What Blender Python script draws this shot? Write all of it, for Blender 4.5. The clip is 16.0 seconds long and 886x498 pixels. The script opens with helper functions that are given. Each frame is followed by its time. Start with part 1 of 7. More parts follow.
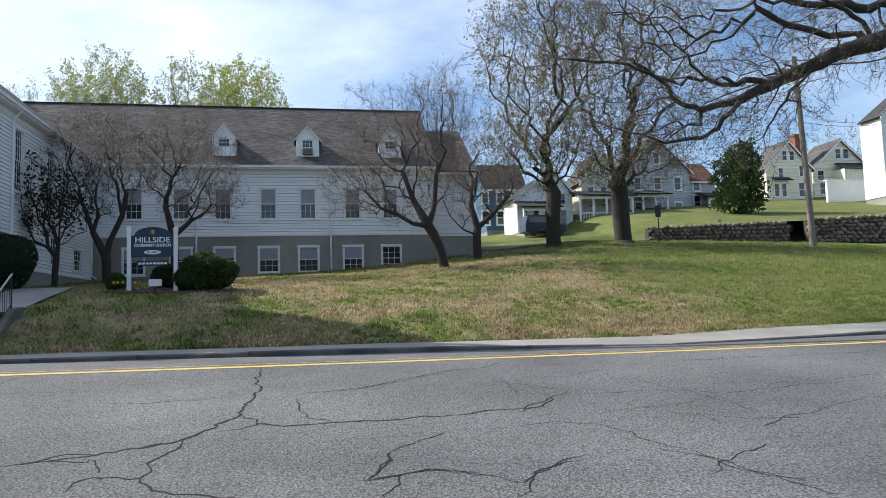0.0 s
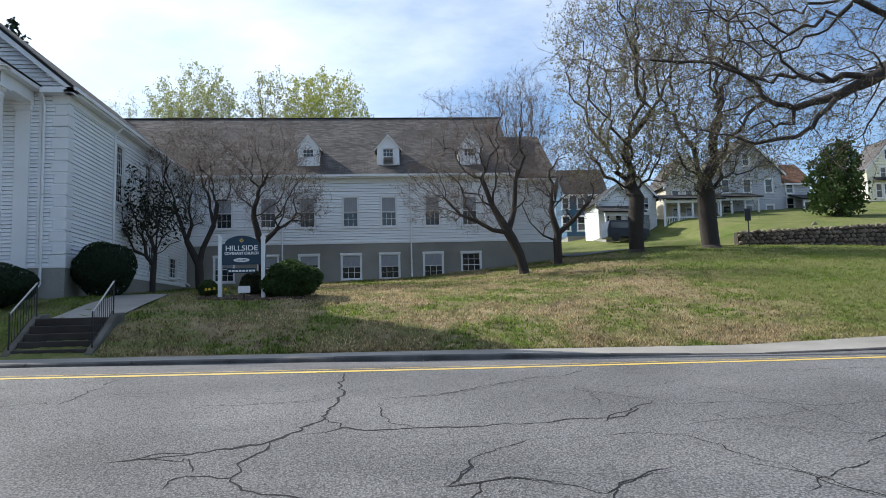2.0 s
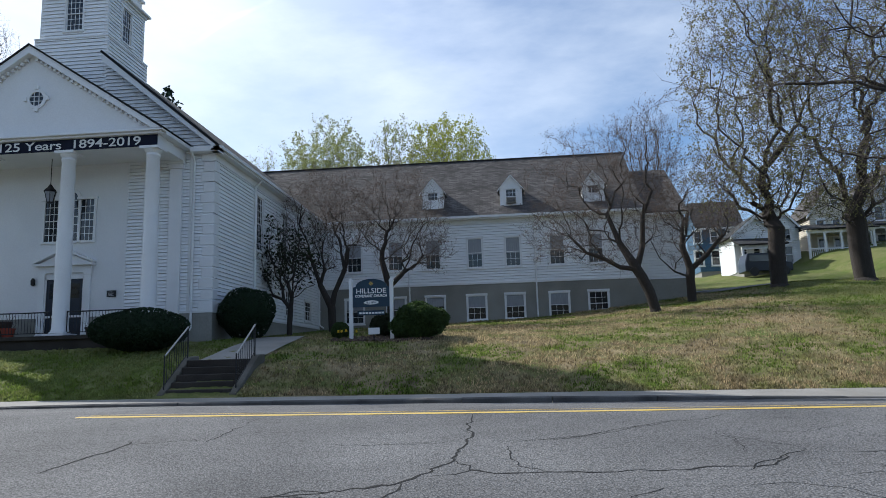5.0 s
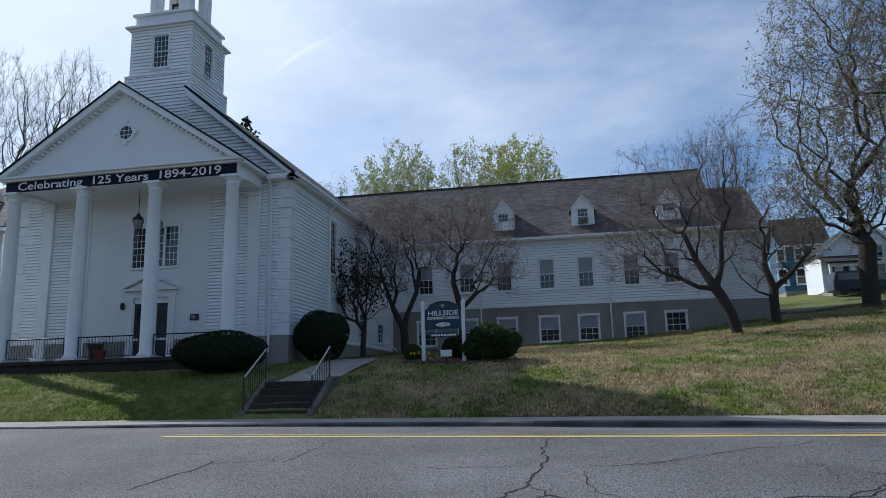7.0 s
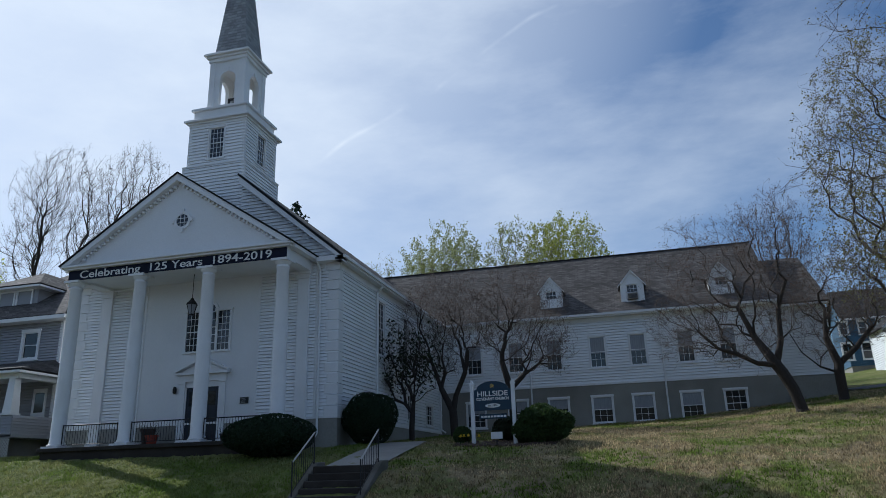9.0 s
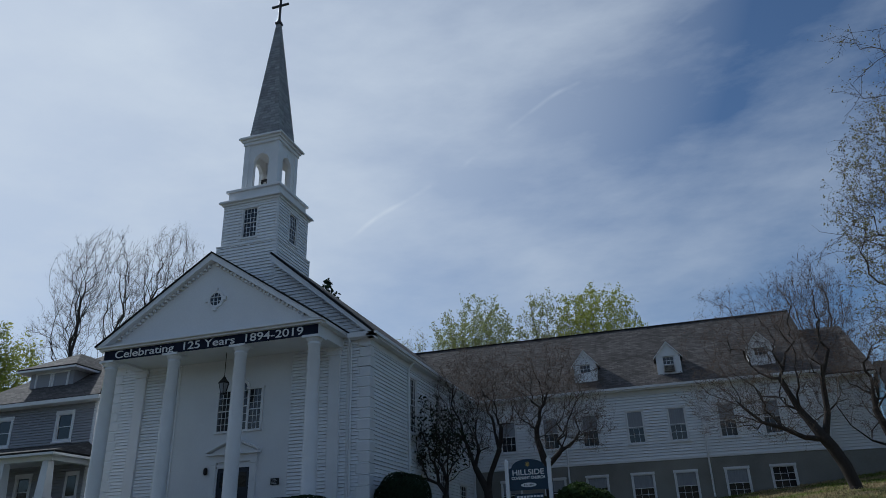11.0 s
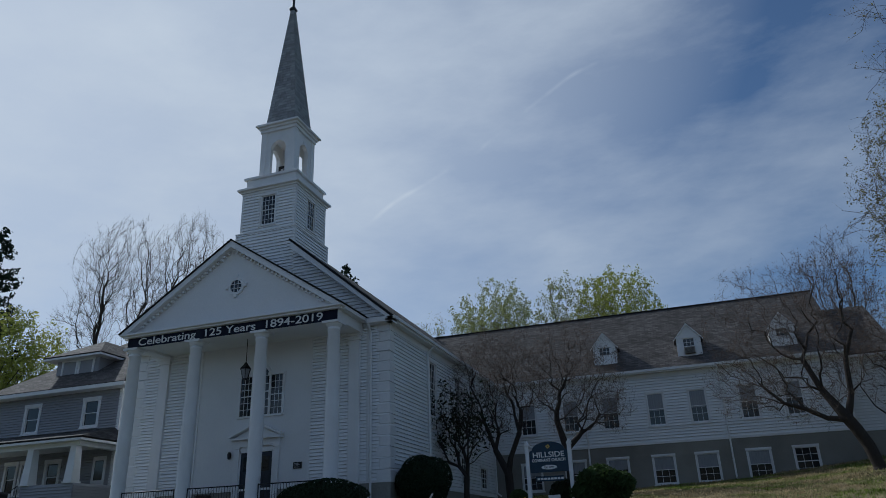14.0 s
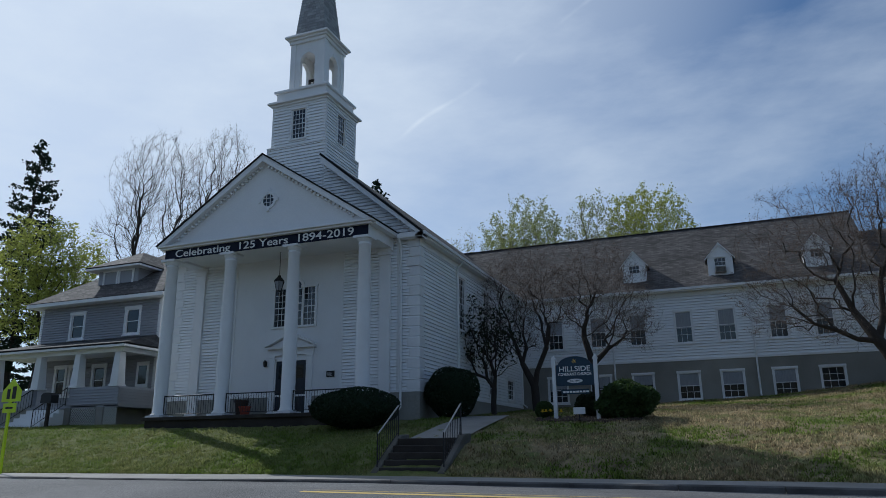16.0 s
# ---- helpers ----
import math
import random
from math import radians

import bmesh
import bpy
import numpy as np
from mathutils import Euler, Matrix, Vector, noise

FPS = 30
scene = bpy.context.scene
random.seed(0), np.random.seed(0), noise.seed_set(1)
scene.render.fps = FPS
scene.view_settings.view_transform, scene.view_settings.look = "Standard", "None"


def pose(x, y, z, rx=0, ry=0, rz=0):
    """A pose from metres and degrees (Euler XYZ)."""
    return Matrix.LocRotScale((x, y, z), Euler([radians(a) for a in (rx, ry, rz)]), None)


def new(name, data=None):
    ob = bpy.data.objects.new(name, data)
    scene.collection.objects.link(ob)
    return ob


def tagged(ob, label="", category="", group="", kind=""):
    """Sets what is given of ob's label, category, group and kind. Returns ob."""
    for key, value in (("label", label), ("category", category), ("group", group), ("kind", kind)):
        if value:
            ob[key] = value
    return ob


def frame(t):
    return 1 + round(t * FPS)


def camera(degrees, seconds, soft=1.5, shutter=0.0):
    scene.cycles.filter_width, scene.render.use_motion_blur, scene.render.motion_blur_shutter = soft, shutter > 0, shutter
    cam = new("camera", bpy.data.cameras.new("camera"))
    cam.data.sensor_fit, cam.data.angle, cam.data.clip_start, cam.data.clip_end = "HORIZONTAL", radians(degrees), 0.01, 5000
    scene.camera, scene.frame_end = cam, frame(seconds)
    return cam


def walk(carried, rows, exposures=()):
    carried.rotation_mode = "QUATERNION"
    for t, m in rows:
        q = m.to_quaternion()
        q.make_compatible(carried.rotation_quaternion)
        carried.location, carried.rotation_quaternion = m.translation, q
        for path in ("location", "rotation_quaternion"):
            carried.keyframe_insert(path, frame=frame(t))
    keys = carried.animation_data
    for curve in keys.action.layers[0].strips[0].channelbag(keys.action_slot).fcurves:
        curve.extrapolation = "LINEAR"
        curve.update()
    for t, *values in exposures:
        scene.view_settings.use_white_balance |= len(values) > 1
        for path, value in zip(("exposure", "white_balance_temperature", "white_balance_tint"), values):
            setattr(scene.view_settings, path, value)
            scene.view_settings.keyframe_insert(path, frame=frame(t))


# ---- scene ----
cam = camera(63.7, 16.0, soft=0.55)
# the camera stands in one spot on the near side of the road and turns; its lens is the origin
TURNS = [  # seconds, tilt, lean, heading
    (0.0, 94.83, 1.76, -11.19),
    (0.5, 94.98, 1.68, -9.71),
    (1.0, 95.16, 1.58, -8.19),
    (1.5, 95.33, 1.50, -6.60),
    (2.0, 95.54, 1.54, -4.79),
    (2.5, 95.80, 1.56, -3.09),
    (3.0, 96.07, 1.64, -1.43),
    (3.5, 96.71, 1.60, 0.25),
    (4.0, 97.74, 1.74, 1.99),
    (6.5, 100.21, 1.39, 9.74),
    (7.0, 100.94, 1.43, 11.04),
    (7.5, 101.96, 1.44, 12.03),
    (8.0, 103.51, 1.47, 13.02),
    (8.5, 105.47, 1.53, 14.08),
    (9.0, 107.40, 1.64, 14.97),
    (9.5, 109.23, 1.75, 15.79),
    (12.0, 114.51, 1.90, 18.49),
    (12.5, 114.51, 1.98, 18.94),
    (13.0, 114.50, 1.99, 19.39),
    (13.5, 113.88, 1.99, 19.49),
    (14.0, 112.24, 1.99, 19.23),
    (14.5, 110.12, 1.84, 18.95),
    (15.0, 108.12, 1.49, 19.17),
    (15.5, 106.53, 1.04, 20.03),
    (16.0, 105.56, 0.61, 21.32),
]
EXPOSURES = [(0.0, 0.7, 6220, 9), (2.0, 0.7, 6170, 9), (3.5, 0.73, 6120, 9), (4.0, 0.63, 6070, 9), (6.5, 0.04, 5750, 9), (8.0, -0.15, 5600, 8), (9.5, -0.34, 5650, 8), (12.0, -0.85, 5600, 7), (13.5, -0.89, 5600, 7), (14.5, -0.64, 5550, 7), (16.0, -0.45, 5600, 7)]
walk(cam, [(t, pose(0, 0, 0, a, b, c)) for t, a, b, c in TURNS], EXPOSURES)

# ---------------------------------------------------------------- light
SUN = Vector((1.1, -0.6, -1.0)).normalized()      # the way the sunlight travels
world = bpy.data.worlds.new("sky")
scene.world = world
world.use_nodes = True
wn, wl = world.node_tree.nodes, world.node_tree.links
wn.clear()
w_out = wn.new("ShaderNodeOutputWorld")
w_bg = wn.new("ShaderNodeBackground")
w_sky = wn.new("ShaderNodeTexSky")
w_sky.sky_type = "NISHITA"
w_sky.sun_disc = False
w_sky.sun_elevation = math.asin(-SUN.z)
w_sky.sun_rotation = math.atan2(-SUN.x, -SUN.y)
w_sky.air_density, w_sky.dust_density, w_sky.ozone_density = 1.0, 0.3, 3.0
w_bg.inputs["Strength"].default_value = 0.105


def sky_math(op, a, b=None, clamp=False):
    """One step of arithmetic on sky sockets or numbers."""
    nd = wn.new("ShaderNodeMath")
    nd.operation, nd.use_clamp = op, clamp
    for k, v in enumerate((a, b)):
        if v is None:
            continue
        if isinstance(v, (int, float)):
            nd.inputs[k].default_value = v
        else:
            wl.new(v, nd.inputs[k])
    return nd.outputs[0]


def sky_dot(way):
    nd = wn.new("ShaderNodeVectorMath")
    nd.operation = "DOT_PRODUCT"
    nd.inputs[1].default_value = way
    wl.new(w_co.outputs["Generated"], nd.inputs[0])
    return nd.outputs["Value"]


def sky_noise(scale, detail, rough, stretch=(1, 1, 1), turn=(0, 0, 0), shift=(0, 0, 0)):
    mp = wn.new("ShaderNodeMapping")
    mp.inputs["Rotation"].default_value, mp.inputs["Scale"].default_value, mp.inputs["Location"].default_value = turn, stretch, shift
    ns = wn.new("ShaderNodeTexNoise")
    ns.inputs["Scale"].default_value, ns.inputs["Detail"].default_value, ns.inputs["Roughness"].default_value = scale, detail, rough
    wl.new(w_co.outputs["Generated"], mp.inputs["Vector"])
    wl.new(mp.outputs["Vector"], ns.inputs["Vector"])
    return ns.outputs["Fac"]


# thin high cloud, thickest towards the sun, in broad soft sheets with finer wisps
w_co = wn.new("ShaderNodeTexCoord")
broad = sky_noise(1.6, 4.0, 0.5, (1.0, 1.2, 2.0), (0.0, radians(-20), radians(20)), (0.3, 0.2, 0.0))
wisps = sky_noise(4.5, 9.0, 0.6, (1.0, 1.6, 3.0), (0.0, radians(-28), radians(20)))
glow = sky_math("MULTIPLY", sky_math("SUBTRACT", sky_dot((-0.62, 0.42, 0.66)), 0.62), 1.7, True)
veil = sky_math("MULTIPLY", sky_math("SUBTRACT", sky_math("ADD", sky_math("MULTIPLY", broad, 0.75), sky_math("MULTIPLY", wisps, 0.38)), 0.525), 4.5, True)
cover = sky_math("ADD", sky_math("MULTIPLY", veil, 0.46), glow, True)
# a broken vapour trail
trail_off = sky_math("ABSOLUTE", sky_math("ADD", sky_dot((0.388, 0.544, -0.744)), sky_math("MULTIPLY", sky_math("SUBTRACT", sky_noise(5.0, 2, 0.5), 0.43), 0.05)))
trail = sky_math("SUBTRACT", 1.0, sky_math("MULTIPLY", trail_off, 260.0), True)
trail = sky_math("MULTIPLY", trail, sky_math("MULTIPLY", sky_math("SUBTRACT", sky_noise(9.0, 3, 0.5), 0.46), 6.0, True))
trail = sky_math("MULTIPLY", trail, sky_math("MULTIPLY", sky_math("SUBTRACT", sky_dot((-0.18, 0.84, 0.51)), 0.90), 12.0, True))
cover = sky_math("ADD", cover, sky_math("MULTIPLY", trail, 0.30), True)
w_mix = wn.new("ShaderNodeMixRGB")
w_mix.inputs["Color2"].default_value = (8.7, 9.0, 9.3, 1)
wl.new(cover, w_mix.inputs["Fac"])
wl.new(w_sky.outputs["Color"], w_mix.inputs["Color1"])
w_near = wn.new("ShaderNodeMixRGB")
w_near.inputs["Color2"].default_value = (11.5, 11.7, 11.9, 1)
wl.new(sky_math("MULTIPLY", glow, 0.55), w_near.inputs["Fac"])
wl.new(w_mix.outputs["Color"], w_near.inputs["Color1"])
wl.new(w_near.outputs["Color"], w_bg.inputs["Color"])
wl.new(w_bg.outputs["Background"], w_out.inputs["Surface"])

sun = new("sun", bpy.data.lights.new("sun", "SUN"))
sun.data.energy, sun.data.angle, sun.data.color = 4.2, radians(0.6), (1.0, 0.94, 0.85)
sun.rotation_mode = "QUATERNION"
sun.rotation_quaternion = SUN.to_track_quat("-Z", "Y")
sun.location = (-60, 30, 60)

# ---------------------------------------------------------------- materials
def material(name, color, rough=0.7, metal=0.0, vary=0.12, scale=6.0, fine=60.0, bump=0.1, second=None, mixpos=(0.4, 0.65), random_obj=0.0, random_island=0.0, stretch=None, spec=0.4):
    """A painted, stone, wood or earth surface: two scales of noise in the colour, fine relief, optional second colour in patches."""
    m = bpy.data.materials.new(name)
    m.use_nodes = True
    n, l = m.node_tree.nodes, m.node_tree.links
    b = n["Principled BSDF"]
    b.inputs["Roughness"].default_value = rough
    b.inputs["Metallic"].default_value = metal
    b.inputs["Specular IOR Level"].default_value = spec
    co = n.new("ShaderNodeTexCoord")
    vec = co.outputs["Object"]
    if stretch:
        mp = n.new("ShaderNodeMapping")
        mp.inputs["Scale"].default_value = stretch
        l.new(vec, mp.inputs["Vector"])
        vec = mp.outputs["Vector"]
    n1, n2 = n.new("ShaderNodeTexNoise"), n.new("ShaderNodeTexNoise")
    n1.inputs["Scale"].default_value, n1.inputs["Detail"].default_value = scale, 5
    n2.inputs["Scale"].default_value, n2.inputs["Detail"].default_value = fine, 3
    l.new(vec, n1.inputs["Vector"])
    l.new(vec, n2.inputs["Vector"])
    add = n.new("ShaderNodeMath")
    add.operation = "ADD"
    l.new(n1.outputs["Fac"], add.inputs[0])
    l.new(n2.outputs["Fac"], add.inputs[1])
    val = n.new("ShaderNodeMapRange")
    val.inputs["From Min"].default_value, val.inputs["From Max"].default_value = 0.6, 1.4
    val.inputs["To Min"].default_value, val.inputs["To Max"].default_value = 1 - vary, 1 + vary
    l.new(add.outputs[0], val.inputs["Value"])
    last = val.outputs["Result"]
    for amount, node, sock in ((random_obj, "ShaderNodeObjectInfo", "Random"), (random_island, "ShaderNodeNewGeometry", "Random Per Island")):
        if amount:
            rn = n.new(node)
            mr = n.new("ShaderNodeMapRange")
            mr.inputs["To Min"].default_value, mr.inputs["To Max"].default_value = 1 - amount, 1 + amount
            l.new(rn.outputs[sock], mr.inputs["Value"])
            mul = n.new("ShaderNodeMath")
            mul.operation = "MULTIPLY"
            l.new(last, mul.inputs[0])
            l.new(mr.outputs["Result"], mul.inputs[1])
            last = mul.outputs[0]
    mixc = n.new("ShaderNodeMixRGB")
    mixc.blend_type = "MULTIPLY"
    mixc.inputs["Fac"].default_value = 1
    mixc.inputs["Color1"].default_value = (*color, 1)
    if second:
        rp = n.new("ShaderNodeMapRange")
        rp.inputs["From Min"].default_value, rp.inputs["From Max"].default_value = mixpos
        n3 = n.new("ShaderNodeTexNoise")
        n3.inputs["Scale"].default_value, n3.inputs["Detail"].default_value = scale * 0.45, 6
        l.new(vec, n3.inputs["Vector"])
        l.new(n3.outputs["Fac"], rp.inputs["Value"])
        two = n.new("ShaderNodeMixRGB")
        two.inputs["Color1"].default_value, two.inputs["Color2"].default_value = (*color, 1), (*second, 1)
        l.new(rp.outputs["Result"], two.inputs["Fac"])
        l.new(two.outputs["Color"], mixc.inputs["Color1"])
    l.new(last, mixc.inputs["Color2"])
    l.new(mixc.outputs["Color"], b.inputs["Base Color"])
    if bump:
        bp = n.new("ShaderNodeBump")
        bp.inputs["Strength"].default_value = bump
        bp.inputs["Distance"].default_value = 0.02
        l.new(n2.outputs["Fac"], bp.inputs["Height"])
        l.new(bp.outputs["Normal"], b.inputs["Normal"])
    return m


def shingle_material(name, color, row=0.14, wide=0.32):
    """Asphalt shingles laid in courses; u along the eave, v up the slope, from the UV map in metres."""
    m = bpy.data.materials.new(name)
    m.use_nodes = True
    n, l = m.node_tree.nodes, m.node_tree.links
    b = n["Principled BSDF"]
    b.inputs["Roughness"].default_value = 0.9
    b.inputs["Specular IOR Level"].default_value = 0.25
    uv = n.new("ShaderNodeUVMap")
    br = n.new("ShaderNodeTexBrick")
    br.inputs["Scale"].default_value = 1.0
    br.inputs["Brick Width"].default_value, br.inputs["Row Height"].default_value = wide, row
    br.inputs["Mortar Size"].default_value, br.inputs["Mortar Smooth"].default_value, br.inputs["Bias"].default_value = 0.012, 0.3, -0.1
    dark, light = [c * 0.62 for c in color], [c * 1.35 for c in color]
    br.inputs["Color1"].default_value, br.inputs["Color2"].default_value = (*dark, 1), (*light, 1)
    br.inputs["Mortar"].default_value = (*[c * 0.35 for c in color], 1)
    ns = n.new("ShaderNodeTexNoise")
    ns.inputs["Scale"].default_value, ns.inputs["Detail"].default_value = 0.7, 6
    l.new(uv.outputs["UV"], br.inputs["Vector"])
    l.new(uv.outputs["UV"], ns.inputs["Vector"])
    mr = n.new("ShaderNodeMapRange")
    mr.inputs["From Min"].default_value, mr.inputs["From Max"].default_value = 0.3, 0.7
    mr.inputs["To Min"].default_value, mr.inputs["To Max"].default_value = 0.75, 1.2
    l.new(ns.outputs["Fac"], mr.inputs["Value"])
    mx = n.new("ShaderNodeMixRGB")
    mx.blend_type = "MULTIPLY"
    mx.inputs["Fac"].default_value = 1
    l.new(br.outputs["Color"], mx.inputs["Color1"])
    l.new(mr.outputs["Result"], mx.inputs["Color2"])
    l.new(mx.outputs["Color"], b.inputs["Base Color"])
    bp = n.new("ShaderNodeBump")
    bp.inputs["Strength"].default_value, bp.inputs["Distance"].default_value = 0.6, 0.02
    l.new(br.outputs["Fac"], bp.inputs["Height"])
    bp.invert = True
    l.new(bp.outputs["Normal"], b.inputs["Normal"])
    return m


def glass_material(name, tint, rough=0.06):
    m = bpy.data.materials.new(name)
    m.use_nodes = True
    b = m.node_tree.nodes["Principled BSDF"]
    b.inputs["Base Color"].default_value = (*tint, 1)
    b.inputs["Roughness"].default_value = rough
    b.inputs["Specular IOR Level"].default_value = 0.7
    ns = m.node_tree.nodes.new("ShaderNodeTexNoise")
    ns.inputs["Scale"].default_value = 1.3
    bp = m.node_tree.nodes.new("ShaderNodeBump")
    bp.inputs["Strength"].default_value, bp.inputs["Distance"].default_value = 0.05, 0.05
    m.node_tree.links.new(ns.outputs["Fac"], bp.inputs["Height"])
    m.node_tree.links.new(bp.outputs["Normal"], b.inputs["Normal"])
    return m


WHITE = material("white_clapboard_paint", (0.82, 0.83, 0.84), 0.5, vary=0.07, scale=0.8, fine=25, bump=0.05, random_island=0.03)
TRIM = material("white_trim_paint", (0.78, 0.78, 0.78), 0.45, vary=0.07, scale=1.5, fine=30, bump=0.05)
PANEL = material("white_flush_board_paint", (0.77, 0.77, 0.77), 0.5, vary=0.06, scale=0.8, fine=20, bump=0.04)
CONCRETE = material("grey_painted_foundation", (0.29, 0.28, 0.25), 0.85, vary=0.16, scale=0.9, fine=18, bump=0.2, second=(0.23, 0.22, 0.195))
WALK = material("pale_concrete", (0.29, 0.275, 0.25), 0.85, vary=0.22, scale=1.1, fine=40, bump=0.2, second=(0.24, 0.225, 0.20))
KERB = material("dark_kerb_stone", (0.16, 0.15, 0.14), 0.85, vary=0.3, scale=2.5, fine=50, bump=0.4, second=(0.08, 0.075, 0.07))
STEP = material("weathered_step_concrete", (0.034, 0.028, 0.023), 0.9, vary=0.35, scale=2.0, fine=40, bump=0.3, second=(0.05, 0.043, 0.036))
CHEEK = material("mossy_grey_concrete", (0.15, 0.14, 0.12), 0.9, vary=0.3, scale=2.0, fine=40, bump=0.3, second=(0.09, 0.085, 0.065))
IRON = material("black_painted_iron", (0.02, 0.02, 0.022), 0.4, 0.3, vary=0.2, scale=8, bump=0.05)
RAILTOP = material("worn_handrail_metal", (0.45, 0.44, 0.43), 0.35, 0.5, vary=0.2, scale=8, bump=0.05)
ROOF = shingle_material("brown_grey_shingles", (0.115, 0.105, 0.10))
ROOF_DARK = shingle_material("dark_shingles", (0.06, 0.06, 0.062))
GLASS = glass_material("dark_window_glass", (0.02, 0.024, 0.028))
CURTAIN = material("pale_lace_curtain", (0.30, 0.31, 0.33), 0.8, vary=0.25, scale=3, fine=14, bump=0.05, stretch=(9, 9, 0.7))
NAVY = material("navy_banner_cloth", (0.012, 0.016, 0.045), 0.6, vary=0.12, scale=1.2, fine=40, bump=0.05)
LETTER = material("white_lettering", (0.82, 0.82, 0.80), 0.6, vary=0.03, bump=0)
SIGNBLUE = material("blue_green_sign_board", (0.018, 0.045, 0.075), 0.5, vary=0.15, scale=4, bump=0.05)
DOORBLUE = material("dark_blue_door_paint", (0.012, 0.018, 0.032), 0.35, vary=0.15, scale=3, bump=0.05)
SIDING_GREY = material("grey_vinyl_siding", (0.32, 0.325, 0.345), 0.55, vary=0.06, scale=0.8, fine=25, bump=0.05, random_island=0.04)
SPIRE = material("weathered_grey_spire_shingles", (0.30, 0.31, 0.32), 0.75, vary=0.25, scale=1.5, fine=14, bump=0.2, random_island=0.22)
BARK = material("grey_brown_bark", (0.045, 0.037, 0.032), 0.95, vary=0.35, scale=7, fine=40, bump=0.8, stretch=(3, 3, 0.8))
TWIG = material("grey_brown_twigs", (0.095, 0.077, 0.065), 0.9, vary=0.3, scale=3, fine=30, bump=0.0)


def asphalt_material():
    m = material("worn_asphalt", (0.14, 0.138, 0.138), 0.85, vary=0.42, scale=0.5, fine=55, bump=0.9, second=(0.18, 0.178, 0.176), spec=0.3)
    n, l = m.node_tree.nodes, m.node_tree.links
    b = n["Principled BSDF"]
    src = b.inputs["Base Color"].links[0].from_socket
    co = n.new("ShaderNodeTexCoord")
    # pale stone chips in the binder
    vo = n.new("ShaderNodeTexVoronoi")
    vo.inputs["Scale"].default_value = 42
    l.new(co.outputs["Object"], vo.inputs["Vector"])
    mr = n.new("ShaderNodeMapRange")
    mr.inputs["From Min"].default_value, mr.inputs["From Max"].default_value = 0.0, 0.75
    mr.inputs["To Min"].default_value, mr.inputs["To Max"].default_value = 1.55, 0.55
    l.new(vo.outputs["Distance"], mr.inputs["Value"])
    mx = n.new("ShaderNodeMixRGB")
    mx.blend_type = "MULTIPLY"
    mx.inputs["Fac"].default_value = 1
    l.new(src, mx.inputs["Color1"])
    l.new(mr.outputs["Result"], mx.inputs["Color2"])
    l.new(mx.outputs["Color"], b.inputs["Base Color"])
    return m


ASPHALT = asphalt_material()
CRACK = material("black_crack_filler", (0.008, 0.008, 0.008), 0.95, vary=0.2, scale=9, bump=0.2)
YELLOW = material("worn_yellow_road_paint", (0.60, 0.42, 0.10), 0.7, vary=0.2, scale=2.2, fine=40, bump=0.2, second=(0.42, 0.33, 0.14), mixpos=(0.5, 0.75))
def greener(m, color, amount):
    """Living grass towards both ends of the lawn, straw in its worn middle; from the place in metres."""
    n, l = m.node_tree.nodes, m.node_tree.links
    b = n["Principled BSDF"]
    src = b.inputs["Base Color"].links[0].from_socket
    co, sp, ns = n.new("ShaderNodeTexCoord"), n.new("ShaderNodeSeparateXYZ"), n.new("ShaderNodeTexNoise")
    ns.inputs["Scale"].default_value, ns.inputs["Detail"].default_value, ns.inputs["Roughness"].default_value = 0.9, 7, 0.7
    l.new(co.outputs["Object"], sp.inputs["Vector"])
    l.new(co.outputs["Object"], ns.inputs["Vector"])
    last = sp.outputs["X"]
    for op, v in (("SUBTRACT", 2.5), ("ABSOLUTE", None), ("SUBTRACT", 7.5), ("MULTIPLY", 0.10)):
        nd = n.new("ShaderNodeMath")
        nd.operation = op
        l.new(last, nd.inputs[0])
        if v is not None:
            nd.inputs[1].default_value = v
        last = nd.outputs[0]
    far = n.new("ShaderNodeMath")
    far.operation, far.use_clamp = "MINIMUM", False
    far.inputs[1].default_value = 0.55
    l.new(last, far.inputs[0])
    mr = n.new("ShaderNodeMapRange")
    mr.inputs["From Min"].default_value, mr.inputs["From Max"].default_value, mr.inputs["To Max"].default_value = 0.62, 0.95, amount
    ad = n.new("ShaderNodeMath")
    l.new(far.outputs[0], ad.inputs[0])
    l.new(ns.outputs["Fac"], ad.inputs[1])
    l.new(ad.outputs[0], mr.inputs["Value"])
    x = n.new("ShaderNodeMixRGB")
    x.inputs["Color2"].default_value = (*color, 1)
    l.new(mr.outputs["Result"], x.inputs["Fac"])
    l.new(src, x.inputs["Color1"])
    l.new(x.outputs["Color"], b.inputs["Base Color"])


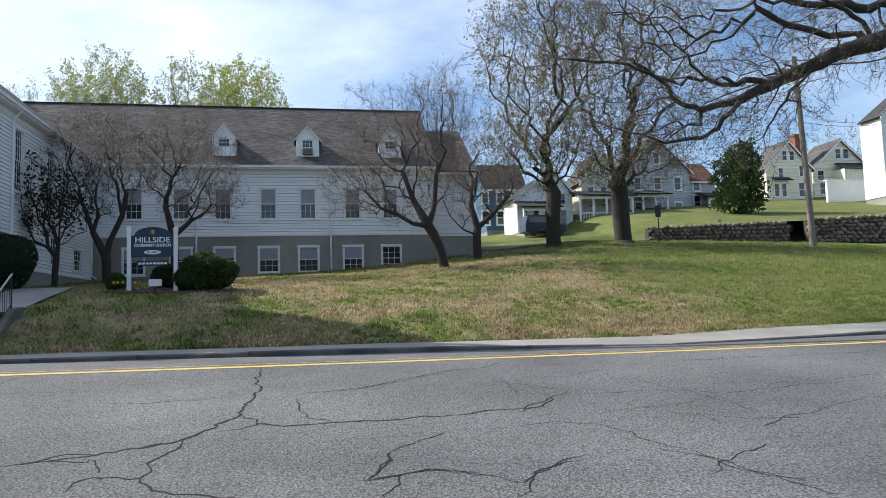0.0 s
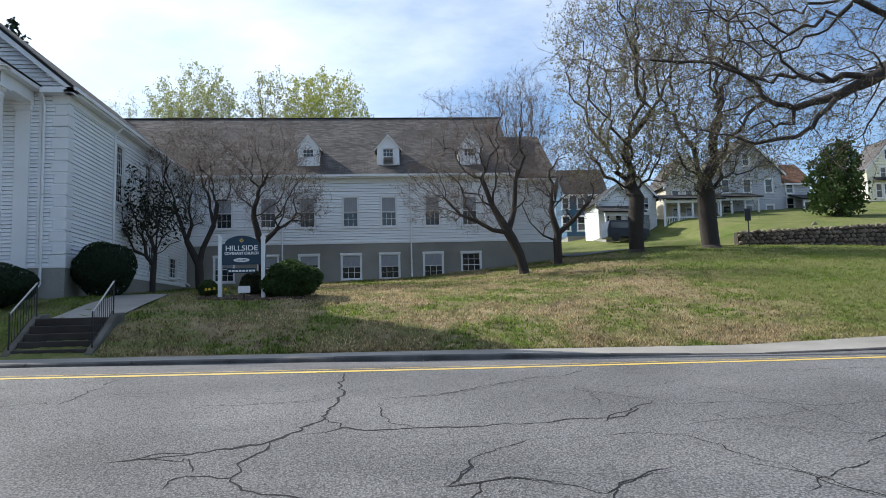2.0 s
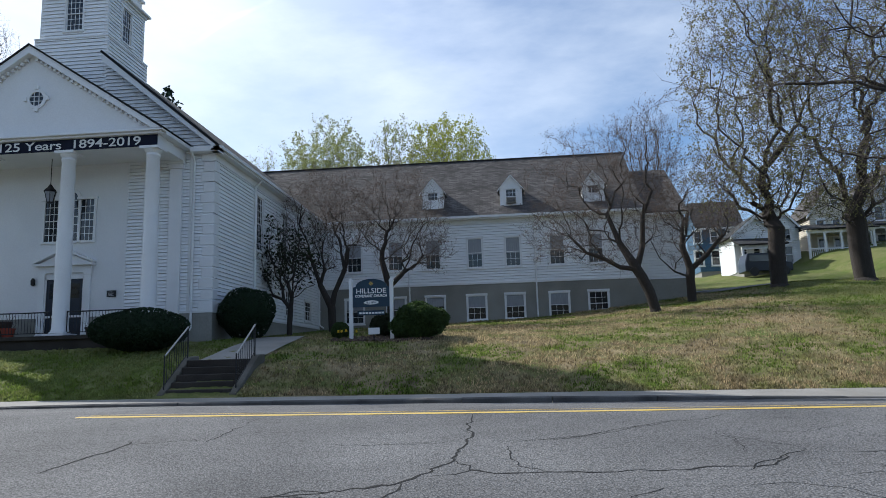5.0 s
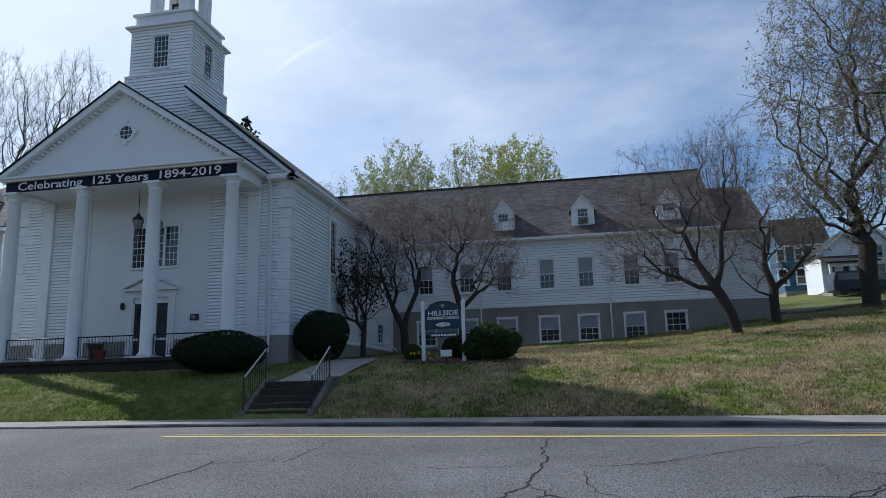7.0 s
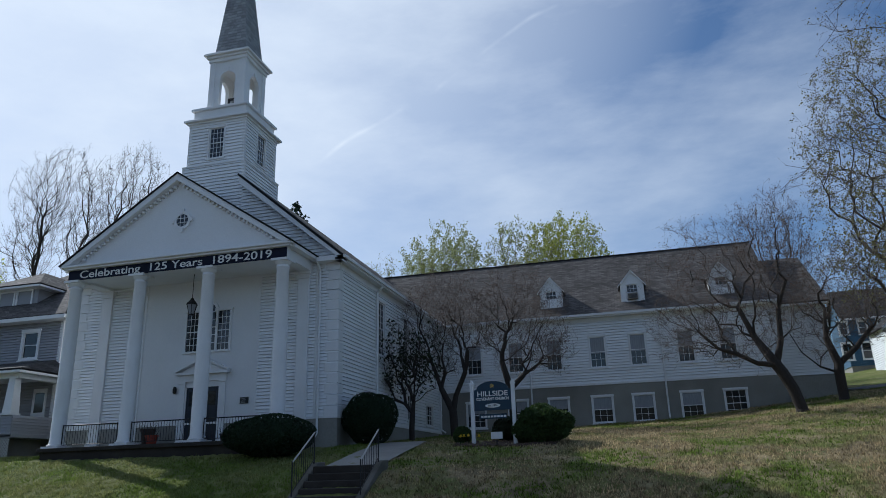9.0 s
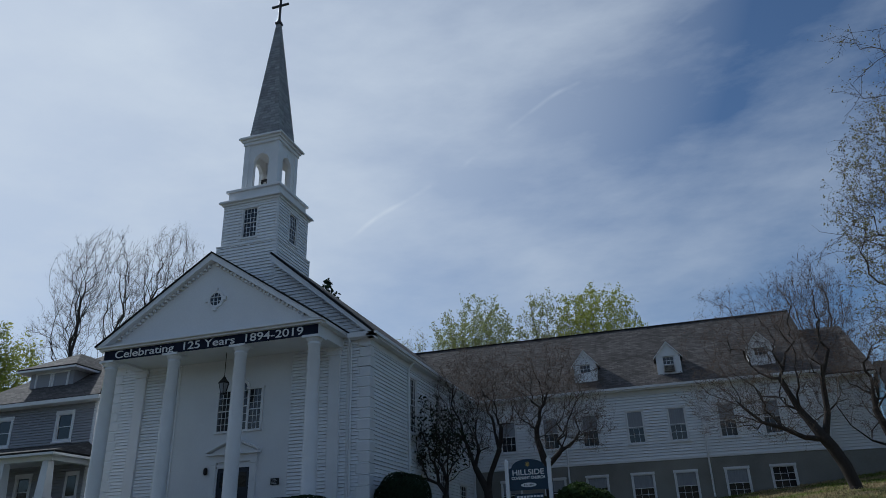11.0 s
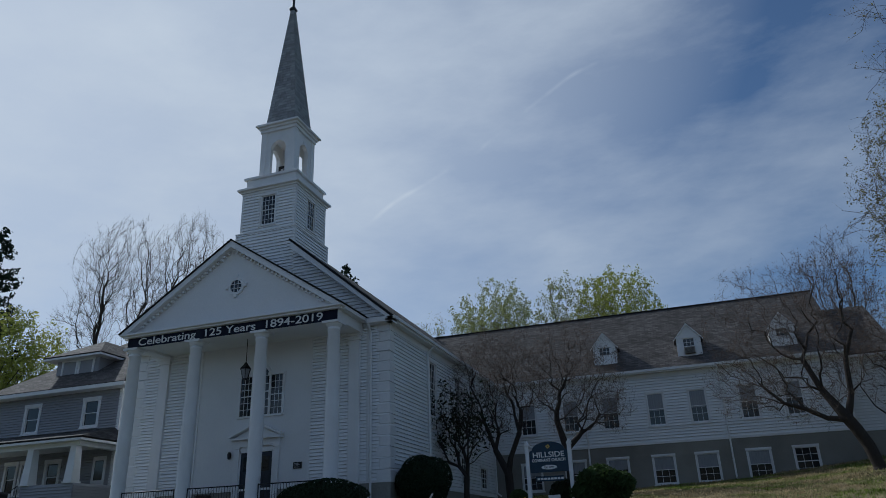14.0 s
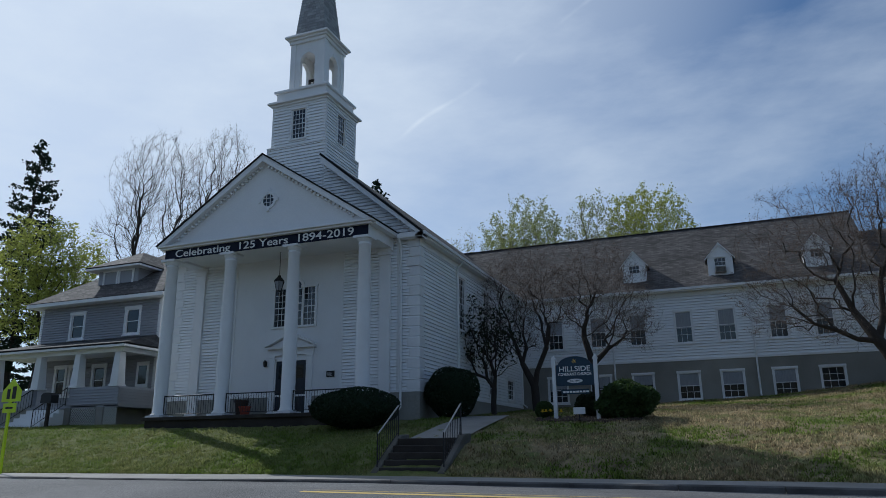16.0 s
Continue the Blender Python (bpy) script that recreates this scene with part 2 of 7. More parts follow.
def lawn_material():
    m = material("patchy_spring_grass", (0.14, 0.155, 0.048), 0.95, vary=0.55, scale=1.3, fine=22, bump=0.9, second=(0.29, 0.235, 0.135), mixpos=(0.44, 0.60), spec=0.1)
    n, l = m.node_tree.nodes, m.node_tree.links
    b = n["Principled BSDF"]
    src = b.inputs["Base Color"].links[0].from_socket
    co = n.new("ShaderNodeTexCoord")
    def patch(scale, lo, hi, color, seed, prev):
        mp = n.new("ShaderNodeMapping")
        mp.inputs["Location"].default_value = (seed, seed * 0.7, 0)
        ns = n.new("ShaderNodeTexNoise")
        ns.inputs["Scale"].default_value, ns.inputs["Detail"].default_value, ns.inputs["Roughness"].default_value = scale, 7, 0.65
        l.new(co.outputs["Object"], mp.inputs["Vector"])
        l.new(mp.outputs["Vector"], ns.inputs["Vector"])
        r = n.new("ShaderNodeMapRange")
        r.inputs["From Min"].default_value, r.inputs["From Max"].default_value = lo, hi
        r.inputs["To Max"].default_value = 0.8
        l.new(ns.outputs["Fac"], r.inputs["Value"])
        x = n.new("ShaderNodeMixRGB")
        x.inputs["Color2"].default_value = (*color, 1)
        l.new(r.outputs["Result"], x.inputs["Fac"])
        l.new(prev, x.inputs["Color1"])
        return x.outputs["Color"]
    out = patch(0.23, 0.46, 0.60, (0.28, 0.22, 0.13), 3.1, src)     # worn thatch
    out = patch(0.9, 0.55, 0.66, (0.105, 0.083, 0.054), 9.4, out)     # bare earth
    out = patch(0.45, 0.56, 0.68, (0.10, 0.17, 0.028), 17.7, out)    # fresh green tufts
    l.new(out, b.inputs["Base Color"])
    return m


LAWN = lawn_material()
greener(LAWN, (0.12, 0.155, 0.04), 0.7)
for nd in LAWN.node_tree.nodes:
    if nd.type == "BUMP":
        nd.inputs["Distance"].default_value = 0.06

# ---------------------------------------------------------------- building helpers
def part(name, bm, mat, parent=None, label="", smooth=False):
    """Links a bmesh as ONE mesh object, under a thing or a part where a parent is given."""
    me = bpy.data.meshes.new(name)
    bm.to_mesh(me)
    bm.free()
    me.materials.append(mat)
    if smooth:
        me.shade_smooth()
    ob = new(name, me)
    if parent:
        ob.parent = parent
        if parent.type == "EMPTY":
            ob.matrix_parent_inverse = Matrix.Translation(-Vector(parent.location))
    if label:
        ob["label"] = label
    return ob


def thing(name, x, y, z, label, category, group="", kind=""):
    e = new(name)
    e.empty_display_size = 0.3
    e.location = (x, y, z)
    return tagged(e, label, category, group, kind)


def box(bm, x0, x1, y0, y1, z0, z1):
    v = [bm.verts.new(p) for p in ((x0, y0, z0), (x1, y0, z0), (x1, y1, z0), (x0, y1, z0), (x0, y0, z1), (x1, y0, z1), (x1, y1, z1), (x0, y1, z1))]
    for f in ((0, 3, 2, 1), (4, 5, 6, 7), (0, 1, 5, 4), (1, 2, 6, 5), (2, 3, 7, 6), (3, 0, 4, 7)):
        bm.faces.new([v[i] for i in f])
    return v


def boxes(*rows):
    bm = bmesh.new()
    for r in rows:
        box(bm, *r)
    return bm


def bevel(bm, w=0.01, seg=1):
    bmesh.ops.bevel(bm, geom=list(bm.edges), offset=w, segments=seg, affect="EDGES", clamp_overlap=True)
    return bm


def lathe(bm, profile, cx, cy, n=20, cap=True):
    """Turned shape: profile rows of (radius, z)."""
    rings = []
    for r, z in profile:
        rings.append([bm.verts.new((cx + r * math.cos(2 * math.pi * i / n), cy + r * math.sin(2 * math.pi * i / n), z)) for i in range(n)])
    for a, b in zip(rings, rings[1:]):
        for i in range(n):
            bm.faces.new((a[i], a[(i + 1) % n], b[(i + 1) % n], b[i]))
    if cap:
        bm.faces.new(list(reversed(rings[0])))
        bm.faces.new(rings[-1])
    return bm


def tube(bm, p, q, r0, r1=None, n=6):
    """A bar from p to q."""
    p, q = Vector(p), Vector(q)
    r1 = r0 if r1 is None else r1
    d = (q - p).normalized()
    a = d.orthogonal().normalized()
    b = d.cross(a)
    ra = [bm.verts.new(p + (a * math.cos(2 * math.pi * i / n) + b * math.sin(2 * math.pi * i / n)) * r0) for i in range(n)]
    rb = [bm.verts.new(q + (a * math.cos(2 * math.pi * i / n) + b * math.sin(2 * math.pi * i / n)) * r1) for i in range(n)]
    for i in range(n):
        bm.faces.new((ra[i], ra[(i + 1) % n], rb[(i + 1) % n], rb[i]))
    bm.faces.new(list(reversed(ra)))
    bm.faces.new(rb)
    return bm


def prism(bm, outline, axis, a0, a1):
    """Extrudes an outline: along y it is rows of (x, z), along x rows of (y, z), along z rows of (x, y)."""
    def at(p, a):
        return {"y": (p[0], a, p[1]), "x": (a, p[0], p[1]), "z": (p[0], p[1], a)}[axis]
    lo = [bm.verts.new(at(p, a0)) for p in outline]
    hi = [bm.verts.new(at(p, a1)) for p in outline]
    n = len(outline)
    for i in range(n):
        bm.faces.new((lo[i], lo[(i + 1) % n], hi[(i + 1) % n], hi[i]))
    bm.faces.new(list(reversed(lo)))
    bm.faces.new(hi)
    bmesh.ops.recalc_face_normals(bm, faces=bm.faces)
    return bm


def siding(plane, z0, z1, span, holes=(), course=0.15, lap=0.045, thick=0.05, gap=0.010):
    """Lapped boards on an upright wall. plane(u, d, z) gives the place d metres out from the wall's face; span(z) the
    wall's ends at that height; holes are (u0, u1, z0, z1)."""
    bm = bmesh.new()
    z = z0
    while z < z1 - 0.01:
        top = min(z + course, z1)
        mid = (z + top) / 2
        u0, u1 = span(mid)
        cuts = [(u0, u1)]
        for h0, h1, g0, g1 in holes:
            if g0 < mid < g1:
                nxt = []
                for a, b in cuts:
                    if h1 <= a or h0 >= b:
                        nxt.append((a, b))
                    else:
                        nxt += [(a, h0)] if h0 > a + 0.01 else []
                        nxt += [(h1, b)] if h1 < b - 0.01 else []
                cuts = nxt
        for a, b in cuts:
            if b - a < 0.02:
                continue
            prof = ((-thick, z + gap), (lap, z + gap), (0.002, top), (-thick, top))
            va = [bm.verts.new(plane(a, d, h)) for d, h in prof]
            vb = [bm.verts.new(plane(b, d, h)) for d, h in prof]
            for i in range(4):
                bm.faces.new((va[i], va[(i + 1) % 4], vb[(i + 1) % 4], vb[i]))
            bm.faces.new(list(reversed(va)))
            bm.faces.new(vb)
        z += course
    if not gap:
        bmesh.ops.remove_doubles(bm, verts=bm.verts, dist=0.0005)
    bmesh.ops.recalc_face_normals(bm, faces=bm.faces)
    return bm


def south(y):
    return lambda u, d, z: (u, y - d, z)


def east(x):
    return lambda u, d, z: (x + d, u, z)


def slab(bm, corners, thick, uv_scale=1.0):
    """A roof slope from four corners (eave a, eave b, ridge b, ridge a), with thickness and a UV map in metres."""
    uvl = bm.loops.layers.uv.verify()
    c = [Vector(p) for p in corners]
    nrm = (c[1] - c[0]).cross(c[3] - c[0]).normalized()
    if nrm.z < 0:
        nrm = -nrm
    top = [bm.verts.new(p) for p in c]
    bot = [bm.verts.new(p - nrm * thick) for p in c]
    f = bm.faces.new(top)
    e = (c[1] - c[0]).normalized()
    s = (nrm.cross(e)).normalized()
    for lp in f.loops:
        q = lp.vert.co - c[0]
        lp[uvl].uv = (q.dot(e) * uv_scale, q.dot(s) * uv_scale)
    n = len(c)
    bm.faces.new(list(reversed(bot)))
    for i in range(n):
        bm.faces.new((top[i], bot[i], bot[(i + 1) % n], top[(i + 1) % n]))
    bmesh.ops.recalc_face_normals(bm, faces=bm.faces)
    return bm


def interp(xs, vs, x):
    if x <= xs[0]:
        return vs[0]
    for i in range(len(xs) - 1):
        if x <= xs[i + 1]:
            k = (x - xs[i]) / (xs[i + 1] - xs[i])
            return vs[i] * (1 - k) + vs[i + 1] * k
    return vs[-1]


# ---------------------------------------------------------------- lie of the land (heights against the lens)
GX = (-60, -30, -22, -12, -8, -4, 2, 9, 16, 24, 32, 45, 80)
LAND = (
    (16.0, (-0.55, -0.66, -0.70, -0.78, -0.83, -0.88, -0.94, -1.02, -1.00, -0.98, -0.95, -0.9, -0.8)),
    (17.4, (-0.47, -0.60, -0.67, -0.69, -0.72, -0.76, -0.81, -0.91, -0.90, -0.87, -0.83, -0.7, -0.5)),
    (19.2, (0.0, -0.10, -0.20, -0.05, 0.18, 0.0, -0.22, -0.45, -0.50, -0.45, -0.4, -0.2, 0.0)),
    (22.5, (0.9, 0.95, 0.85, 0.78, 0.66, 0.62, 0.42, 0.35, 0.25, 0.3, 0.35, 0.5, 0.7)),
    (25.0, (1.15, 1.15, 1.05, 1.02, 1.00, 0.98, 0.80, 0.92, 0.88, 0.9, 0.95, 1.0, 1.1)),
    (30.0, (1.5, 1.4, 1.25, 1.25, 1.30, 1.35, 1.38, 1.72, 1.98, 2.0, 1.95, 1.9, 1.9)),
    (39.8, (2.2, 2.0, 1.8, 1.9, 2.03, 2.10, 2.32, 3.02, 3.78, 3.72, 3.5, 3.2, 3.0)),
    (46.0, (2.5, 2.3, 2.1, 2.2, 2.3, 2.5, 2.8, 3.75, 4.2, 4.2, 4.0, 3.7, 3.4)),
    (60.0, (3.5, 3.2, 3.0, 3.0, 3.0, 3.2, 3.6, 5.6, 6.0, 7.2, 7.9, 8.4, 8.6)),
    (95.0, (6, 6, 6, 6, 6, 6, 6.5, 8.5, 9.5, 12, 13.5, 14.5, 15)),
    (260.0, (14, 14, 14, 14, 14, 14, 14, 14, 15, 16, 18, 20, 20)),
    (2500.0, (30, 30, 30, 30, 30, 30, 30, 30, 30, 30, 30, 30, 30)),
)
LY = [r[0] for r in LAND]


def land_raw(x, y):
    return interp(LY, [interp(GX, r[1], x) for r in LAND], y)


def land(x, y):
    """Height of the ground, with the breaks of slope rounded off."""
    s = min(0.6, max(0.0, y - 16.8) * 0.6)
    return sum(land_raw(x + a, y + b) for a, b in ((0, 0), (s, 0), (-s, 0), (0, s), (0, -s))) / 5


def kerb_base(x):
    return interp((-60, -30, -14.5, -8.3, -3.2, 1.4, 6, 9, 14.5, 30, 80), (-0.60, -0.70, -0.77, -0.80, -0.86, -0.94, -0.98, -1.03, -1.00, -0.97, -0.85), x)


def kerb_high(x):
    return interp((-40, -14, -9, -4, 1, 3.5, 6, 9, 12, 15, 40), (0.05, 0.045, 0.08, 0.085, 0.125, 0.11, 0.04, 0.02, 0.04, 0.10, 0.12), x)


CROWN_Y = 10.5


def crown(x):
    return interp((-40, -8, -2.1, 1.0, 5.9, 9.5, 40), (-0.55, -0.63, -0.69, -0.72, -0.756, -0.765, -0.78), x)


def road(x, y):
    if y >= CROWN_Y:
        k = (y - CROWN_Y) / (16.0 - CROWN_Y)
        return crown(x) * (1 - k) + kerb_base(x) * k
    k = y / CROWN_Y
    return (-1.50) * (1 - k) + crown(x) * k


def grid(xs, ys, f, drop=None):
    verts = [(x, y, f(x, y)) for y in ys for x in xs]
    nx = len(xs)
    faces = [(j * nx + i, j * nx + i + 1, (j + 1) * nx + i + 1, (j + 1) * nx + i) for j in range(len(ys) - 1) for i in range(nx - 1)]
    return verts, faces


def sheet(name, xs, ys, f, mat, label, category, smooth=True):
    me = bpy.data.meshes.new(name)
    v, fa = grid(xs, ys, f)
    me.from_pydata(v, [], fa)
    me.materials.append(mat)
    if smooth:
        me.shade_smooth()
    return tagged(new(name, me), label, category, kind="structure")


def steps(*spans):
    out = []
    for a, b, s in spans:
        n = max(1, round((b - a) / s))
        out += [a + (b - a) * i / n for i in range(n)]
    return out + [spans[-1][1]]


def rough_land(x, y):
    h = land(x, y)
    if y < 60 and abs(x) < 60:
        k = min(1.0, max(0.0, (y - 17.3) / 0.8))
        h += k * (0.035 * noise.noise((x * 0.9, y * 0.9, 0)) + 0.03 * noise.noise((x * 2.7, y * 2.7, 3)) + 0.045 * noise.noise((x * 5.0, y * 5.0, 7)) + 0.03 * noise.noise((x * 11.0, y * 11.0, 9)))
    return h


LAWN_X = steps((-2500, -300, 400), (-300, -60, 30), (-60, -32, 2), (-32, 45, 0.14), (45, 80, 2), (80, 300, 30), (300, 2500, 400))
LAWN_Y = steps((16.15, 17.2, 0.5), (17.2, 30, 0.10), (30, 48, 0.4), (48, 100, 3), (100, 300, 20), (300, 2500, 300))
sheet("ground", LAWN_X, LAWN_Y, rough_land, LAWN, "patchy spring lawn sloping up from the pavement", "lawn")
sheet("road", steps((-300, -40, 20), (-40, 40, 0.5), (40, 300, 20)), steps((-6, 16.02, 0.25)), road, ASPHALT, "worn cracked grey asphalt road with a crown", "road")


# dark brown for the added slope, so panes that mirror it stay dark
BLOCKER = material("dark_brown_blocker", (0.075, 0.065, 0.045), 0.95, vary=0.4, scale=0.6, fine=8, bump=0.5, second=(0.05, 0.055, 0.03))


def rise(x, y):
    """Unseen slope on the road's near side, added to block low sky light."""
    d = -6.0 - y
    return -1.86 + 0.25 * min(1, d / 2) + 16.0 * (1 - math.exp(-max(0.0, d - 3) / 16)) + 0.4 * noise.noise((x * 0.08, y * 0.08, 2))


# unseen sheet behind the lens that cuts sky light on the fronts
sheet("sky_block_slope", steps((-300, -60, 20), (-60, 60, 4), (60, 300, 20)), steps((-300, -60, 20), (-60, -6.02, 2)), rise, BLOCKER, "unseen dark brown slope on the road's near side, added to block low sky light", "hill")


def walk_edge(x):
    """How far from the lens the pavement's lawn side lies."""
    return interp((-60, 4, 9, 13, 20, 60), (17.45, 17.45, 17.5, 17.8, 17.9, 17.9), x)


def pave(x, y):
    k = (y - 16.16) / 1.3
    return (kerb_base(x) + kerb_high(x)) * (1 - k) + (land_raw(x, 17.4) + 0.03) * k


bm = bmesh.new()
xs = steps((-300, -40, 20), (-40, 40, 0.75), (40, 300, 20))
ra = [bm.verts.new((x, 16.16, pave(x, 16.16))) for x in xs]
rb = [bm.verts.new((x, 16.16 + 0.6 * (walk_edge(x) - 16.16), pave(x, 16.16 + 0.6 * (walk_edge(x) - 16.16)))) for x in xs]
rc = [bm.verts.new((x, walk_edge(x), pave(x, min(walk_edge(x), 17.45)) + max(0, walk_edge(x) - 17.45) * 0.29)) for x in xs]
for i in range(len(xs) - 1):
    bm.faces.new((ra[i], ra[i + 1], rb[i + 1], rb[i]))
    bm.faces.new((rb[i], rb[i + 1], rc[i + 1], rc[i]))
tagged(part("pavement", bm, WALK), "narrow pale concrete pavement behind the kerb", "pavement", kind="structure")

# ---------------------------------------------------------------- windows
def place_box(bm, plane, u0, u1, d0, d1, z0, z1):
    c = [plane(u, d, z) for z in (z0, z1) for u, d in ((u0, d0), (u1, d0), (u1, d1), (u0, d1))]
    v = [bm.verts.new(p) for p in c]
    for f in ((0, 3, 2, 1), (4, 5, 6, 7), (0, 1, 5, 4), (1, 2, 6, 5), (2, 3, 7, 6), (3, 0, 4, 7)):
        bm.faces.new([v[i] for i in f])


def fix(bm):
    bmesh.ops.recalc_face_normals(bm, faces=bm.faces)
    return bm


def window(parent, plane, u0, u1, z0, z1, nx=3, ny=2, trim=0.09, mat=None, curtain=0.0, name="window", glass=None, sill=True, grid_top=True):
    """A double-hung sash window: casing proud of the wall, two sashes, glazing bars, panes, a sill and at times a curtain."""
    mat = mat or TRIM
    bm = bmesh.new()
    place_box(bm, plane, u0, u0 + trim, -0.06, 0.045, z0, z1)
    place_box(bm, plane, u1 - trim, u1, -0.06, 0.045, z0, z1)
    place_box(bm, plane, u0 - 0.02, u1 + 0.02, -0.06, 0.06, z1 - trim, z1 + 0.03)
    place_box(bm, plane, u0 + trim, u1 - trim, -0.06, 0.03, z0, z0 + trim * 0.7)
    w = part(name, fix(bm), mat, parent)
    if sill:
        bm = bmesh.new()
        place_box(bm, plane, u0 - 0.04, u1 + 0.04, -0.05, 0.09, z0 - 0.06, z0 - 0.001)
        part("sill", fix(bm), mat, w)
    a, b, c, d = u0 + trim, u1 - trim, z0 + trim * 0.7, z1 - trim
    mid = (c + d) / 2
    for k, (lo, hi, dep) in enumerate(((c, mid + 0.02, -0.045), (mid - 0.02, d, -0.025))):
        bm = bmesh.new()
        s = 0.035
        place_box(bm, plane, a, a + s, dep - 0.02, dep + 0.02, lo, hi)
        place_box(bm, plane, b - s, b, dep - 0.02, dep + 0.02, lo, hi)
        place_box(bm, plane, a + s, b - s, dep - 0.02, dep + 0.02, lo, lo + s)
        place_box(bm, plane, a + s, b - s, dep - 0.02, dep + 0.02, hi - s, hi)
        if grid_top:
            for i in range(1, nx):
                u = a + (b - a) * i / nx
                place_box(bm, plane, u - 0.009, u + 0.009, dep - 0.01, dep + 0.012, lo + s, hi - s)
            for i in range(1, ny):
                z = lo + (hi - lo) * i / ny
                place_box(bm, plane, a + s, b - s, dep - 0.01, dep + 0.011, z - 0.009, z + 0.009)
        part("sash", fix(bm), mat, w)
        bm = bmesh.new()
        place_box(bm, plane, a + 0.01, b - 0.01, dep - 0.008, dep - 0.002, lo + 0.01, hi - 0.01)
        g = part("pane", fix(bm), glass or GLASS, w, "dark reflecting pane")
    if curtain:
        bm = bmesh.new()
        n = 14
        zc = d - (d - c) * curtain
        row = []
        for i in range(n + 1):
            u = a + 0.02 + (b - a - 0.04) * i / n
            dd = -0.013 + 0.006 * (i % 2)
            row.append((bm.verts.new(plane(u, dd, d - 0.02)), bm.verts.new(plane(u, dd, zc))))
        for p, q in zip(row, row[1:]):
            bm.faces.new((p[0], q[0], q[1], p[1]))
        part("curtain", fix(bm), CURTAIN, w, "pale lace curtain")
    return w


def arch_panel(bm, plane, u0, u1, z0, z1, a0, a1, sill, spring, d0, d1, n=12):
    """A wall panel with a round-headed opening from a0 to a1."""
    place_box(bm, plane, u0, a0, d0, d1, z0, z1)
    place_box(bm, plane, a1, u1, d0, d1, z0, z1)
    if sill > z0:
        place_box(bm, plane, a0, a1, d0, d1, z0, sill)
    r, c = (a1 - a0) / 2, (a0 + a1) / 2
    for i in range(n):
        t0, t1 = math.pi - math.pi * i / n, math.pi - math.pi * (i + 1) / n
        p0, p1 = (c + r * math.cos(t0), spring + r * math.sin(t0)), (c + r * math.cos(t1), spring + r * math.sin(t1))
        v = [bm.verts.new(plane(u, d, z)) for d in (d0, d1) for u, z in ((p0[0], p0[1]), (p1[0], p1[1]), (p1[0], z1), (p0[0], z1))]
        for f in ((0, 1, 2, 3), (7, 6, 5, 4), (0, 4, 5, 1), (2, 6, 7, 3), (1, 5, 6, 2), (3, 7, 4, 0)):
            bm.faces.new([v[k] for k in f])
    bmesh.ops.remove_doubles(bm, verts=bm.verts, dist=0.001)
    return fix(bm)


def west(x):
    return lambda u, d, z: (x - d, u, z)


def north(y):
    return lambda u, d, z: (u, y + d, z)


# ---------------------------------------------------------------- the church
CX = -16.64                                   # axis of the church
CL, CR, CF, CB = -22.6, -10.68, 25.0, 41.0    # side walls, front wall, back wall
FT, EV = 2.10, 8.05                           # top of the foundation, eaves
SL = 0.85                                     # slope of the roof
RIDGE = EV + 0.15 + SL * (CR + 0.34 - CX)
church = thing("church", CX, CF, 1.0, "white clapboard church with columned portico and tall steeple", "church")
part("foundation", boxes((CL - 0.02, CR + 0.02, CF - 0.02, CB, -0.4, FT)), CONCRETE, church, "grey painted foundation")
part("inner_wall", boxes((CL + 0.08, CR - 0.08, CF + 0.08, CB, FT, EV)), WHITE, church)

rake = lambda z: (CX - max(0.05, (RIDGE - 0.12 - z) / SL), CX + max(0.05, (RIDGE - 0.12 - z) / SL))
PANEL_L, PANEL_R = -19.25, -14.05
front_holes = [(PANEL_L, PANEL_R, 0, 7.95)]
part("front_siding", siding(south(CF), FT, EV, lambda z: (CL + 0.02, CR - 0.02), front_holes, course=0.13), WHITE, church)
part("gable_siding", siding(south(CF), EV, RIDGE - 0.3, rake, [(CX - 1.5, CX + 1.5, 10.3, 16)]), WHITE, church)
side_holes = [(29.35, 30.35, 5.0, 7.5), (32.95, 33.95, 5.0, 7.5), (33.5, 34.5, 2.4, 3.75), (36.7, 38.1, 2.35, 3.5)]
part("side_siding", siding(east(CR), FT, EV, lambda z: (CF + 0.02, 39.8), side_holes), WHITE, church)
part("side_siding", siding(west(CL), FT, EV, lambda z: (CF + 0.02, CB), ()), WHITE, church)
part("flush_panel", boxes((PANEL_L, PANEL_R, CF - 0.012, CF + 0.1, 1.3, 7.95)), PANEL, church, "smooth white board panel round the doorway")
for u in (PANEL_L - 0.05, PANEL_R - 0.02):
    part("panel_trim", boxes((u, u + 0.07, CF - 0.04, CF + 0.02, 1.3, 7.9)), TRIM, church)
window(church, east(CR), 29.35, 30.35, 5.0, 7.5, 4, 4, glass=GLASS)
window(church, east(CR), 32.95, 33.95, 5.0, 7.5, 4, 4)
window(church, east(CR), 33.5, 34.5, 2.4, 3.75, 2, 2)
window(church, east(CR), 36.7, 38.1, 2.35, 3.5, 3, 2)

# corner quoins: wide blocks with sunk joints
for k, (x0, x1) in enumerate(((CR - 0.52, CR + 0.045), (CL - 0.045, CL + 0.52))):
    z, i = FT + 0.02, 0
    while z < EV - 0.3:
        w = 0.0 if i % 2 == 0 else 0.10
        a, b = (x0 + w, x1) if k == 0 else (x0, x1 - w)
        part("quoin", bevel(boxes((a, b, CF - 0.045, CF + 0.47 - w, z, z + 0.36)), 0.018), TRIM, church)
        z += 0.40
        i += 1
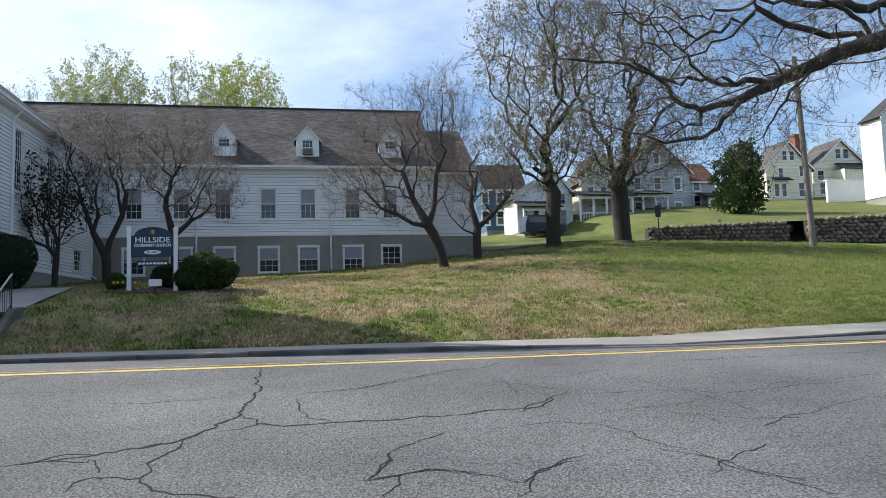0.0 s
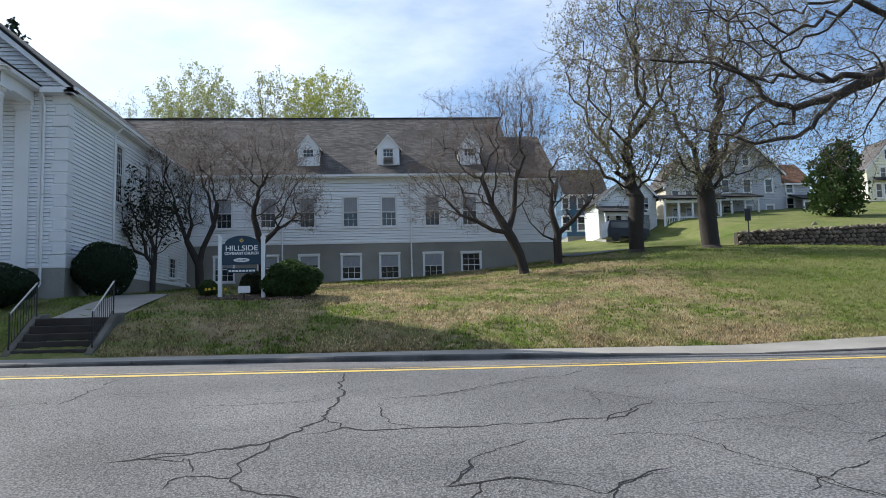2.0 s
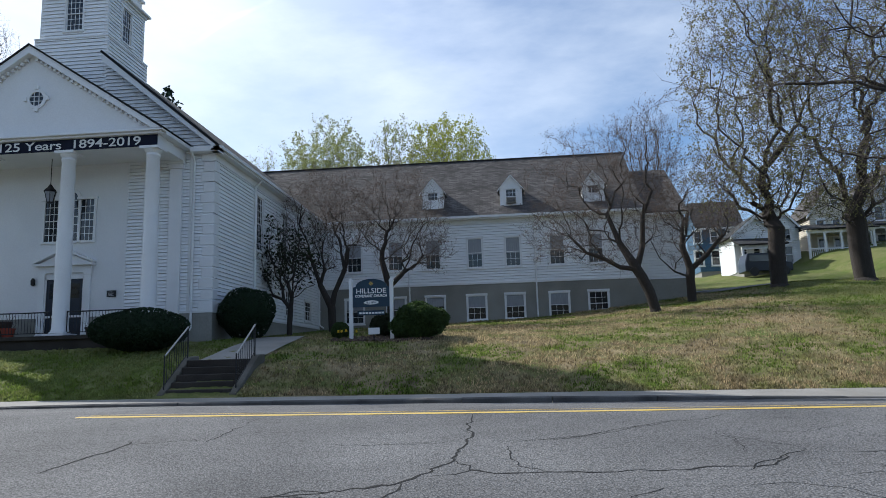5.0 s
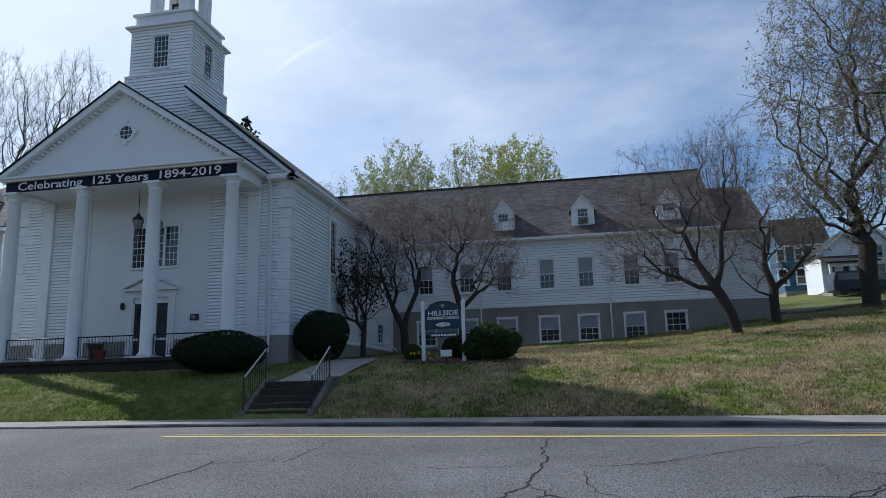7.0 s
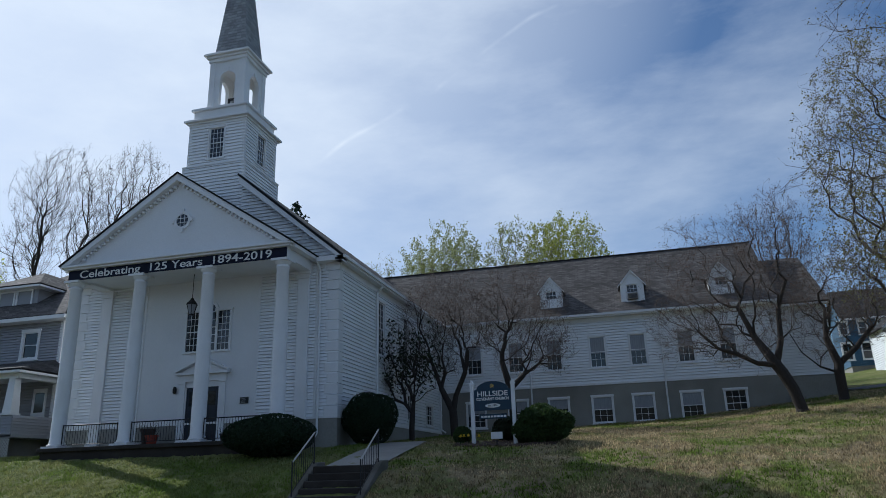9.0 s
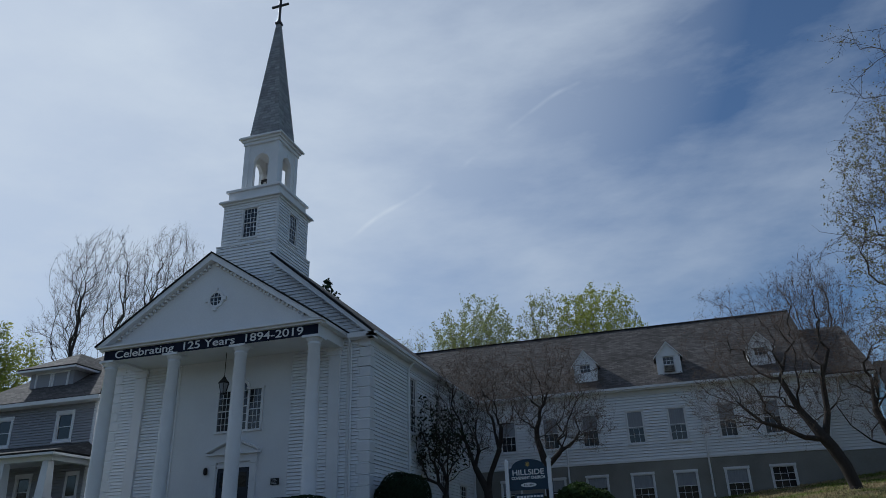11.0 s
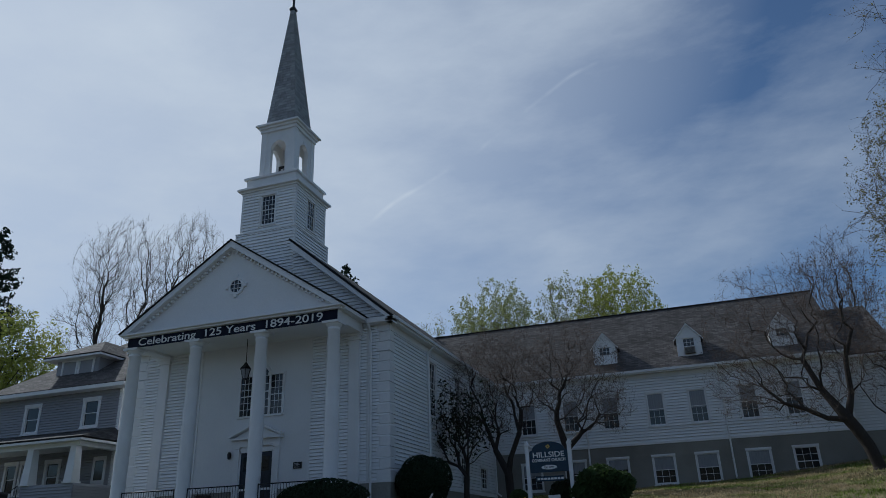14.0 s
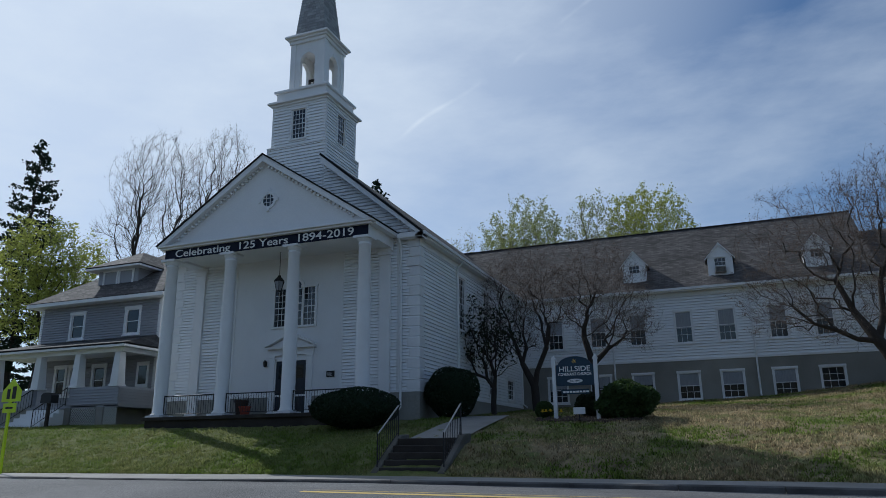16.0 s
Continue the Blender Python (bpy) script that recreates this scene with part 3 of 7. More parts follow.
# flat pilasters behind the outer columns
for x in (-12.13, -21.15):
    bm = boxes((x - 0.24, x + 0.24, CF - 0.13, CF, 1.3, 7.45), (x - 0.29, x + 0.29, CF - 0.17, CF, 1.3, 1.5), (x - 0.29, x + 0.29, CF - 0.17, CF, 7.45, 7.62), (x - 0.33, x + 0.33, CF - 0.21, CF, 7.62, 7.73))
    part("pilaster", bevel(bm, 0.008), TRIM, church)
part("corner_board", boxes((-11.62, -11.52, CF - 0.05, CF, FT, EV)), TRIM, church)
part("water_table", boxes((CL - 0.05, CR + 0.05, CF - 0.05, CF + 0.05, FT - 0.06, FT + 0.02), (CR - 0.05, CR + 0.05, CF + 0.05, 39.8, FT - 0.06, FT + 0.02)), TRIM, church)

# main roof, eaves boxes and gutters
for s in (1, -1):
    ex = CX + s * (CR + 0.34 - CX)
    tx, tz = CX + s * 1.53, RIDGE - SL * 1.53
    bm = slab(bmesh.new(), [(ex, CF - 0.42, EV + 0.15), (ex, CB + 4, EV + 0.15), (tx, CB + 4, tz), (tx, CF - 0.42, tz)], 0.09)
    part("roof_slope", bm, ROOF_DARK, church, "dark shingled roof slope")
    bm = slab(bmesh.new(), [(tx, 28.0, tz), (tx, CB + 4, tz), (CX, CB + 4, RIDGE), (CX, 28.0, RIDGE)], 0.09)
    part("ridge_slope", bm, ROOF_DARK, church)
    wx = CX + s * (CR - CX)
    part("eaves_cornice", boxes((min(wx, ex) , max(wx, ex), CF - 0.40, CB, EV - 0.06, EV + 0.05), (min(wx, wx + s * 0.06), max(wx, wx + s * 0.06), CF - 0.06, CB, EV - 0.32, EV - 0.06)), TRIM, church)
    part("gutter", boxes((min(ex - s * 0.06, ex + s * 0.08), max(ex - s * 0.06, ex + s * 0.08), CF - 0.40, CB, EV + 0.02, EV + 0.14)), TRIM, church)
    # raking cornice along the gable
    bm = bmesh.new()
    z_e = EV + 0.05
    prism(bm, [(ex, z_e - 0.18), (ex, z_e + 0.02), (tx, tz - 0.12), (tx, tz - 0.42)], "y", CF - 0.40, CF - 0.02)
    part("raking_cornice", bm, TRIM, church)
    part("cornice_return", bevel(boxes((min(ex, wx - s * 0.8), max(ex, wx - s * 0.8), CF - 0.40, CF - 0.04, EV - 0.06, EV + 0.14)), 0.015), TRIM, church)


def downspout(parent, x, y, z0, z1, dx=0.0, dy=0.0, out=0.3):
    bm = bmesh.new()
    tube(bm, (x + dx, y + dy, z1 + out), (x, y, z1), 0.045, n=8)
    tube(bm, (x, y, z1 + 0.02), (x, y, z0 + 0.15), 0.045, n=8)
    tube(bm, (x, y, z0 + 0.17), (x + dx * 0.8, y + dy * 0.8, z0), 0.045, n=8)
    for k in range(3):
        z = z0 + (z1 - z0) * (k + 0.5) / 3
        box(bm, x - 0.06, x + 0.06, y - 0.06, y + 0.06, z, z + 0.03)
    return part("downspout", bm, TRIM, parent, "white metal downspout")


downspout(church, CR + 0.08, 29.15, 1.4, EV - 0.35, 0.3, 0)
downspout(church, -11.42, CF - 0.1, 1.35, EV - 0.35, 0, -0.25)
downspout(church, CR + 0.08, 39.6, 2.1, EV - 0.35, 0.3, 0)

# the portico
PY = 23.1                                     # line of the columns
PXL, PXR = -21.40, -11.80                     # ends of its entablature
PC = (PXL + PXR) / 2
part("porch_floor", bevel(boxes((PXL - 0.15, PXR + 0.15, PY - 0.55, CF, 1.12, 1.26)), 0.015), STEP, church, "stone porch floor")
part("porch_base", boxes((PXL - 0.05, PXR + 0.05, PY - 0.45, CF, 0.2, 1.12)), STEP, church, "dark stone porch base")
for x in (-12.1, -15.2, -18.2, -21.18):
    bm = lathe(bmesh.new(), [(0.30, 1.40), (0.30, 1.44), (0.265, 1.50), (0.262, 3.4), (0.252, 5.0), (0.225, 7.38), (0.25, 7.40), (0.25, 7.44), (0.225, 7.46), (0.225, 7.52)], x, PY, 28)
    col = part("column", bm, TRIM, church, smooth=False)
    for p in col.data.polygons:
        p.use_smooth = True
    bm = boxes((x - 0.37, x + 0.37, PY - 0.37, PY + 0.37, 1.26, 1.34))
    lathe(bm, [(0.30, 1.34), (0.345, 1.36), (0.345, 1.39), (0.30, 1.41)], x, PY, 28)
    part("column_base", bm, TRIM, col)
    bm = boxes((x - 0.34, x + 0.34, PY - 0.34, PY + 0.34, 7.63, 7.72))
    lathe(bm, [(0.23, 7.50), (0.29, 7.58), (0.31, 7.63)], x, PY, 28)
    part("capital", bm, TRIM, col)
FY = PY - 0.26                                # face of the entablature
part("architrave", boxes((PXL, PXR, FY, FY + 0.5, 7.72, 8.12), (PXL, PXL + 0.5, FY + 0.5, CF, 7.72, 8.12), (PXR - 0.5, PXR, FY + 0.5, CF, 7.72, 8.12)), TRIM, church)
part("porch_ceiling", boxes((PXL + 0.5, PXR - 0.5, FY + 0.5, CF, 7.82, 7.9)), TRIM, church, "white boarded porch ceiling")
O = 0.26                                      # overhang of the cornice
part("cornice", bevel(boxes((PXL - O, PXR + O, FY - O, FY + 0.05, 8.20, 8.28), (PXL - O * 0.6, PXR + O * 0.6, FY - O * 0.6, FY + 0.05, 8.12, 8.20),
                      (PXR - 0.05, PXR + O, FY + 0.05, CF - 0.05, 8.12, 8.28), (PXL - O, PXL + 0.05, FY + 0.05, CF - 0.05, 8.12, 8.28)), 0.012), TRIM, church)
PS = 0.665
PEAK = 8.28 + PS * ((PXR - PXL) / 2 + O)
bm = prism(bmesh.new(), [(PXL - 0.1, 8.27), (PXR + 0.1, 8.27), (PC, PEAK - 0.22)], "y", FY + 0.04, FY + 0.14)
part("tympanum", bm, PANEL, church, "smooth white pediment face")
for s in (1, -1):
    e = PC + s * ((PXR - PXL) / 2 + O)
    bm = slab(bmesh.new(), [(e + s * 0.04, FY - O - 0.04, 8.30), (e + s * 0.04, CF + 0.06, 8.30), (PC, CF + 0.06, PEAK + 0.05), (PC, FY - O - 0.04, PEAK + 0.05)], 0.06)
    part("portico_roof", bm, ROOF_DARK, church)
    bm = prism(bmesh.new(), [(e, 8.24), (e - s * 0.42, 8.30), (PC, PEAK - 0.30), (PC, PEAK - 0.02)], "y", FY - O, FY + 0.05)
    part("raking_cornice", bm, TRIM, church)
    # small blocks under the raking cornice
    for k in range(26):
        f = (k + 0.8) / 27
        x, z = e - s * 0.45 + (PC - e + s * 0.45) * f, 8.26 + (PEAK - 0.36 - 8.26) * f
        if k > 1:
            part("dentil", boxes((x - 0.05, x + 0.05, FY - 0.10, FY + 0.045, z - 0.06, z + 0.03)), TRIM, church)
# round window in the pediment
ox, oz = -16.38, 9.70
bm = lathe(bmesh.new(), [(0.26, 0.0), (0.26, 0.07), (0.37, 0.07), (0.37, 0.0)], 0, 0, 28)
bm.transform(Matrix.Translation((ox, FY + 0.05, oz)) @ Matrix.Rotation(radians(90), 4, "X"))
oc = part("round_window", fix(bm), TRIM, church)
bm = lathe(bmesh.new(), [(0.265, 0.0), (0.265, 0.03)], 0, 0, 28)
bm.transform(Matrix.Translation((ox, FY + 0.05, oz)) @ Matrix.Rotation(radians(90), 4, "X"))
part("pane", fix(bm), GLASS, oc)
bm = bmesh.new()
for k in (-0.09, 0.09):
    place_box(bm, south(FY), ox + k - 0.01, ox + k + 0.01, -0.02, 0.01, oz - 0.25, oz + 0.25)
    place_box(bm, south(FY), ox - 0.25, ox + 0.25, -0.02, 0.012, oz + k - 0.01, oz + k + 0.01)
part("glazing_bar", fix(bm), TRIM, oc)
for a, b in ((0, 1), (0, -1), (1, 0), (-1, 0)):
    part("keystone", boxes((ox + a * 0.41 - 0.06, ox + a * 0.41 + 0.06, FY - 0.05, FY + 0.04, oz + b * 0.41 - 0.07, oz + b * 0.41 + 0.07)), TRIM, oc)

# doorway: pilasters, frieze and small pediment, two panelled leaves
DX0, DX1 = -17.04, -15.62
DC = (DX0 + DX1) / 2
S = south(CF)
for u in (DX0 - 0.30, DX1 + 0.06):
    part("door_pilaster", boxes((u, u + 0.24, CF - 0.1, CF - 0.01, 1.28, 3.62), (u - 0.03, u + 0.27, CF - 0.13, CF - 0.01, 3.62, 3.70), (u - 0.03, u + 0.27, CF - 0.13, CF - 0.01, 1.27, 1.42)), TRIM, church)
part("door_frame", boxes((DX0 - 0.06, DX0, CF - 0.06, CF - 0.01, 1.28, 3.55), (DX1, DX1 + 0.06, CF - 0.06, CF - 0.01, 1.28, 3.55), (DX0 - 0.06, DX1 + 0.06, CF - 0.06, CF - 0.01, 3.47, 3.62)), TRIM, church)
part("door_frieze", boxes((DX0 - 0.33, DX1 + 0.33, CF - 0.11, CF - 0.01, 3.70, 3.96), (DX0 - 0.46, DX1 + 0.46, CF - 0.26, CF - 0.01, 3.96, 4.04)), TRIM, church)
bm = prism(bmesh.new(), [(DX0 - 0.36, 4.04), (DX1 + 0.36, 4.04), (DC, 4.50)], "y", CF - 0.10, CF - 0.01)
part("door_pediment", bm, TRIM, church)
for s in (1, -1):
    e = DC + s * ((DX1 - DX0) / 2 + 0.47)
    bm = prism(bmesh.new(), [(e, 4.05), (e, 4.12), (DC, 4.66), (DC, 4.54)], "y", CF - 0.27, CF - 0.01)
    part("door_rake", bm, TRIM, church)
for a, b, h in ((DX0, DC - 0.01, 1), (DC + 0.01, DX1, -1)):
    bm = bmesh.new()
    place_box(bm, S, a, b, 0.0125, 0.03, 1.28, 3.47)
    w = b - a
    for z0, z1 in ((1.42, 1.95), (2.05, 2.62)):
        for u0, u1 in ((a + 0.08, a + w / 2 - 0.03), (a + w / 2 + 0.03, b - 0.08)):
            place_box(bm, S, u0, u1, 0.03, 0.042, z0, z1)
    dl = part("door_leaf", fix(bm), DOORBLUE, church, "dark blue panelled door leaf")
    bm = bmesh.new()
    place_box(bm, S, a + 0.12, b - 0.12, 0.03, 0.036, 2.75, 3.3)
    part("pane", fix(bm), GLASS, dl)
    bm = bmesh.new()
    bmesh.ops.create_uvsphere(bm, u_segments=10, v_segments=6, radius=0.035)
    bm.transform(Matrix.Translation((b - 0.07 if h > 0 else a + 0.07, CF - 0.05, 2.3)))
    part("knob", bm, RAILTOP, dl)

# three-light window with a round head over the door
WX0, WX1, WZ0, WZ1 = -17.36, -15.22, 4.90, 6.48
wc = (WX0 + WX1) / 2
bm = bmesh.new()
place_box(bm, S, WX0, WX1, 0.0, 0.10, WZ0 - 0.08, WZ0)
pw = part("arched_window", fix(bm), TRIM, church, "white three-light window with a round head")
for u in (WX0, WX0 + 0.62, WX1 - 0.72, WX1 - 0.10):
    bm = bmesh.new()
    place_box(bm, S, u, u + 0.10, 0.012, 0.07, WZ0, WZ1)
    part("mullion", fix(bm), TRIM, pw)
for u in (WX0 - 0.04, WX1 - 0.76):
    bm = bmesh.new()
    place_box(bm, S, u, u + 0.80, 0.012, 0.10, WZ1, WZ1 + 0.10)
    part("window_head", fix(bm), TRIM, pw)
bm = bmesh.new()
r0, r1 = wc - (WX0 + 0.72), wc - (WX0 + 0.60)
for i in range(16):
    t0, t1 = math.pi * i / 16, math.pi * (i + 1) / 16
    q = [(wc + r * math.cos(t), WZ1 + r * math.sin(t)) for r, t in ((r0, t0), (r1, t0), (r1, t1), (r0, t1))]
    v = [bm.verts.new(S(u, d, z)) for d in (0.012, 0.09) for u, z in q]
    for f in ((0, 1, 2, 3), (7, 6, 5, 4), (0, 4, 5, 1), (1, 5, 6, 2), (2, 6, 7, 3), (3, 7, 4, 0)):
        bm.faces.new([v[k] for k in f])
part("arch", fix(bm), TRIM, pw)
for u0, u1, top in ((WX0 + 0.10, WX0 + 0.62, WZ1), (WX0 + 0.72, WX1 - 0.72, WZ1 + 0.30), (WX1 - 0.62, WX1 - 0.10, WZ1)):
    bm = bmesh.new()
    place_box(bm, S, u0, u1, 0.013, 0.02, WZ0, top)
    part("pane", fix(bm), GLASS, pw)
    bm = bmesh.new()
    for i in range(1, 3):
        u = u0 + (u1 - u0) * i / 3
        place_box(bm, S, u - 0.01, u + 0.01, 0.02, 0.032, WZ0, top)
    for i in range(1, 6):
        z = WZ0 + (top - WZ0) * i / 6
        place_box(bm, S, u0, u1, 0.02, 0.030, z - (0.02 if i == 3 else 0.01), z + (0.02 if i == 3 else 0.01))
    part("glazing_bar", fix(bm), TRIM, pw)

# ---------------------------------------------------------------- the steeple
TX, TY = -16.62, 26.5


def stage(h, z0, z1, name, holes=()):
    for pl, c, key in ((south(TY - h), TX, "s"), (east(TX + h), TY, "e"), (west(TX - h), TY, "w"), (north(TY + h), TX, "n")):
        hs = [(c + a, c + b, g0, g1) for a, b, g0, g1 in holes]
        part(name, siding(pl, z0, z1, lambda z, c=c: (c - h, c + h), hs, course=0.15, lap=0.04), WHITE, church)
    part("tower_core", boxes((TX - h + 0.07, TX + h - 0.07, TY - h + 0.07, TY + h - 0.07, z0, z1)), WHITE, church)
    for a in (-1, 1):
        for b in (-1, 1):
            x, y = TX + a * h, TY + b * h
            part("corner_board", boxes((min(x, x - a * 0.1) - 0.022, max(x, x - a * 0.1) + 0.022, min(y, y - b * 0.1) - 0.022, max(y, y - b * 0.1) + 0.022, z0, z1)), TRIM, church)


def square(name, rows, mat, label=""):
    bm = boxes(*[(TX - h, TX + h, TY - h, TY + h, a, b) for h, a, b in rows])
    return part(name, bevel(bm, 0.012), mat, church, label)


stage(1.50, 10.4, 13.02, "tower_siding")
square("tower_ledge", [(1.54, 13.02, 13.10)], TRIM)
hole = [(-0.42, 0.42, 13.38, 14.92)]
stage(1.38, 13.10, 15.05, "tower_siding", hole)
for pl, c in ((south(TY - 1.38), TX), (east(TX + 1.38), TY), (west(TX - 1.38), TY)):
    window(church, pl, c - 0.42, c + 0.42, 13.38, 14.92, 4, 3, trim=0.07, sill=True)
square("tower_cornice", [(1.42, 15.02, 15.14), (1.48, 15.14, 15.24), (1.60, 15.24, 15.33), (1.56, 15.33, 15.37)], TRIM)
square("parapet", [(1.30, 15.36, 15.86), (1.40, 15.86, 15.98), (1.33, 15.98, 16.02)], TRIM)
BH = 0.93
for pl, c in ((south(TY - BH), TX), (east(TX + BH), TY), (west(TX - BH), TY), (north(TY + BH), TX)):
    bm = arch_panel(bmesh.new(), pl, c - BH + 0.10, c + BH - 0.10, 16.02, 18.55, c - 0.40, c + 0.40, 16.20, 17.62, -0.24, -0.05)
    part("belfry_arch", bm, TRIM, church)
    bm = bmesh.new()
    place_box(bm, pl, c - 0.08, c + 0.08, -0.05, 0.0, 18.0, 18.2)
    part("keystone", fix(bm), TRIM, church)
for a in (-1, 1):
    for b in (-1, 1):
        x, y = TX + a * (BH - 0.14), TY + b * (BH - 0.14)
        part("belfry_pier", bevel(boxes((x - 0.14, x + 0.14, y - 0.14, y + 0.14, 16.02, 18.55), (x - 0.17, x + 0.17, y - 0.17, y + 0.17, 16.02, 16.16)), 0.008), TRIM, church)
part("belfry_ceiling", boxes((TX - BH + 0.2, TX + BH - 0.2, TY - BH + 0.2, TY + BH - 0.2, 18.45, 18.55)), TRIM, church)
square("belfry_cornice", [(0.98, 18.55, 18.72), (1.05, 18.72, 18.84), (1.16, 18.84, 18.93), (1.12, 18.93, 18.98)], TRIM)
bell = part("bell", lathe(bmesh.new(), [(0.30, 16.45), (0.27, 16.52), (0.19, 16.75), (0.16, 16.95), (0.06, 17.02)], TX, TY, 16), IRON, church, "dark bronze bell", smooth=True)
part("bell_stand", boxes((TX - 0.45, TX - 0.38, TY - 0.05, TY + 0.05, 16.0, 17.1), (TX + 0.38, TX + 0.45, TY - 0.05, TY + 0.05, 16.0, 17.1), (TX - 0.45, TX + 0.45, TY - 0.04, TY + 0.04, 17.0, 17.1)), IRON, church)
# spire: lapped courses on four tapering faces
AX = TX - 0.14
bm = bmesh.new()
n, z0, z1 = 46, 18.98, 26.55
for i in range(n):
    f0, f1 = i / n, (i + 1) / n
    h0, h1 = 0.80 * (1 - f0) + 0.09 * f0 + 0.02, 0.80 * (1 - f1) + 0.09 * f1
    za, zb = z0 + (z1 - z0) * f0, z0 + (z1 - z0) * f1
    xa, xb = TX + (AX - TX) * f0, TX + (AX - TX) * f1
    for a in range(4):
        c0, c1 = ((-1, -1), (1, -1), (1, 1), (-1, 1))[a], ((1, -1), (1, 1), (-1, 1), (-1, -1))[a]
        m = max(1, int(h0 * 2 / 0.22))
        for k in range(m):
            p, q = k / m, (k + 1) / m
            v = [bm.verts.new((xx + (c0[0] + (c1[0] - c0[0]) * t) * h, TY + (c0[1] + (c1[1] - c0[1]) * t) * h, z)) for xx, h, z, t in ((xa, h0, za, p), (xa, h0, za, q), (xb, h1, zb, q), (xb, h1, zb, p))]
            bm.faces.new(v)
    v = [bm.verts.new((xa + c[0] * h0, TY + c[1] * h0, za)) for c in ((-1, -1), (-1, 1), (1, 1), (1, -1))]
    bm.faces.new(v)
part("spire", bm, SPIRE, church, "tall tapering spire of weathered grey shingles")
part("spire_cap", bevel(boxes((AX - 0.16, AX + 0.16, TY - 0.16, TY + 0.16, 26.52, 26.64), (AX - 0.11, AX + 0.11, TY - 0.11, TY + 0.11, 26.64, 26.74)), 0.01), IRON, church)
part("cross", bevel(boxes((AX - 0.055, AX + 0.055, TY - 0.05, TY + 0.05, 26.74, 28.42), (AX - 0.50, AX - 0.055, TY - 0.05, TY + 0.05, 27.78, 27.89), (AX + 0.055, AX + 0.50, TY - 0.05, TY + 0.05, 27.78, 27.89)), 0.008), IRON, church, "dark metal cross")


# ---------------------------------------------------------------- banner, lantern, plaque, railing
def lettering(text, size, x, y, z, mat, parent, width=None, name="lettering", extrude=0.006, bold=0.0):
    """Built-in font, upright, facing the road, centred at x; turned into a mesh."""
    cu = bpy.data.curves.new(name, "FONT")
    cu.body, cu.size, cu.extrude, cu.offset = text, size, extrude, bold
    cu.align_x, cu.align_y = "CENTER", "CENTER"
    tmp = bpy.data.objects.new(name, cu)
    scene.collection.objects.link(tmp)
    me = bpy.data.meshes.new_from_object(tmp.evaluated_get(bpy.context.evaluated_depsgraph_get()))
    bpy.data.objects.remove(tmp)
    xs = [v.co.x for v in me.vertices]
    k = 1.0 if not width else width / (max(xs) - min(xs))
    me.transform(Matrix.Translation((x, y, z)) @ Matrix.Rotation(radians(90), 4, "X") @ Matrix.Diagonal((k, 1, 1, 1)))
    bm = bmesh.new()
    bm.from_mesh(me)
    left, groups = set(bm.faces), []
    while left:
        todo, isle = [left.pop()], []
        while todo:
            f = todo.pop()
            isle.append([tuple(v.co) for v in f.verts])
            for e in f.edges:
                for o in e.link_faces:
                    if o in left:
                        left.remove(o)
                        todo.append(o)
        ex = [c[0] for f in isle for c in f]
        groups.append([min(ex), max(ex), isle])
    bm.free()
    groups.sort(key=lambda r: r[0])
    glyphs = []
    for lo, hi, isle in groups:
        if glyphs and lo < glyphs[-1][1] - 0.3 * (hi - lo):
            glyphs[-1][1] = max(glyphs[-1][1], hi)
            glyphs[-1][2] += isle
        else:
            glyphs.append([lo, hi, isle])
    for lo, hi, isle in glyphs:
        out = bmesh.new()
        for f in isle:
            out.faces.new([out.verts.new(c) for c in f])
        bmesh.ops.remove_doubles(out, verts=out.verts, dist=1e-5)
        part("letter", fix(out), mat, parent)


ban = thing("banner", PC, FY - 0.02, 7.68, "navy cloth banner with white lettering across the portico", "banner")
bm = bmesh.new()
cols = 60
prev = None
for i in range(cols + 1):
    x = PXL + 0.02 + (PXR - PXL - 0.04) * i / cols
    w = 0.002 * math.sin(i * 1.7)
    cur = (bm.verts.new((x, FY - 0.022 + w, 7.70)), bm.verts.new((x, FY - 0.022 + w * 0.3, 8.11)))
    if prev:
        bm.faces.new((prev[0], cur[0], cur[1], prev[1]))
    prev = cur
bmesh.ops.solidify(bm, geom=bm.faces, thickness=0.004)
part("cloth", fix(bm), NAVY, ban)
lettering("Celebrating  125 Years  1894-2019", 0.43, PC - 0.02, FY - 0.05, 7.90, LETTER, ban, width=8.4, bold=0.004)

lan = thing("lantern", -16.4, 24.0, 6.1, "black iron lantern hanging from the porch ceiling", "lantern")
lx, ly, lz = -16.45, 24.0, 6.15
bm = lathe(bmesh.new(), [(0.10, lz), (0.12, lz + 0.03), (0.12, lz + 0.05)], lx, ly, 6)
lathe(bm, [(0.24, lz + 0.42), (0.22, lz + 0.47), (0.10, lz + 0.60), (0.04, lz + 0.70)], lx, ly, 6)
for i in range(6):
    a = math.pi / 3 * i
    tube(bm, (lx + 0.11 * math.cos(a), ly + 0.11 * math.sin(a), lz + 0.04), (lx + 0.21 * math.cos(a), ly + 0.21 * math.sin(a), lz + 0.44), 0.012, n=4)
part("cage", bm, IRON, lan)
part("glass_shade", lathe(bmesh.new(), [(0.10, lz + 0.05), (0.195, lz + 0.42)], lx, ly, 6), CURTAIN, lan, "pale lantern glass")
part("chain", tube(bmesh.new(), (lx, ly, lz + 0.68), (lx, ly, 7.83), 0.014), IRON, lan)
pl = thing("wall_plaque", -14.5, CF - 0.02, 2.75, "small dark plaque on the white wall beside the door", "plaque")
part("plate", bevel(boxes((-14.68, -14.32, CF - 0.05, CF - 0.013, 2.74, 2.98)), 0.006), IRON, pl)
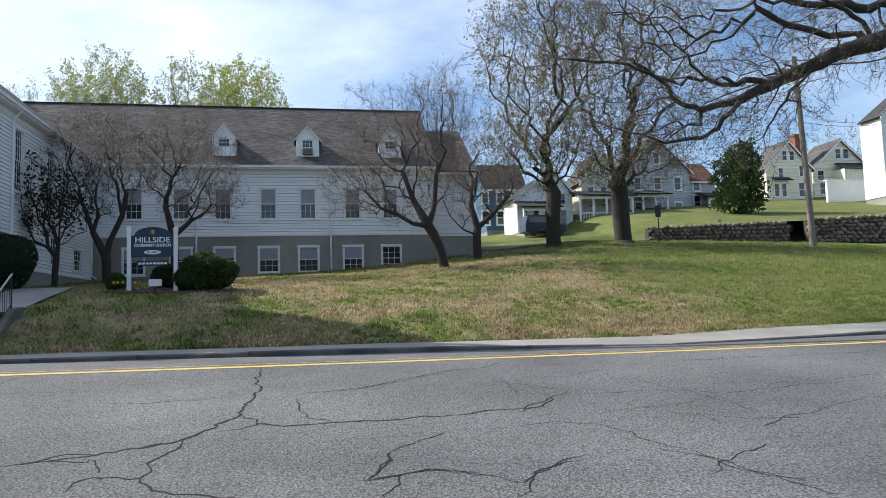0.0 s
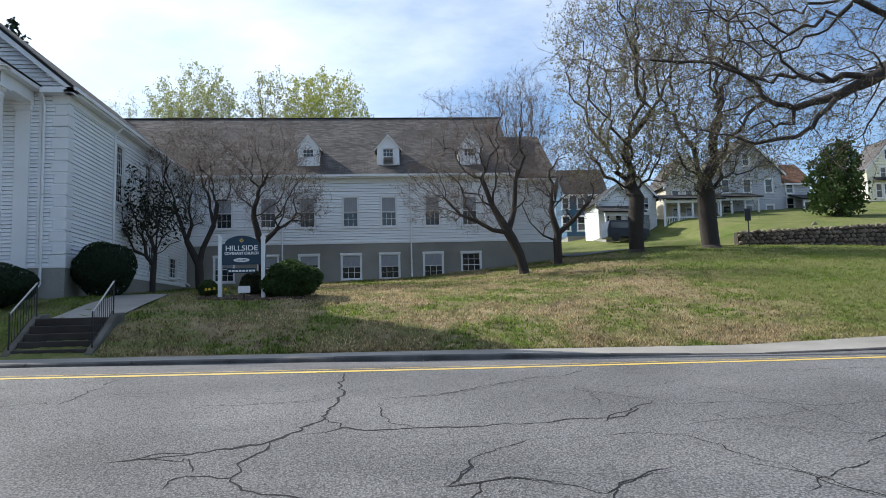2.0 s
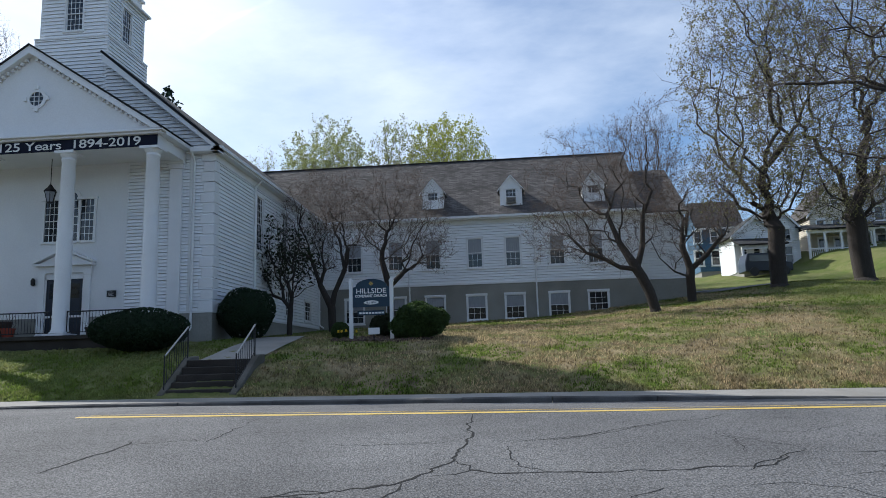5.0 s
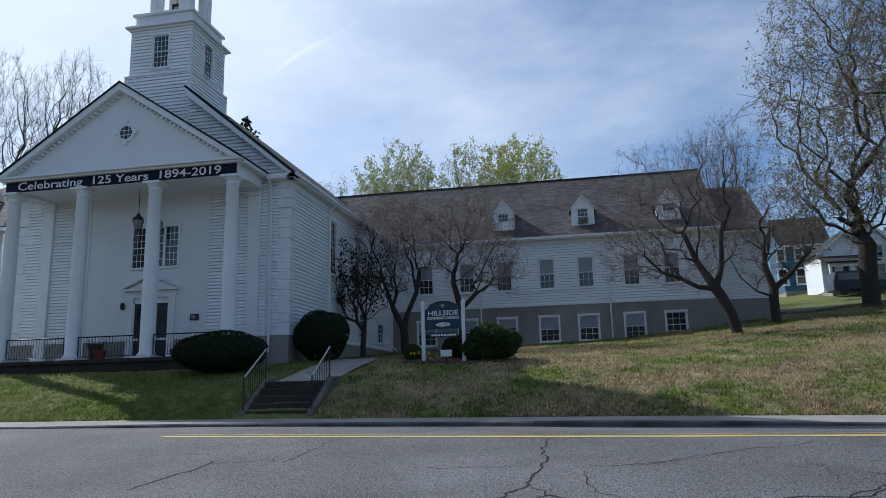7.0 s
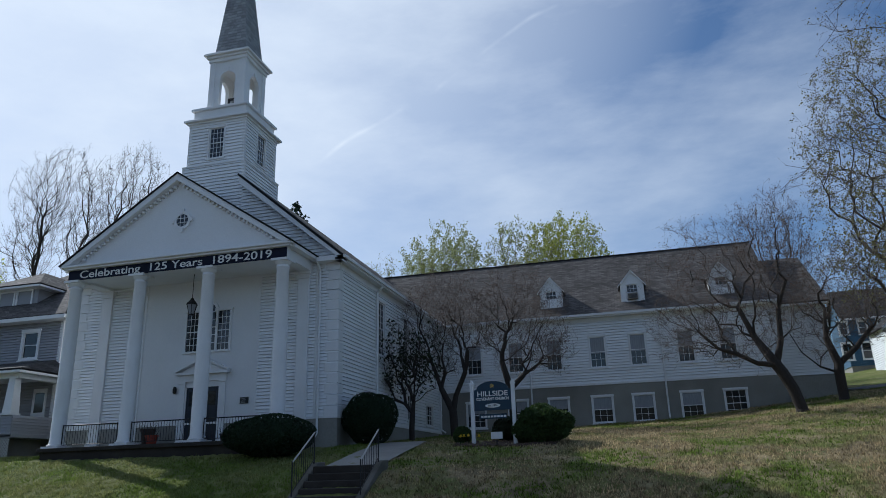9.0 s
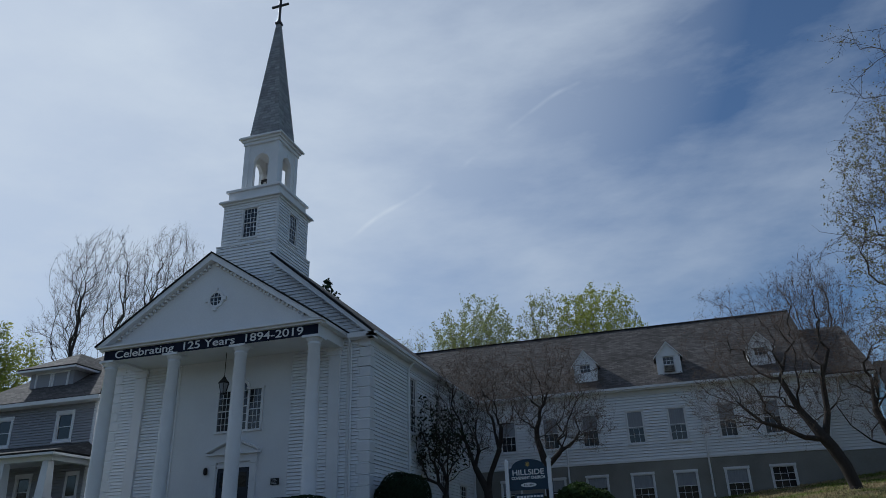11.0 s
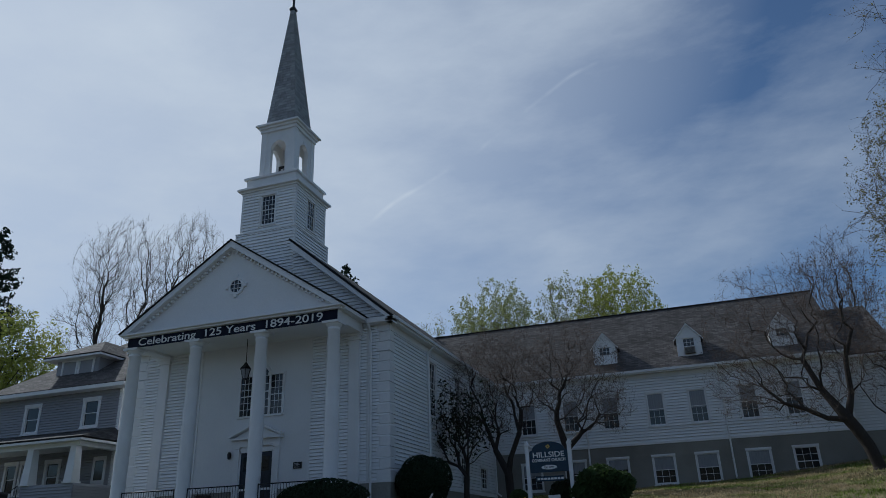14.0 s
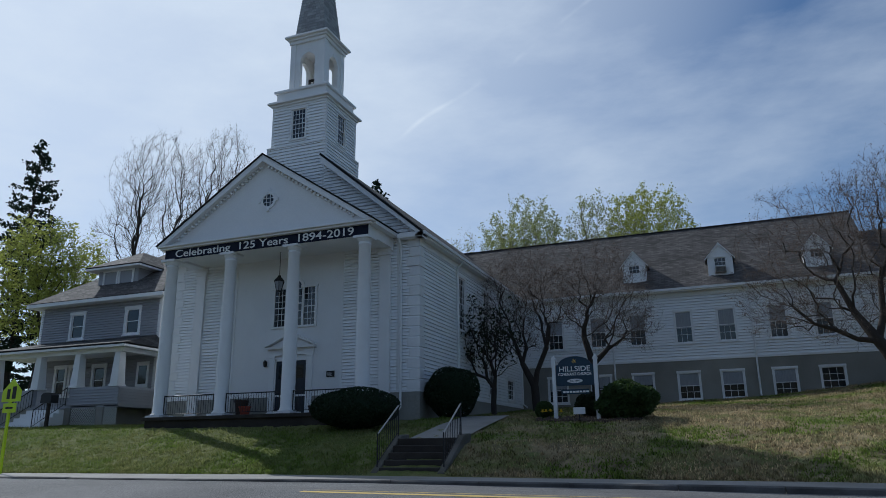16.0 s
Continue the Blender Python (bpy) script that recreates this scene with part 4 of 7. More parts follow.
part("writing", boxes(*[(-14.63, -14.40 - 0.05 * (i % 2), CF - 0.055, CF - 0.049, 2.78 + 0.045 * i, 2.795 + 0.045 * i) for i in range(4)]), RAILTOP, pl)
wl_ = thing("wall_lamp", -17.55, CF - 0.05, 3.3, "small black lamp on the wall beside the door", "lamp")
part("lamp_body", lathe(bmesh.new(), [(0.03, 3.26), (0.07, 3.30), (0.08, 3.46), (0.04, 3.54)], -17.55, CF - 0.10, 10), IRON, wl_)
for k, x in enumerate((-16.72, -15.95)):
    wr = thing("door_wreath", x, CF - 0.03, 3.0, "small green wreath hung on the door", "wreath", group="door wreaths")
    bm = bmesh.new()
    for i in range(60):
        a = 2 * math.pi * random.random()
        r = 0.13 + 0.03 * random.random()
        c = Vector((x + r * math.cos(a), CF - 0.02 - 0.04 * random.random(), 3.0 + r * math.sin(a)))
        v = [bm.verts.new(c + Vector((random.uniform(-1, 1), random.uniform(-1, 0.3), random.uniform(-1, 1))) * 0.035) for _ in range(3)]
        bm.faces.new(v)
    part("greenery", bm, BARK, wr)


def railing(parent, p, q, high, gap=0.11, top=None, base=0.06):
    """A rail between two places with balusters; both ends are feet of the posts."""
    p, q = Vector(p), Vector(q)
    up = Vector((0, 0, 1))
    part("top_rail", tube(bmesh.new(), p + up * high, q + up * high, 0.022, n=8), top or IRON, parent)
    part("bottom_rail", tube(bmesh.new(), p + up * base * 2, q + up * base * 2, 0.014, n=6), IRON, parent)
    n = max(2, int((q - p).length / gap))
    for i in range(n + 1):
        a = p.lerp(q, i / n)
        end = i in (0, n)
        part("post" if end else "baluster", tube(bmesh.new(), a if end else a + up * base * 2, a + up * (high + (0.03 if end else 0)), 0.02 if end else 0.0085, n=6), IRON, parent)


rl = thing("porch_railing", PC, PY - 0.4, 1.26, "black iron railing along the front of the porch", "railing")
cols_x = (-21.18, -18.2, -15.2, -12.1)
for a, b in zip(cols_x, cols_x[1:]):
    railing(rl, (a + 0.30, PY - 0.1, 1.26), (b - 0.30, PY - 0.1, 1.26), 0.82)

def flower_pot(x, y, z, r, h, mat, label):
    """A pot with a rim, earth in it and a few dry stalks."""
    e = thing("flower_pot", x, y, z, label, "pot", group="pots on the porch")
    part("pot", lathe(bmesh.new(), [(r * 0.72, z), (r, z + h * 0.85), (r * 1.12, z + h * 0.85), (r * 1.12, z + h), (r * 0.95, z + h), (r * 0.9, z + h * 0.8)], x, y, 16), mat, e)
    bm = bmesh.new()
    for k in range(14):
        a = 2.4 * k
        tube(bm, (x + 0.4 * r * math.cos(a), y + 0.4 * r * math.sin(a), z + h * 0.7), (x + r * 1.3 * math.cos(a), y + r * 1.3 * math.sin(a), z + h + 0.12 + 0.03 * (k % 5)), 0.006, 0.003, 4)
    part("stalk", bm, BARK, e)


TERRA = material("red_terracotta", (0.30, 0.055, 0.03), 0.75, vary=0.2, scale=5, bump=0.1)
DARKPOT = material("dark_brown_pot", (0.05, 0.03, 0.022), 0.7, vary=0.2, scale=5, bump=0.1)
flower_pot(-17.45, 23.6, 1.26, 0.22, 0.36, TERRA, "red terracotta pot with dry stalks on the porch")
flower_pot(-17.85, 23.9, 1.26, 0.26, 0.62, DARKPOT, "tall dark brown pot with dry stalks on the porch")
flower_pot(-14.75, 24.2, 1.26, 0.20, 0.34, DARKPOT, "dark brown pot with dry stalks beside the door")

# ---------------------------------------------------------------- the long wing beside the church
WF, WR, WE = 39.8, 7.5, 8.05                  # its front wall, its end, its eaves
WB = 50.8
WFT = 4.36
wing = thing("church_wing", -1.5, WF, 2.2, "long white clapboard wing with grey foundation and shingled roof", "building")
LOW = [(u - 0.1, u + 1.08, 2.25, 3.71) for u in (-9.1, -6.72, -4.5, -2.18, -0.05, 2.39, 4.53)]
UP = [(u, u + 0.98, 5.17, 6.95) for u in (-9.1, -6.72, -4.58, -2.19, -0.05, 2.40, 4.52)]


def wall_with_holes(u0, u1, z0, z1, y, thick, holes, mat, parent, name):
    """A solid wall with real openings for one row of windows."""
    bm = bmesh.new()
    a0, a1 = holes[0][2], holes[0][3]
    box(bm, u0, u1, y, y + thick, z0, a0)
    box(bm, u0, u1, y, y + thick, a1, z1)
    cur = u0
    for h in holes:
        box(bm, cur, h[0], y, y + thick, a0, a1)
        cur = h[1]
    box(bm, cur, u1, y, y + thick, a0, a1)
    return part(name, bm, mat, parent)


wall_with_holes(-10.66, WR, 0.8, WFT, WF - 0.02, 0.3, LOW, CONCRETE, wing, "foundation_wall")
part("inner_wall", boxes((-10.66, WR - 0.06, WF + 0.3, WB, 0.8, WE)), CONCRETE, wing)
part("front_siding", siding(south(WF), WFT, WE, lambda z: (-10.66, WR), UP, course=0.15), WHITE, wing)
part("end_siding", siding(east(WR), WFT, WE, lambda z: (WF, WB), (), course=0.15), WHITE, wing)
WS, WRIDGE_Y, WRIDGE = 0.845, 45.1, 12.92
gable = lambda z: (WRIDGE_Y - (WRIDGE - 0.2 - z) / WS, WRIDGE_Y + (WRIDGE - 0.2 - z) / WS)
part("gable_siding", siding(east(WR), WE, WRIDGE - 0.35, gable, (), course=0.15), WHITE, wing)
part("end_foundation", boxes((WR - 0.1, WR + 0.02, WF + 0.28, WB, 0.8, WFT)), CONCRETE, wing)
part("drip_board", boxes((-10.6, WR + 0.05, WF - 0.055, WF - 0.021, WFT - 0.10, WFT + 0.02)), TRIM, wing)
for i, (a, b, c, d) in enumerate(UP):
    window(wing, south(WF), a, b, c, d, 3, 2, trim=0.085, curtain=0.55 if i in (3, 4) else 0.5, glass=GLASS)
for i, (a, b, c, d) in enumerate(LOW):
    window(wing, south(WF), a, b, c, d, 3, 2, trim=0.085, curtain=(0.45, 0.45, 0.4, 0.5, 0.5, 0.5, 0.0)[i], sill=True)
for s in (1, -1):
    ey = WRIDGE_Y - s * (WRIDGE_Y - 39.4)
    bm = slab(bmesh.new(), [(-18, ey, 8.12), (WR + 0.25, ey, 8.12), (WR + 0.25, WRIDGE_Y, WRIDGE), (-18, WRIDGE_Y, WRIDGE)], 0.10)
    part("roof_slope", bm, ROOF, wing, "brown-grey shingled roof slope")
part("ridge_cap", boxes((-18, WR + 0.25, WRIDGE_Y - 0.1, WRIDGE_Y + 0.1, WRIDGE - 0.05, WRIDGE + 0.03)), ROOF, wing)
part("eaves_board", boxes((-10.2, WR + 0.2, WF - 0.40, WF, 7.92, 8.0), (-10.2, WR + 0.2, WF - 0.06, WF - 0.02, 7.70, 7.92)), TRIM, wing)
part("gutter", boxes((-10.2, WR + 0.22, WF - 0.50, WF - 0.37, 7.98, 8.10)), TRIM, wing)
part("end_board", boxes((WR - 0.10, WR + 0.05, WF - 0.04, WF + 0.1, WFT, WE)), TRIM, wing)
downspout(wing, 1.66, WF - 0.10, 2.35, 7.6, 0, -0.3)
downspout(wing, -5.45, WF - 0.10, 2.2, 7.6, 0, -0.3)


def dormer(x, cooler):
    f, hw = 40.2, 0.62                        # its face, half its width
    zb, ze, zp = 8.72, 9.78, 10.55
    bm = bmesh.new()
    prism(bm, [(x - hw, zb), (x + hw, zb), (x + hw, ze), (x, zp - 0.05), (x - hw, ze)], "y", f + 0.06, f + 2.3)
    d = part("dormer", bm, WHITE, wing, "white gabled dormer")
    bm = bmesh.new()
    box(bm, x - hw - 0.02, x - 0.36, f, f + 0.06, zb, ze)
    box(bm, x + 0.36, x + hw + 0.02, f, f + 0.06, zb, ze)
    box(bm, x - 0.36, x + 0.36, f, f + 0.06, zb, zb + 0.10)
    prism(bm, [(x - hw - 0.02, ze), (x + hw + 0.02, ze), (x, zp - 0.03)], "y", f, f + 0.06)
    part("dormer_face", fix(bm), TRIM, d)
    window(d, south(f + 0.03), x - 0.36, x + 0.36, zb + 0.10, ze + 0.03, 3, 2, trim=0.06, sill=True)
    for s in (1, -1):
        e = x + s * (hw + 0.14)
        bm = slab(bmesh.new(), [(e, f - 0.12, ze - 0.10), (e, f + 2.4, ze - 0.10), (x, f + 2.4, zp + 0.04), (x, f - 0.12, zp + 0.04)], 0.05)
        part("dormer_roof", bm, ROOF, d)
        bm = prism(bmesh.new(), [(e, ze - 0.17), (e, ze - 0.10), (x, zp + 0.02), (x, zp - 0.07)], "y", f - 0.13, f - 0.002)
        part("rake_board", fix(bm), TRIM, d)
    if cooler:
        bm = boxes((x - 0.27, x + 0.27, f - 0.28, f + 0.02, zb + 0.16, zb + 0.50))
        ac = part("air_conditioner", bevel(bm, 0.015), WALK, d, "beige window air conditioner")
        part("grille", boxes(*[(x - 0.23, x + 0.23, f - 0.29, f - 0.279, zb + 0.20 + 0.05 * i, zb + 0.225 + 0.05 * i) for i in range(5)]), IRON, d)
    return d


for x in (-4.05, 0.47, 5.15):
    dormer(x, abs(x - 0.47) < 0.1)

# the lower, set-back end of the wing
EX = 10.0
annex = thing("wing_annex", 8.7, WF + 0.4, 2.8, "lower white clapboard end of the wing with shingled roof", "building")
part("foundation_wall", boxes((WR + 0.03, EX, WF + 0.4, WB - 1, 0.8, 4.2)), CONCRETE, annex)
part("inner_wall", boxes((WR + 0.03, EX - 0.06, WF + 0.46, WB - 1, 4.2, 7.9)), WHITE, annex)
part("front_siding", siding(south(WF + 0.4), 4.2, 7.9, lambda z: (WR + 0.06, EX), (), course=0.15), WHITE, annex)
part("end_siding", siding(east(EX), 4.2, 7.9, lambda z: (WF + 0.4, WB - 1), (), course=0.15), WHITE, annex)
part("roof_slope", slab(bmesh.new(), [(WR + 0.03, WF, 7.95), (EX + 0.2, WF, 7.95), (EX + 0.2, 44.8, 11.6), (WR + 0.03, 44.8, 11.6)], 0.1), ROOF, annex)
part("roof_slope", slab(bmesh.new(), [(WR + 0.03, 49.6, 7.95), (EX + 0.2, 49.6, 7.95), (EX + 0.2, 44.8, 11.6), (WR + 0.03, 44.8, 11.6)], 0.1), ROOF, annex)
bm = prism(bmesh.new(), [(WF + 0.4, 7.9), (44.8, 11.45), (49.2, 7.9)], "x", EX - 0.1, EX)
part("gable_end", bm, WHITE, annex)
part("eaves_board", boxes((WR + 0.03, EX + 0.15, WF - 0.0, WF + 0.4, 7.78, 7.87)), TRIM, annex)

# ---------------------------------------------------------------- kerb, lines, cracks
x = -42.0
while x < 42:
    ln = 1.8 + 0.5 * random.random()
    bm = bmesh.new()
    jz, jy = random.uniform(-0.008, 0.008), random.uniform(-0.012, 0.012)
    pts = []
    for xx in (x + 0.008, x + ln - 0.008):
        b0, h0 = kerb_base(xx), kerb_high(xx)
        pts.append([bm.verts.new((xx, y, z)) for y, z in ((16.0 + jy, b0 - 0.25), (16.0 + jy, b0 + h0 - 0.025 + jz), (16.025 + jy, b0 + h0 + 0.004 + jz), (16.17, b0 + h0 + 0.006 + jz), (16.17, b0 - 0.25))])
    a, b = pts
    for i in range(5):
        bm.faces.new((a[i], a[(i + 1) % 5], b[(i + 1) % 5], b[i]))
    bm.faces.new(list(reversed(a)))
    bm.faces.new(b)
    k = part("kerb", fix(bm), KERB)
    tagged(k, "dark weathered kerb stone along the road", "kerb", kind="structure")
    x += ln


def ribbon(pts, width, lift, f):
    """A strip that follows the road's surface along a line of (x, y)."""
    bm = bmesh.new()
    prev = None
    n = len(pts)
    for i, (x, y) in enumerate(pts):
        a, b = pts[max(0, i - 1)], pts[min(n - 1, i + 1)]
        d = Vector((b[0] - a[0], b[1] - a[1])).normalized()
        w = width(i / max(1, n - 1)) if callable(width) else width
        l, r = (x - d.y * w / 2, y + d.x * w / 2), (x + d.y * w / 2, y - d.x * w / 2)
        cur = (bm.verts.new((*l, f(*l) + lift)), bm.verts.new((*r, f(*r) + lift)))
        if prev:
            bm.faces.new((prev[0], prev[1], cur[1], cur[0]))
        prev = cur
    return fix(bm)


def line_y(x):
    return CROWN_Y + 0.05 + 0.0006 * (x - 2) ** 2


for k, off in enumerate((-0.21, 0.21)):
    pts = [(x * 0.5, line_y(x * 0.5) + off) for x in range(-13, 90)]
    tagged(part("road_line", ribbon(pts, 0.13, 0.004, road), YELLOW), "worn yellow centre line painted on the road", "road line", group="double yellow line", kind="structure")


def crack(pts, w, name="road_crack"):
    """A wandering crack through a few turning places."""
    out = []
    for (x0, y0), (x1, y1) in zip(pts, pts[1:]):
        ln = math.hypot(x1 - x0, y1 - y0)
        n = max(2, int(ln / 0.06))
        for i in range(n):
            t = i / n
            s = math.sin(math.pi * t)
            jx = 0.10 * s * noise.noise((x0 + t * 3.1 * ln, y0, 1)) + 0.025 * noise.noise((x0 * 5 + t * 25 * ln, y0 * 3, 4))
            jy = 0.10 * s * noise.noise((x0, y0 + t * 3.1 * ln, 2)) + 0.025 * noise.noise((x0 * 5, y0 * 3 + t * 25 * ln, 5))
            out.append((x0 + (x1 - x0) * t + jx, y0 + (y1 - y0) * t + jy))
    out.append(pts[-1])
    width = lambda t: 1.2 * w * (0.35 + 0.9 * abs(noise.noise((t * 14 + pts[0][0], pts[0][1], 8)))) * min(1.0, 0.2 + 6 * min(t, 1 - t))
    tagged(part(name, ribbon(out, width, 0.003, road), CRACK), "dark open crack in the asphalt", "crack", group="road cracks", kind="structure")

crack([(-2.17, 5.85), (-1.89, 5.92), (-1.56, 6.01), (-1.45, 6.06), (-1.26, 6.15), (-1.03, 6.29), (-0.89, 6.54), (-0.78, 6.86), (-0.59, 7.21), (-0.58, 7.55), (-0.47, 8.53), (-0.54, 9.0), (-0.55, 10.18)], 0.05)
crack([(-1.91, 5.92), (-1.59, 5.82), (-1.55, 5.88)], 0.03)
crack([(-1.55, 5.88), (-1.42, 5.52)], 0.025)
crack([(-0.99, 6.34), (-1.02, 5.99), (-1.13, 5.71), (-1.07, 5.48), (-1.11, 5.32), (-1.27, 5.4), (-1.48, 5.4), (-1.52, 5.13)], 0.028)
crack([(-1.11, 5.32), (-0.97, 5.04), (-0.73, 4.89), (-0.43, 4.78)], 0.032)
crack([(-0.75, 6.57), (-0.52, 6.64), (-0.41, 6.81), (-0.18, 6.64), (0.22, 6.68), (0.84, 6.67), (1.39, 6.72), (1.97, 6.83), (2.34, 6.88), (2.59, 7.32), (2.88, 7.57)], 0.035)
crack([(-0.59, 7.21), (-0.42, 6.98), (-0.41, 6.77)], 0.02)
crack([(-0.06, 7.93), (-0.03, 7.26), (0.05, 6.93), (0.27, 6.69)], 0.02)
crack([(-0.22, 8.13), (0.15, 8.2), (0.74, 8.42), (1.51, 9.04), (1.96, 9.39), (2.35, 9.44), (2.82, 9.97)], 0.02)
crack([(-2.68, 8.73), (-2.93, 8.78), (-3.24, 8.7)], 0.012)
crack([(-2.06, 8.11), (-1.59, 8.0), (-1.22, 8.12), (-0.7, 8.25)], 0.012)
crack([(2.59, 7.32), (2.04, 6.68)], 0.025)
crack([(0.65, 5.59), (0.54, 5.16), (0.42, 4.93)], 0.028)
crack([(0.42, 4.93), (0.66, 5.0), (0.87, 5.06), (1.01, 4.98)], 0.02)
crack([(0.65, 5.59), (0.89, 5.84), (1.2, 6.09)], 0.02)
crack([(0.66, 5.0), (0.54, 4.66), (0.49, 4.54)], 0.022)
crack([(2.12, 5.15), (1.75, 4.94), (1.51, 4.73), (1.42, 4.51), (1.31, 4.37)], 0.022)
crack([(1.8, 6.15), (2.11, 6.23), (2.49, 6.09), (2.73, 5.71), (2.78, 5.23), (2.93, 5.11)], 0.018)
crack([(2.93, 5.11), (2.98, 4.78), (3.01, 4.49), (3.19, 4.02), (3.2, 3.94)], 0.016)
crack([(3.9, 5.62), (4.25, 5.87), (4.47, 5.86)], 0.02)
crack([(3.73, 8.68), (4.02, 7.75), (4.2, 6.99), (4.22, 6.25), (4.52, 5.92)], 0.012)
crack([(5.05, 9.36), (6.25, 9.44), (7.27, 9.43), (8.01, 9.4), (8.72, 9.52)], 0.016)
crack([(5.25, 7.42), (5.8, 7.46), (7.11, 7.72)], 0.014)
crack([(4.93, 6.2), (5.98, 6.52)], 0.014)
crack([(3.13, 6.96), (3.25, 6.64), (3.63, 6.15), (3.63, 5.8)], 0.012)
crack([(2.55, 8.76), (3.19, 8.46), (3.82, 8.89)], 0.012)
crack([(2.29, 8.61), (2.38, 8.18), (2.27, 7.5)], 0.014)
crack([(-4.64, 6.79), (-4.6, 7.33), (-4.5, 8.23), (-4.63, 8.48)], 0.05)
crack([(-4.49, 8.23), (-3.82, 8.49), (-3.74, 8.38)], 0.022)
crack([(-3.6, 8.31), (-3.58, 8.61), (-3.63, 9.22), (-3.47, 9.53)], 0.024)
crack([(-5.26, 8.87), (-4.9, 8.95)], 0.015)
crack([(-0.15, 8.05), (0.41, 8.25), (0.94, 8.48), (1.58, 9.02), (1.94, 9.3)], 0.014)
crack([(-2.07, 8.14), (-1.59, 8.0), (-1.38, 8.07), (-0.81, 8.11), (-0.56, 8.38)], 0.012)
crack([(-3.35, 8.99), (-2.8, 8.92), (-2.48, 9.17)], 0.012)
crack([(-3.61, 9.66), (-3.52, 10.14)], 0.014)
crack([(-2.17, 5.85), (-1.97, 5.92), (-1.83, 6.09), (-1.53, 6.03)], 0.03)
crack([(0.38, 4.92), (0.58, 4.96), (0.87, 5.09), (1.01, 4.97), (1.2, 4.9)], 0.02)
crack([(0.65, 5.59), (0.54, 5.24), (0.46, 4.98)], 0.018)
crack([(2.64, 7.45), (3.19, 7.38), (3.87, 7.42), (4.45, 7.05), (5.31, 7.22), (6.36, 7.36)], 0.014)
crack([(2.31, 8.52), (2.72, 7.84), (2.88, 7.56)], 0.013)
crack([(3.55, 6.29), (4.03, 5.89), (4.48, 5.95), (5.08, 6.19)], 0.014)
crack([(2.67, 5.18), (2.92, 4.89), (2.96, 4.55), (3.12, 4.37), (3.24, 4.2)], 0.016)
crack([(0.9, 5.09), (1.11, 4.91), (1.42, 4.64), (1.73, 4.93), (2.08, 5.07)], 0.018)
crack([(2.79, 6.47), (3.32, 6.61), (3.78, 6.69), (4.3, 6.92)], 0.012)
crack([(2.62, 4.48), (3.03, 4.79), (3.6, 5.14)], 0.014)

# ---------------------------------------------------------------- steps, path, sign
SX0, SX1, SY0 = -8.72, -7.02, 17.66
st = thing("front_steps", -7.9, SY0, -0.7, "weathered concrete steps with sloping side walls", "steps")
for i in range(5):
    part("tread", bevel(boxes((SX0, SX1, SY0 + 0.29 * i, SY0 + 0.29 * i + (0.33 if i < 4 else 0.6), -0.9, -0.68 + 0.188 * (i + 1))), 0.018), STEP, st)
for x in (SX0 - 0.2, SX1):
    bm = prism(bmesh.new(), [(SY0 - 0.12, -0.95), (SY0 - 0.12, -0.62), (SY0 + 1.5, 0.36), (SY0 + 2.0, 0.38), (SY0 + 2.0, -0.95)], "x", x, x + 0.2)
    part("cheek_wall", bevel(bm, 0.02), CHEEK, st)
for x in (SX0 - 0.1, SX1 + 0.1):
    r = thing("handrail", x, SY0, -0.6, "black iron step railing with worn pale handrail", "railing", group="step railings")
    railing(r, (x, SY0 + 0.12, -0.50), (x, SY0 + 1.45, 0.32), 0.86, 0.15, RAILTOP)


def path_mid(y):
    k = max(0.0, (y - 19.3) / 7.4)
    return -7.87 - 0.35 * k - 2.2 * max(0.0, k - 0.6) ** 2


bm = bmesh.new()
prev = None
for i in range(25):
    t = i / 24
    y = 19.3 + 7.4 * t
    c = path_mid(y)
    w = 0.85
    cur = [bm.verts.new((c + s * w, y, land(c + s * w, y) + 0.05)) for s in (-1, 1)]
    if prev:
        bm.faces.new((prev[0], prev[1], cur[1], cur[0]))
    prev = cur
tagged(part("footpath", fix(bm), WALK), "pale concrete path from the steps to the church", "path", kind="structure")

GXL, GXR, GY = -5.32, -3.92, 24.0
gz = land(-4.6, GY)
sg = thing("church_sign", -4.6, GY, gz, "blue church sign with white lettering between white posts", "sign")
for x in (GXL, GXR):
    bm = boxes((x - 0.06, x + 0.06, GY - 0.06, GY + 0.06, gz - 0.3, gz + 1.95), (x - 0.08, x + 0.08, GY - 0.08, GY + 0.08, gz + 1.95, gz + 2.0))
    prism(bm, [(x - 0.07, gz + 2.0), (x + 0.07, gz + 2.0), (x, gz + 2.12)], "y", GY - 0.07, GY + 0.07)
    part("post", bm, TRIM, sg, "white square post with pointed cap")
bm = bmesh.new()
hw = (GXR - GXL) / 2 - 0.07
mx = (GXL + GXR) / 2
out = [(mx - hw, gz + 1.10), (mx + hw, gz + 1.10), (mx + hw, gz + 1.78)]
for i in range(13):
    a = math.pi * i / 12
    out.append((mx + hw * 0.86 * math.cos(a), gz + 1.80 + 0.26 * math.sin(a)))
out.append((mx - hw, gz + 1.78))
prism(bm, out, "y", GY - 0.03, GY + 0.03)
part("panel", bm, SIGNBLUE, sg)
lettering("HILLSIDE", 0.24, mx, GY - 0.035, gz + 1.64, LETTER, sg, width=1.04, bold=0.003)
lettering("COVENANT CHURCH", 0.13, mx, GY - 0.035, gz + 1.47, LETTER, sg, width=1.10, bold=0.004)
bm = bmesh.new()
bmesh.ops.create_circle(bm, cap_ends=True, radius=1, segments=24)
bm.transform(Matrix.Translation((mx, GY - 0.036, gz + 1.25)) @ Matrix.Rotation(radians(90), 4, "X") @ Matrix.Diagonal((0.26, 0.07, 1, 1)))
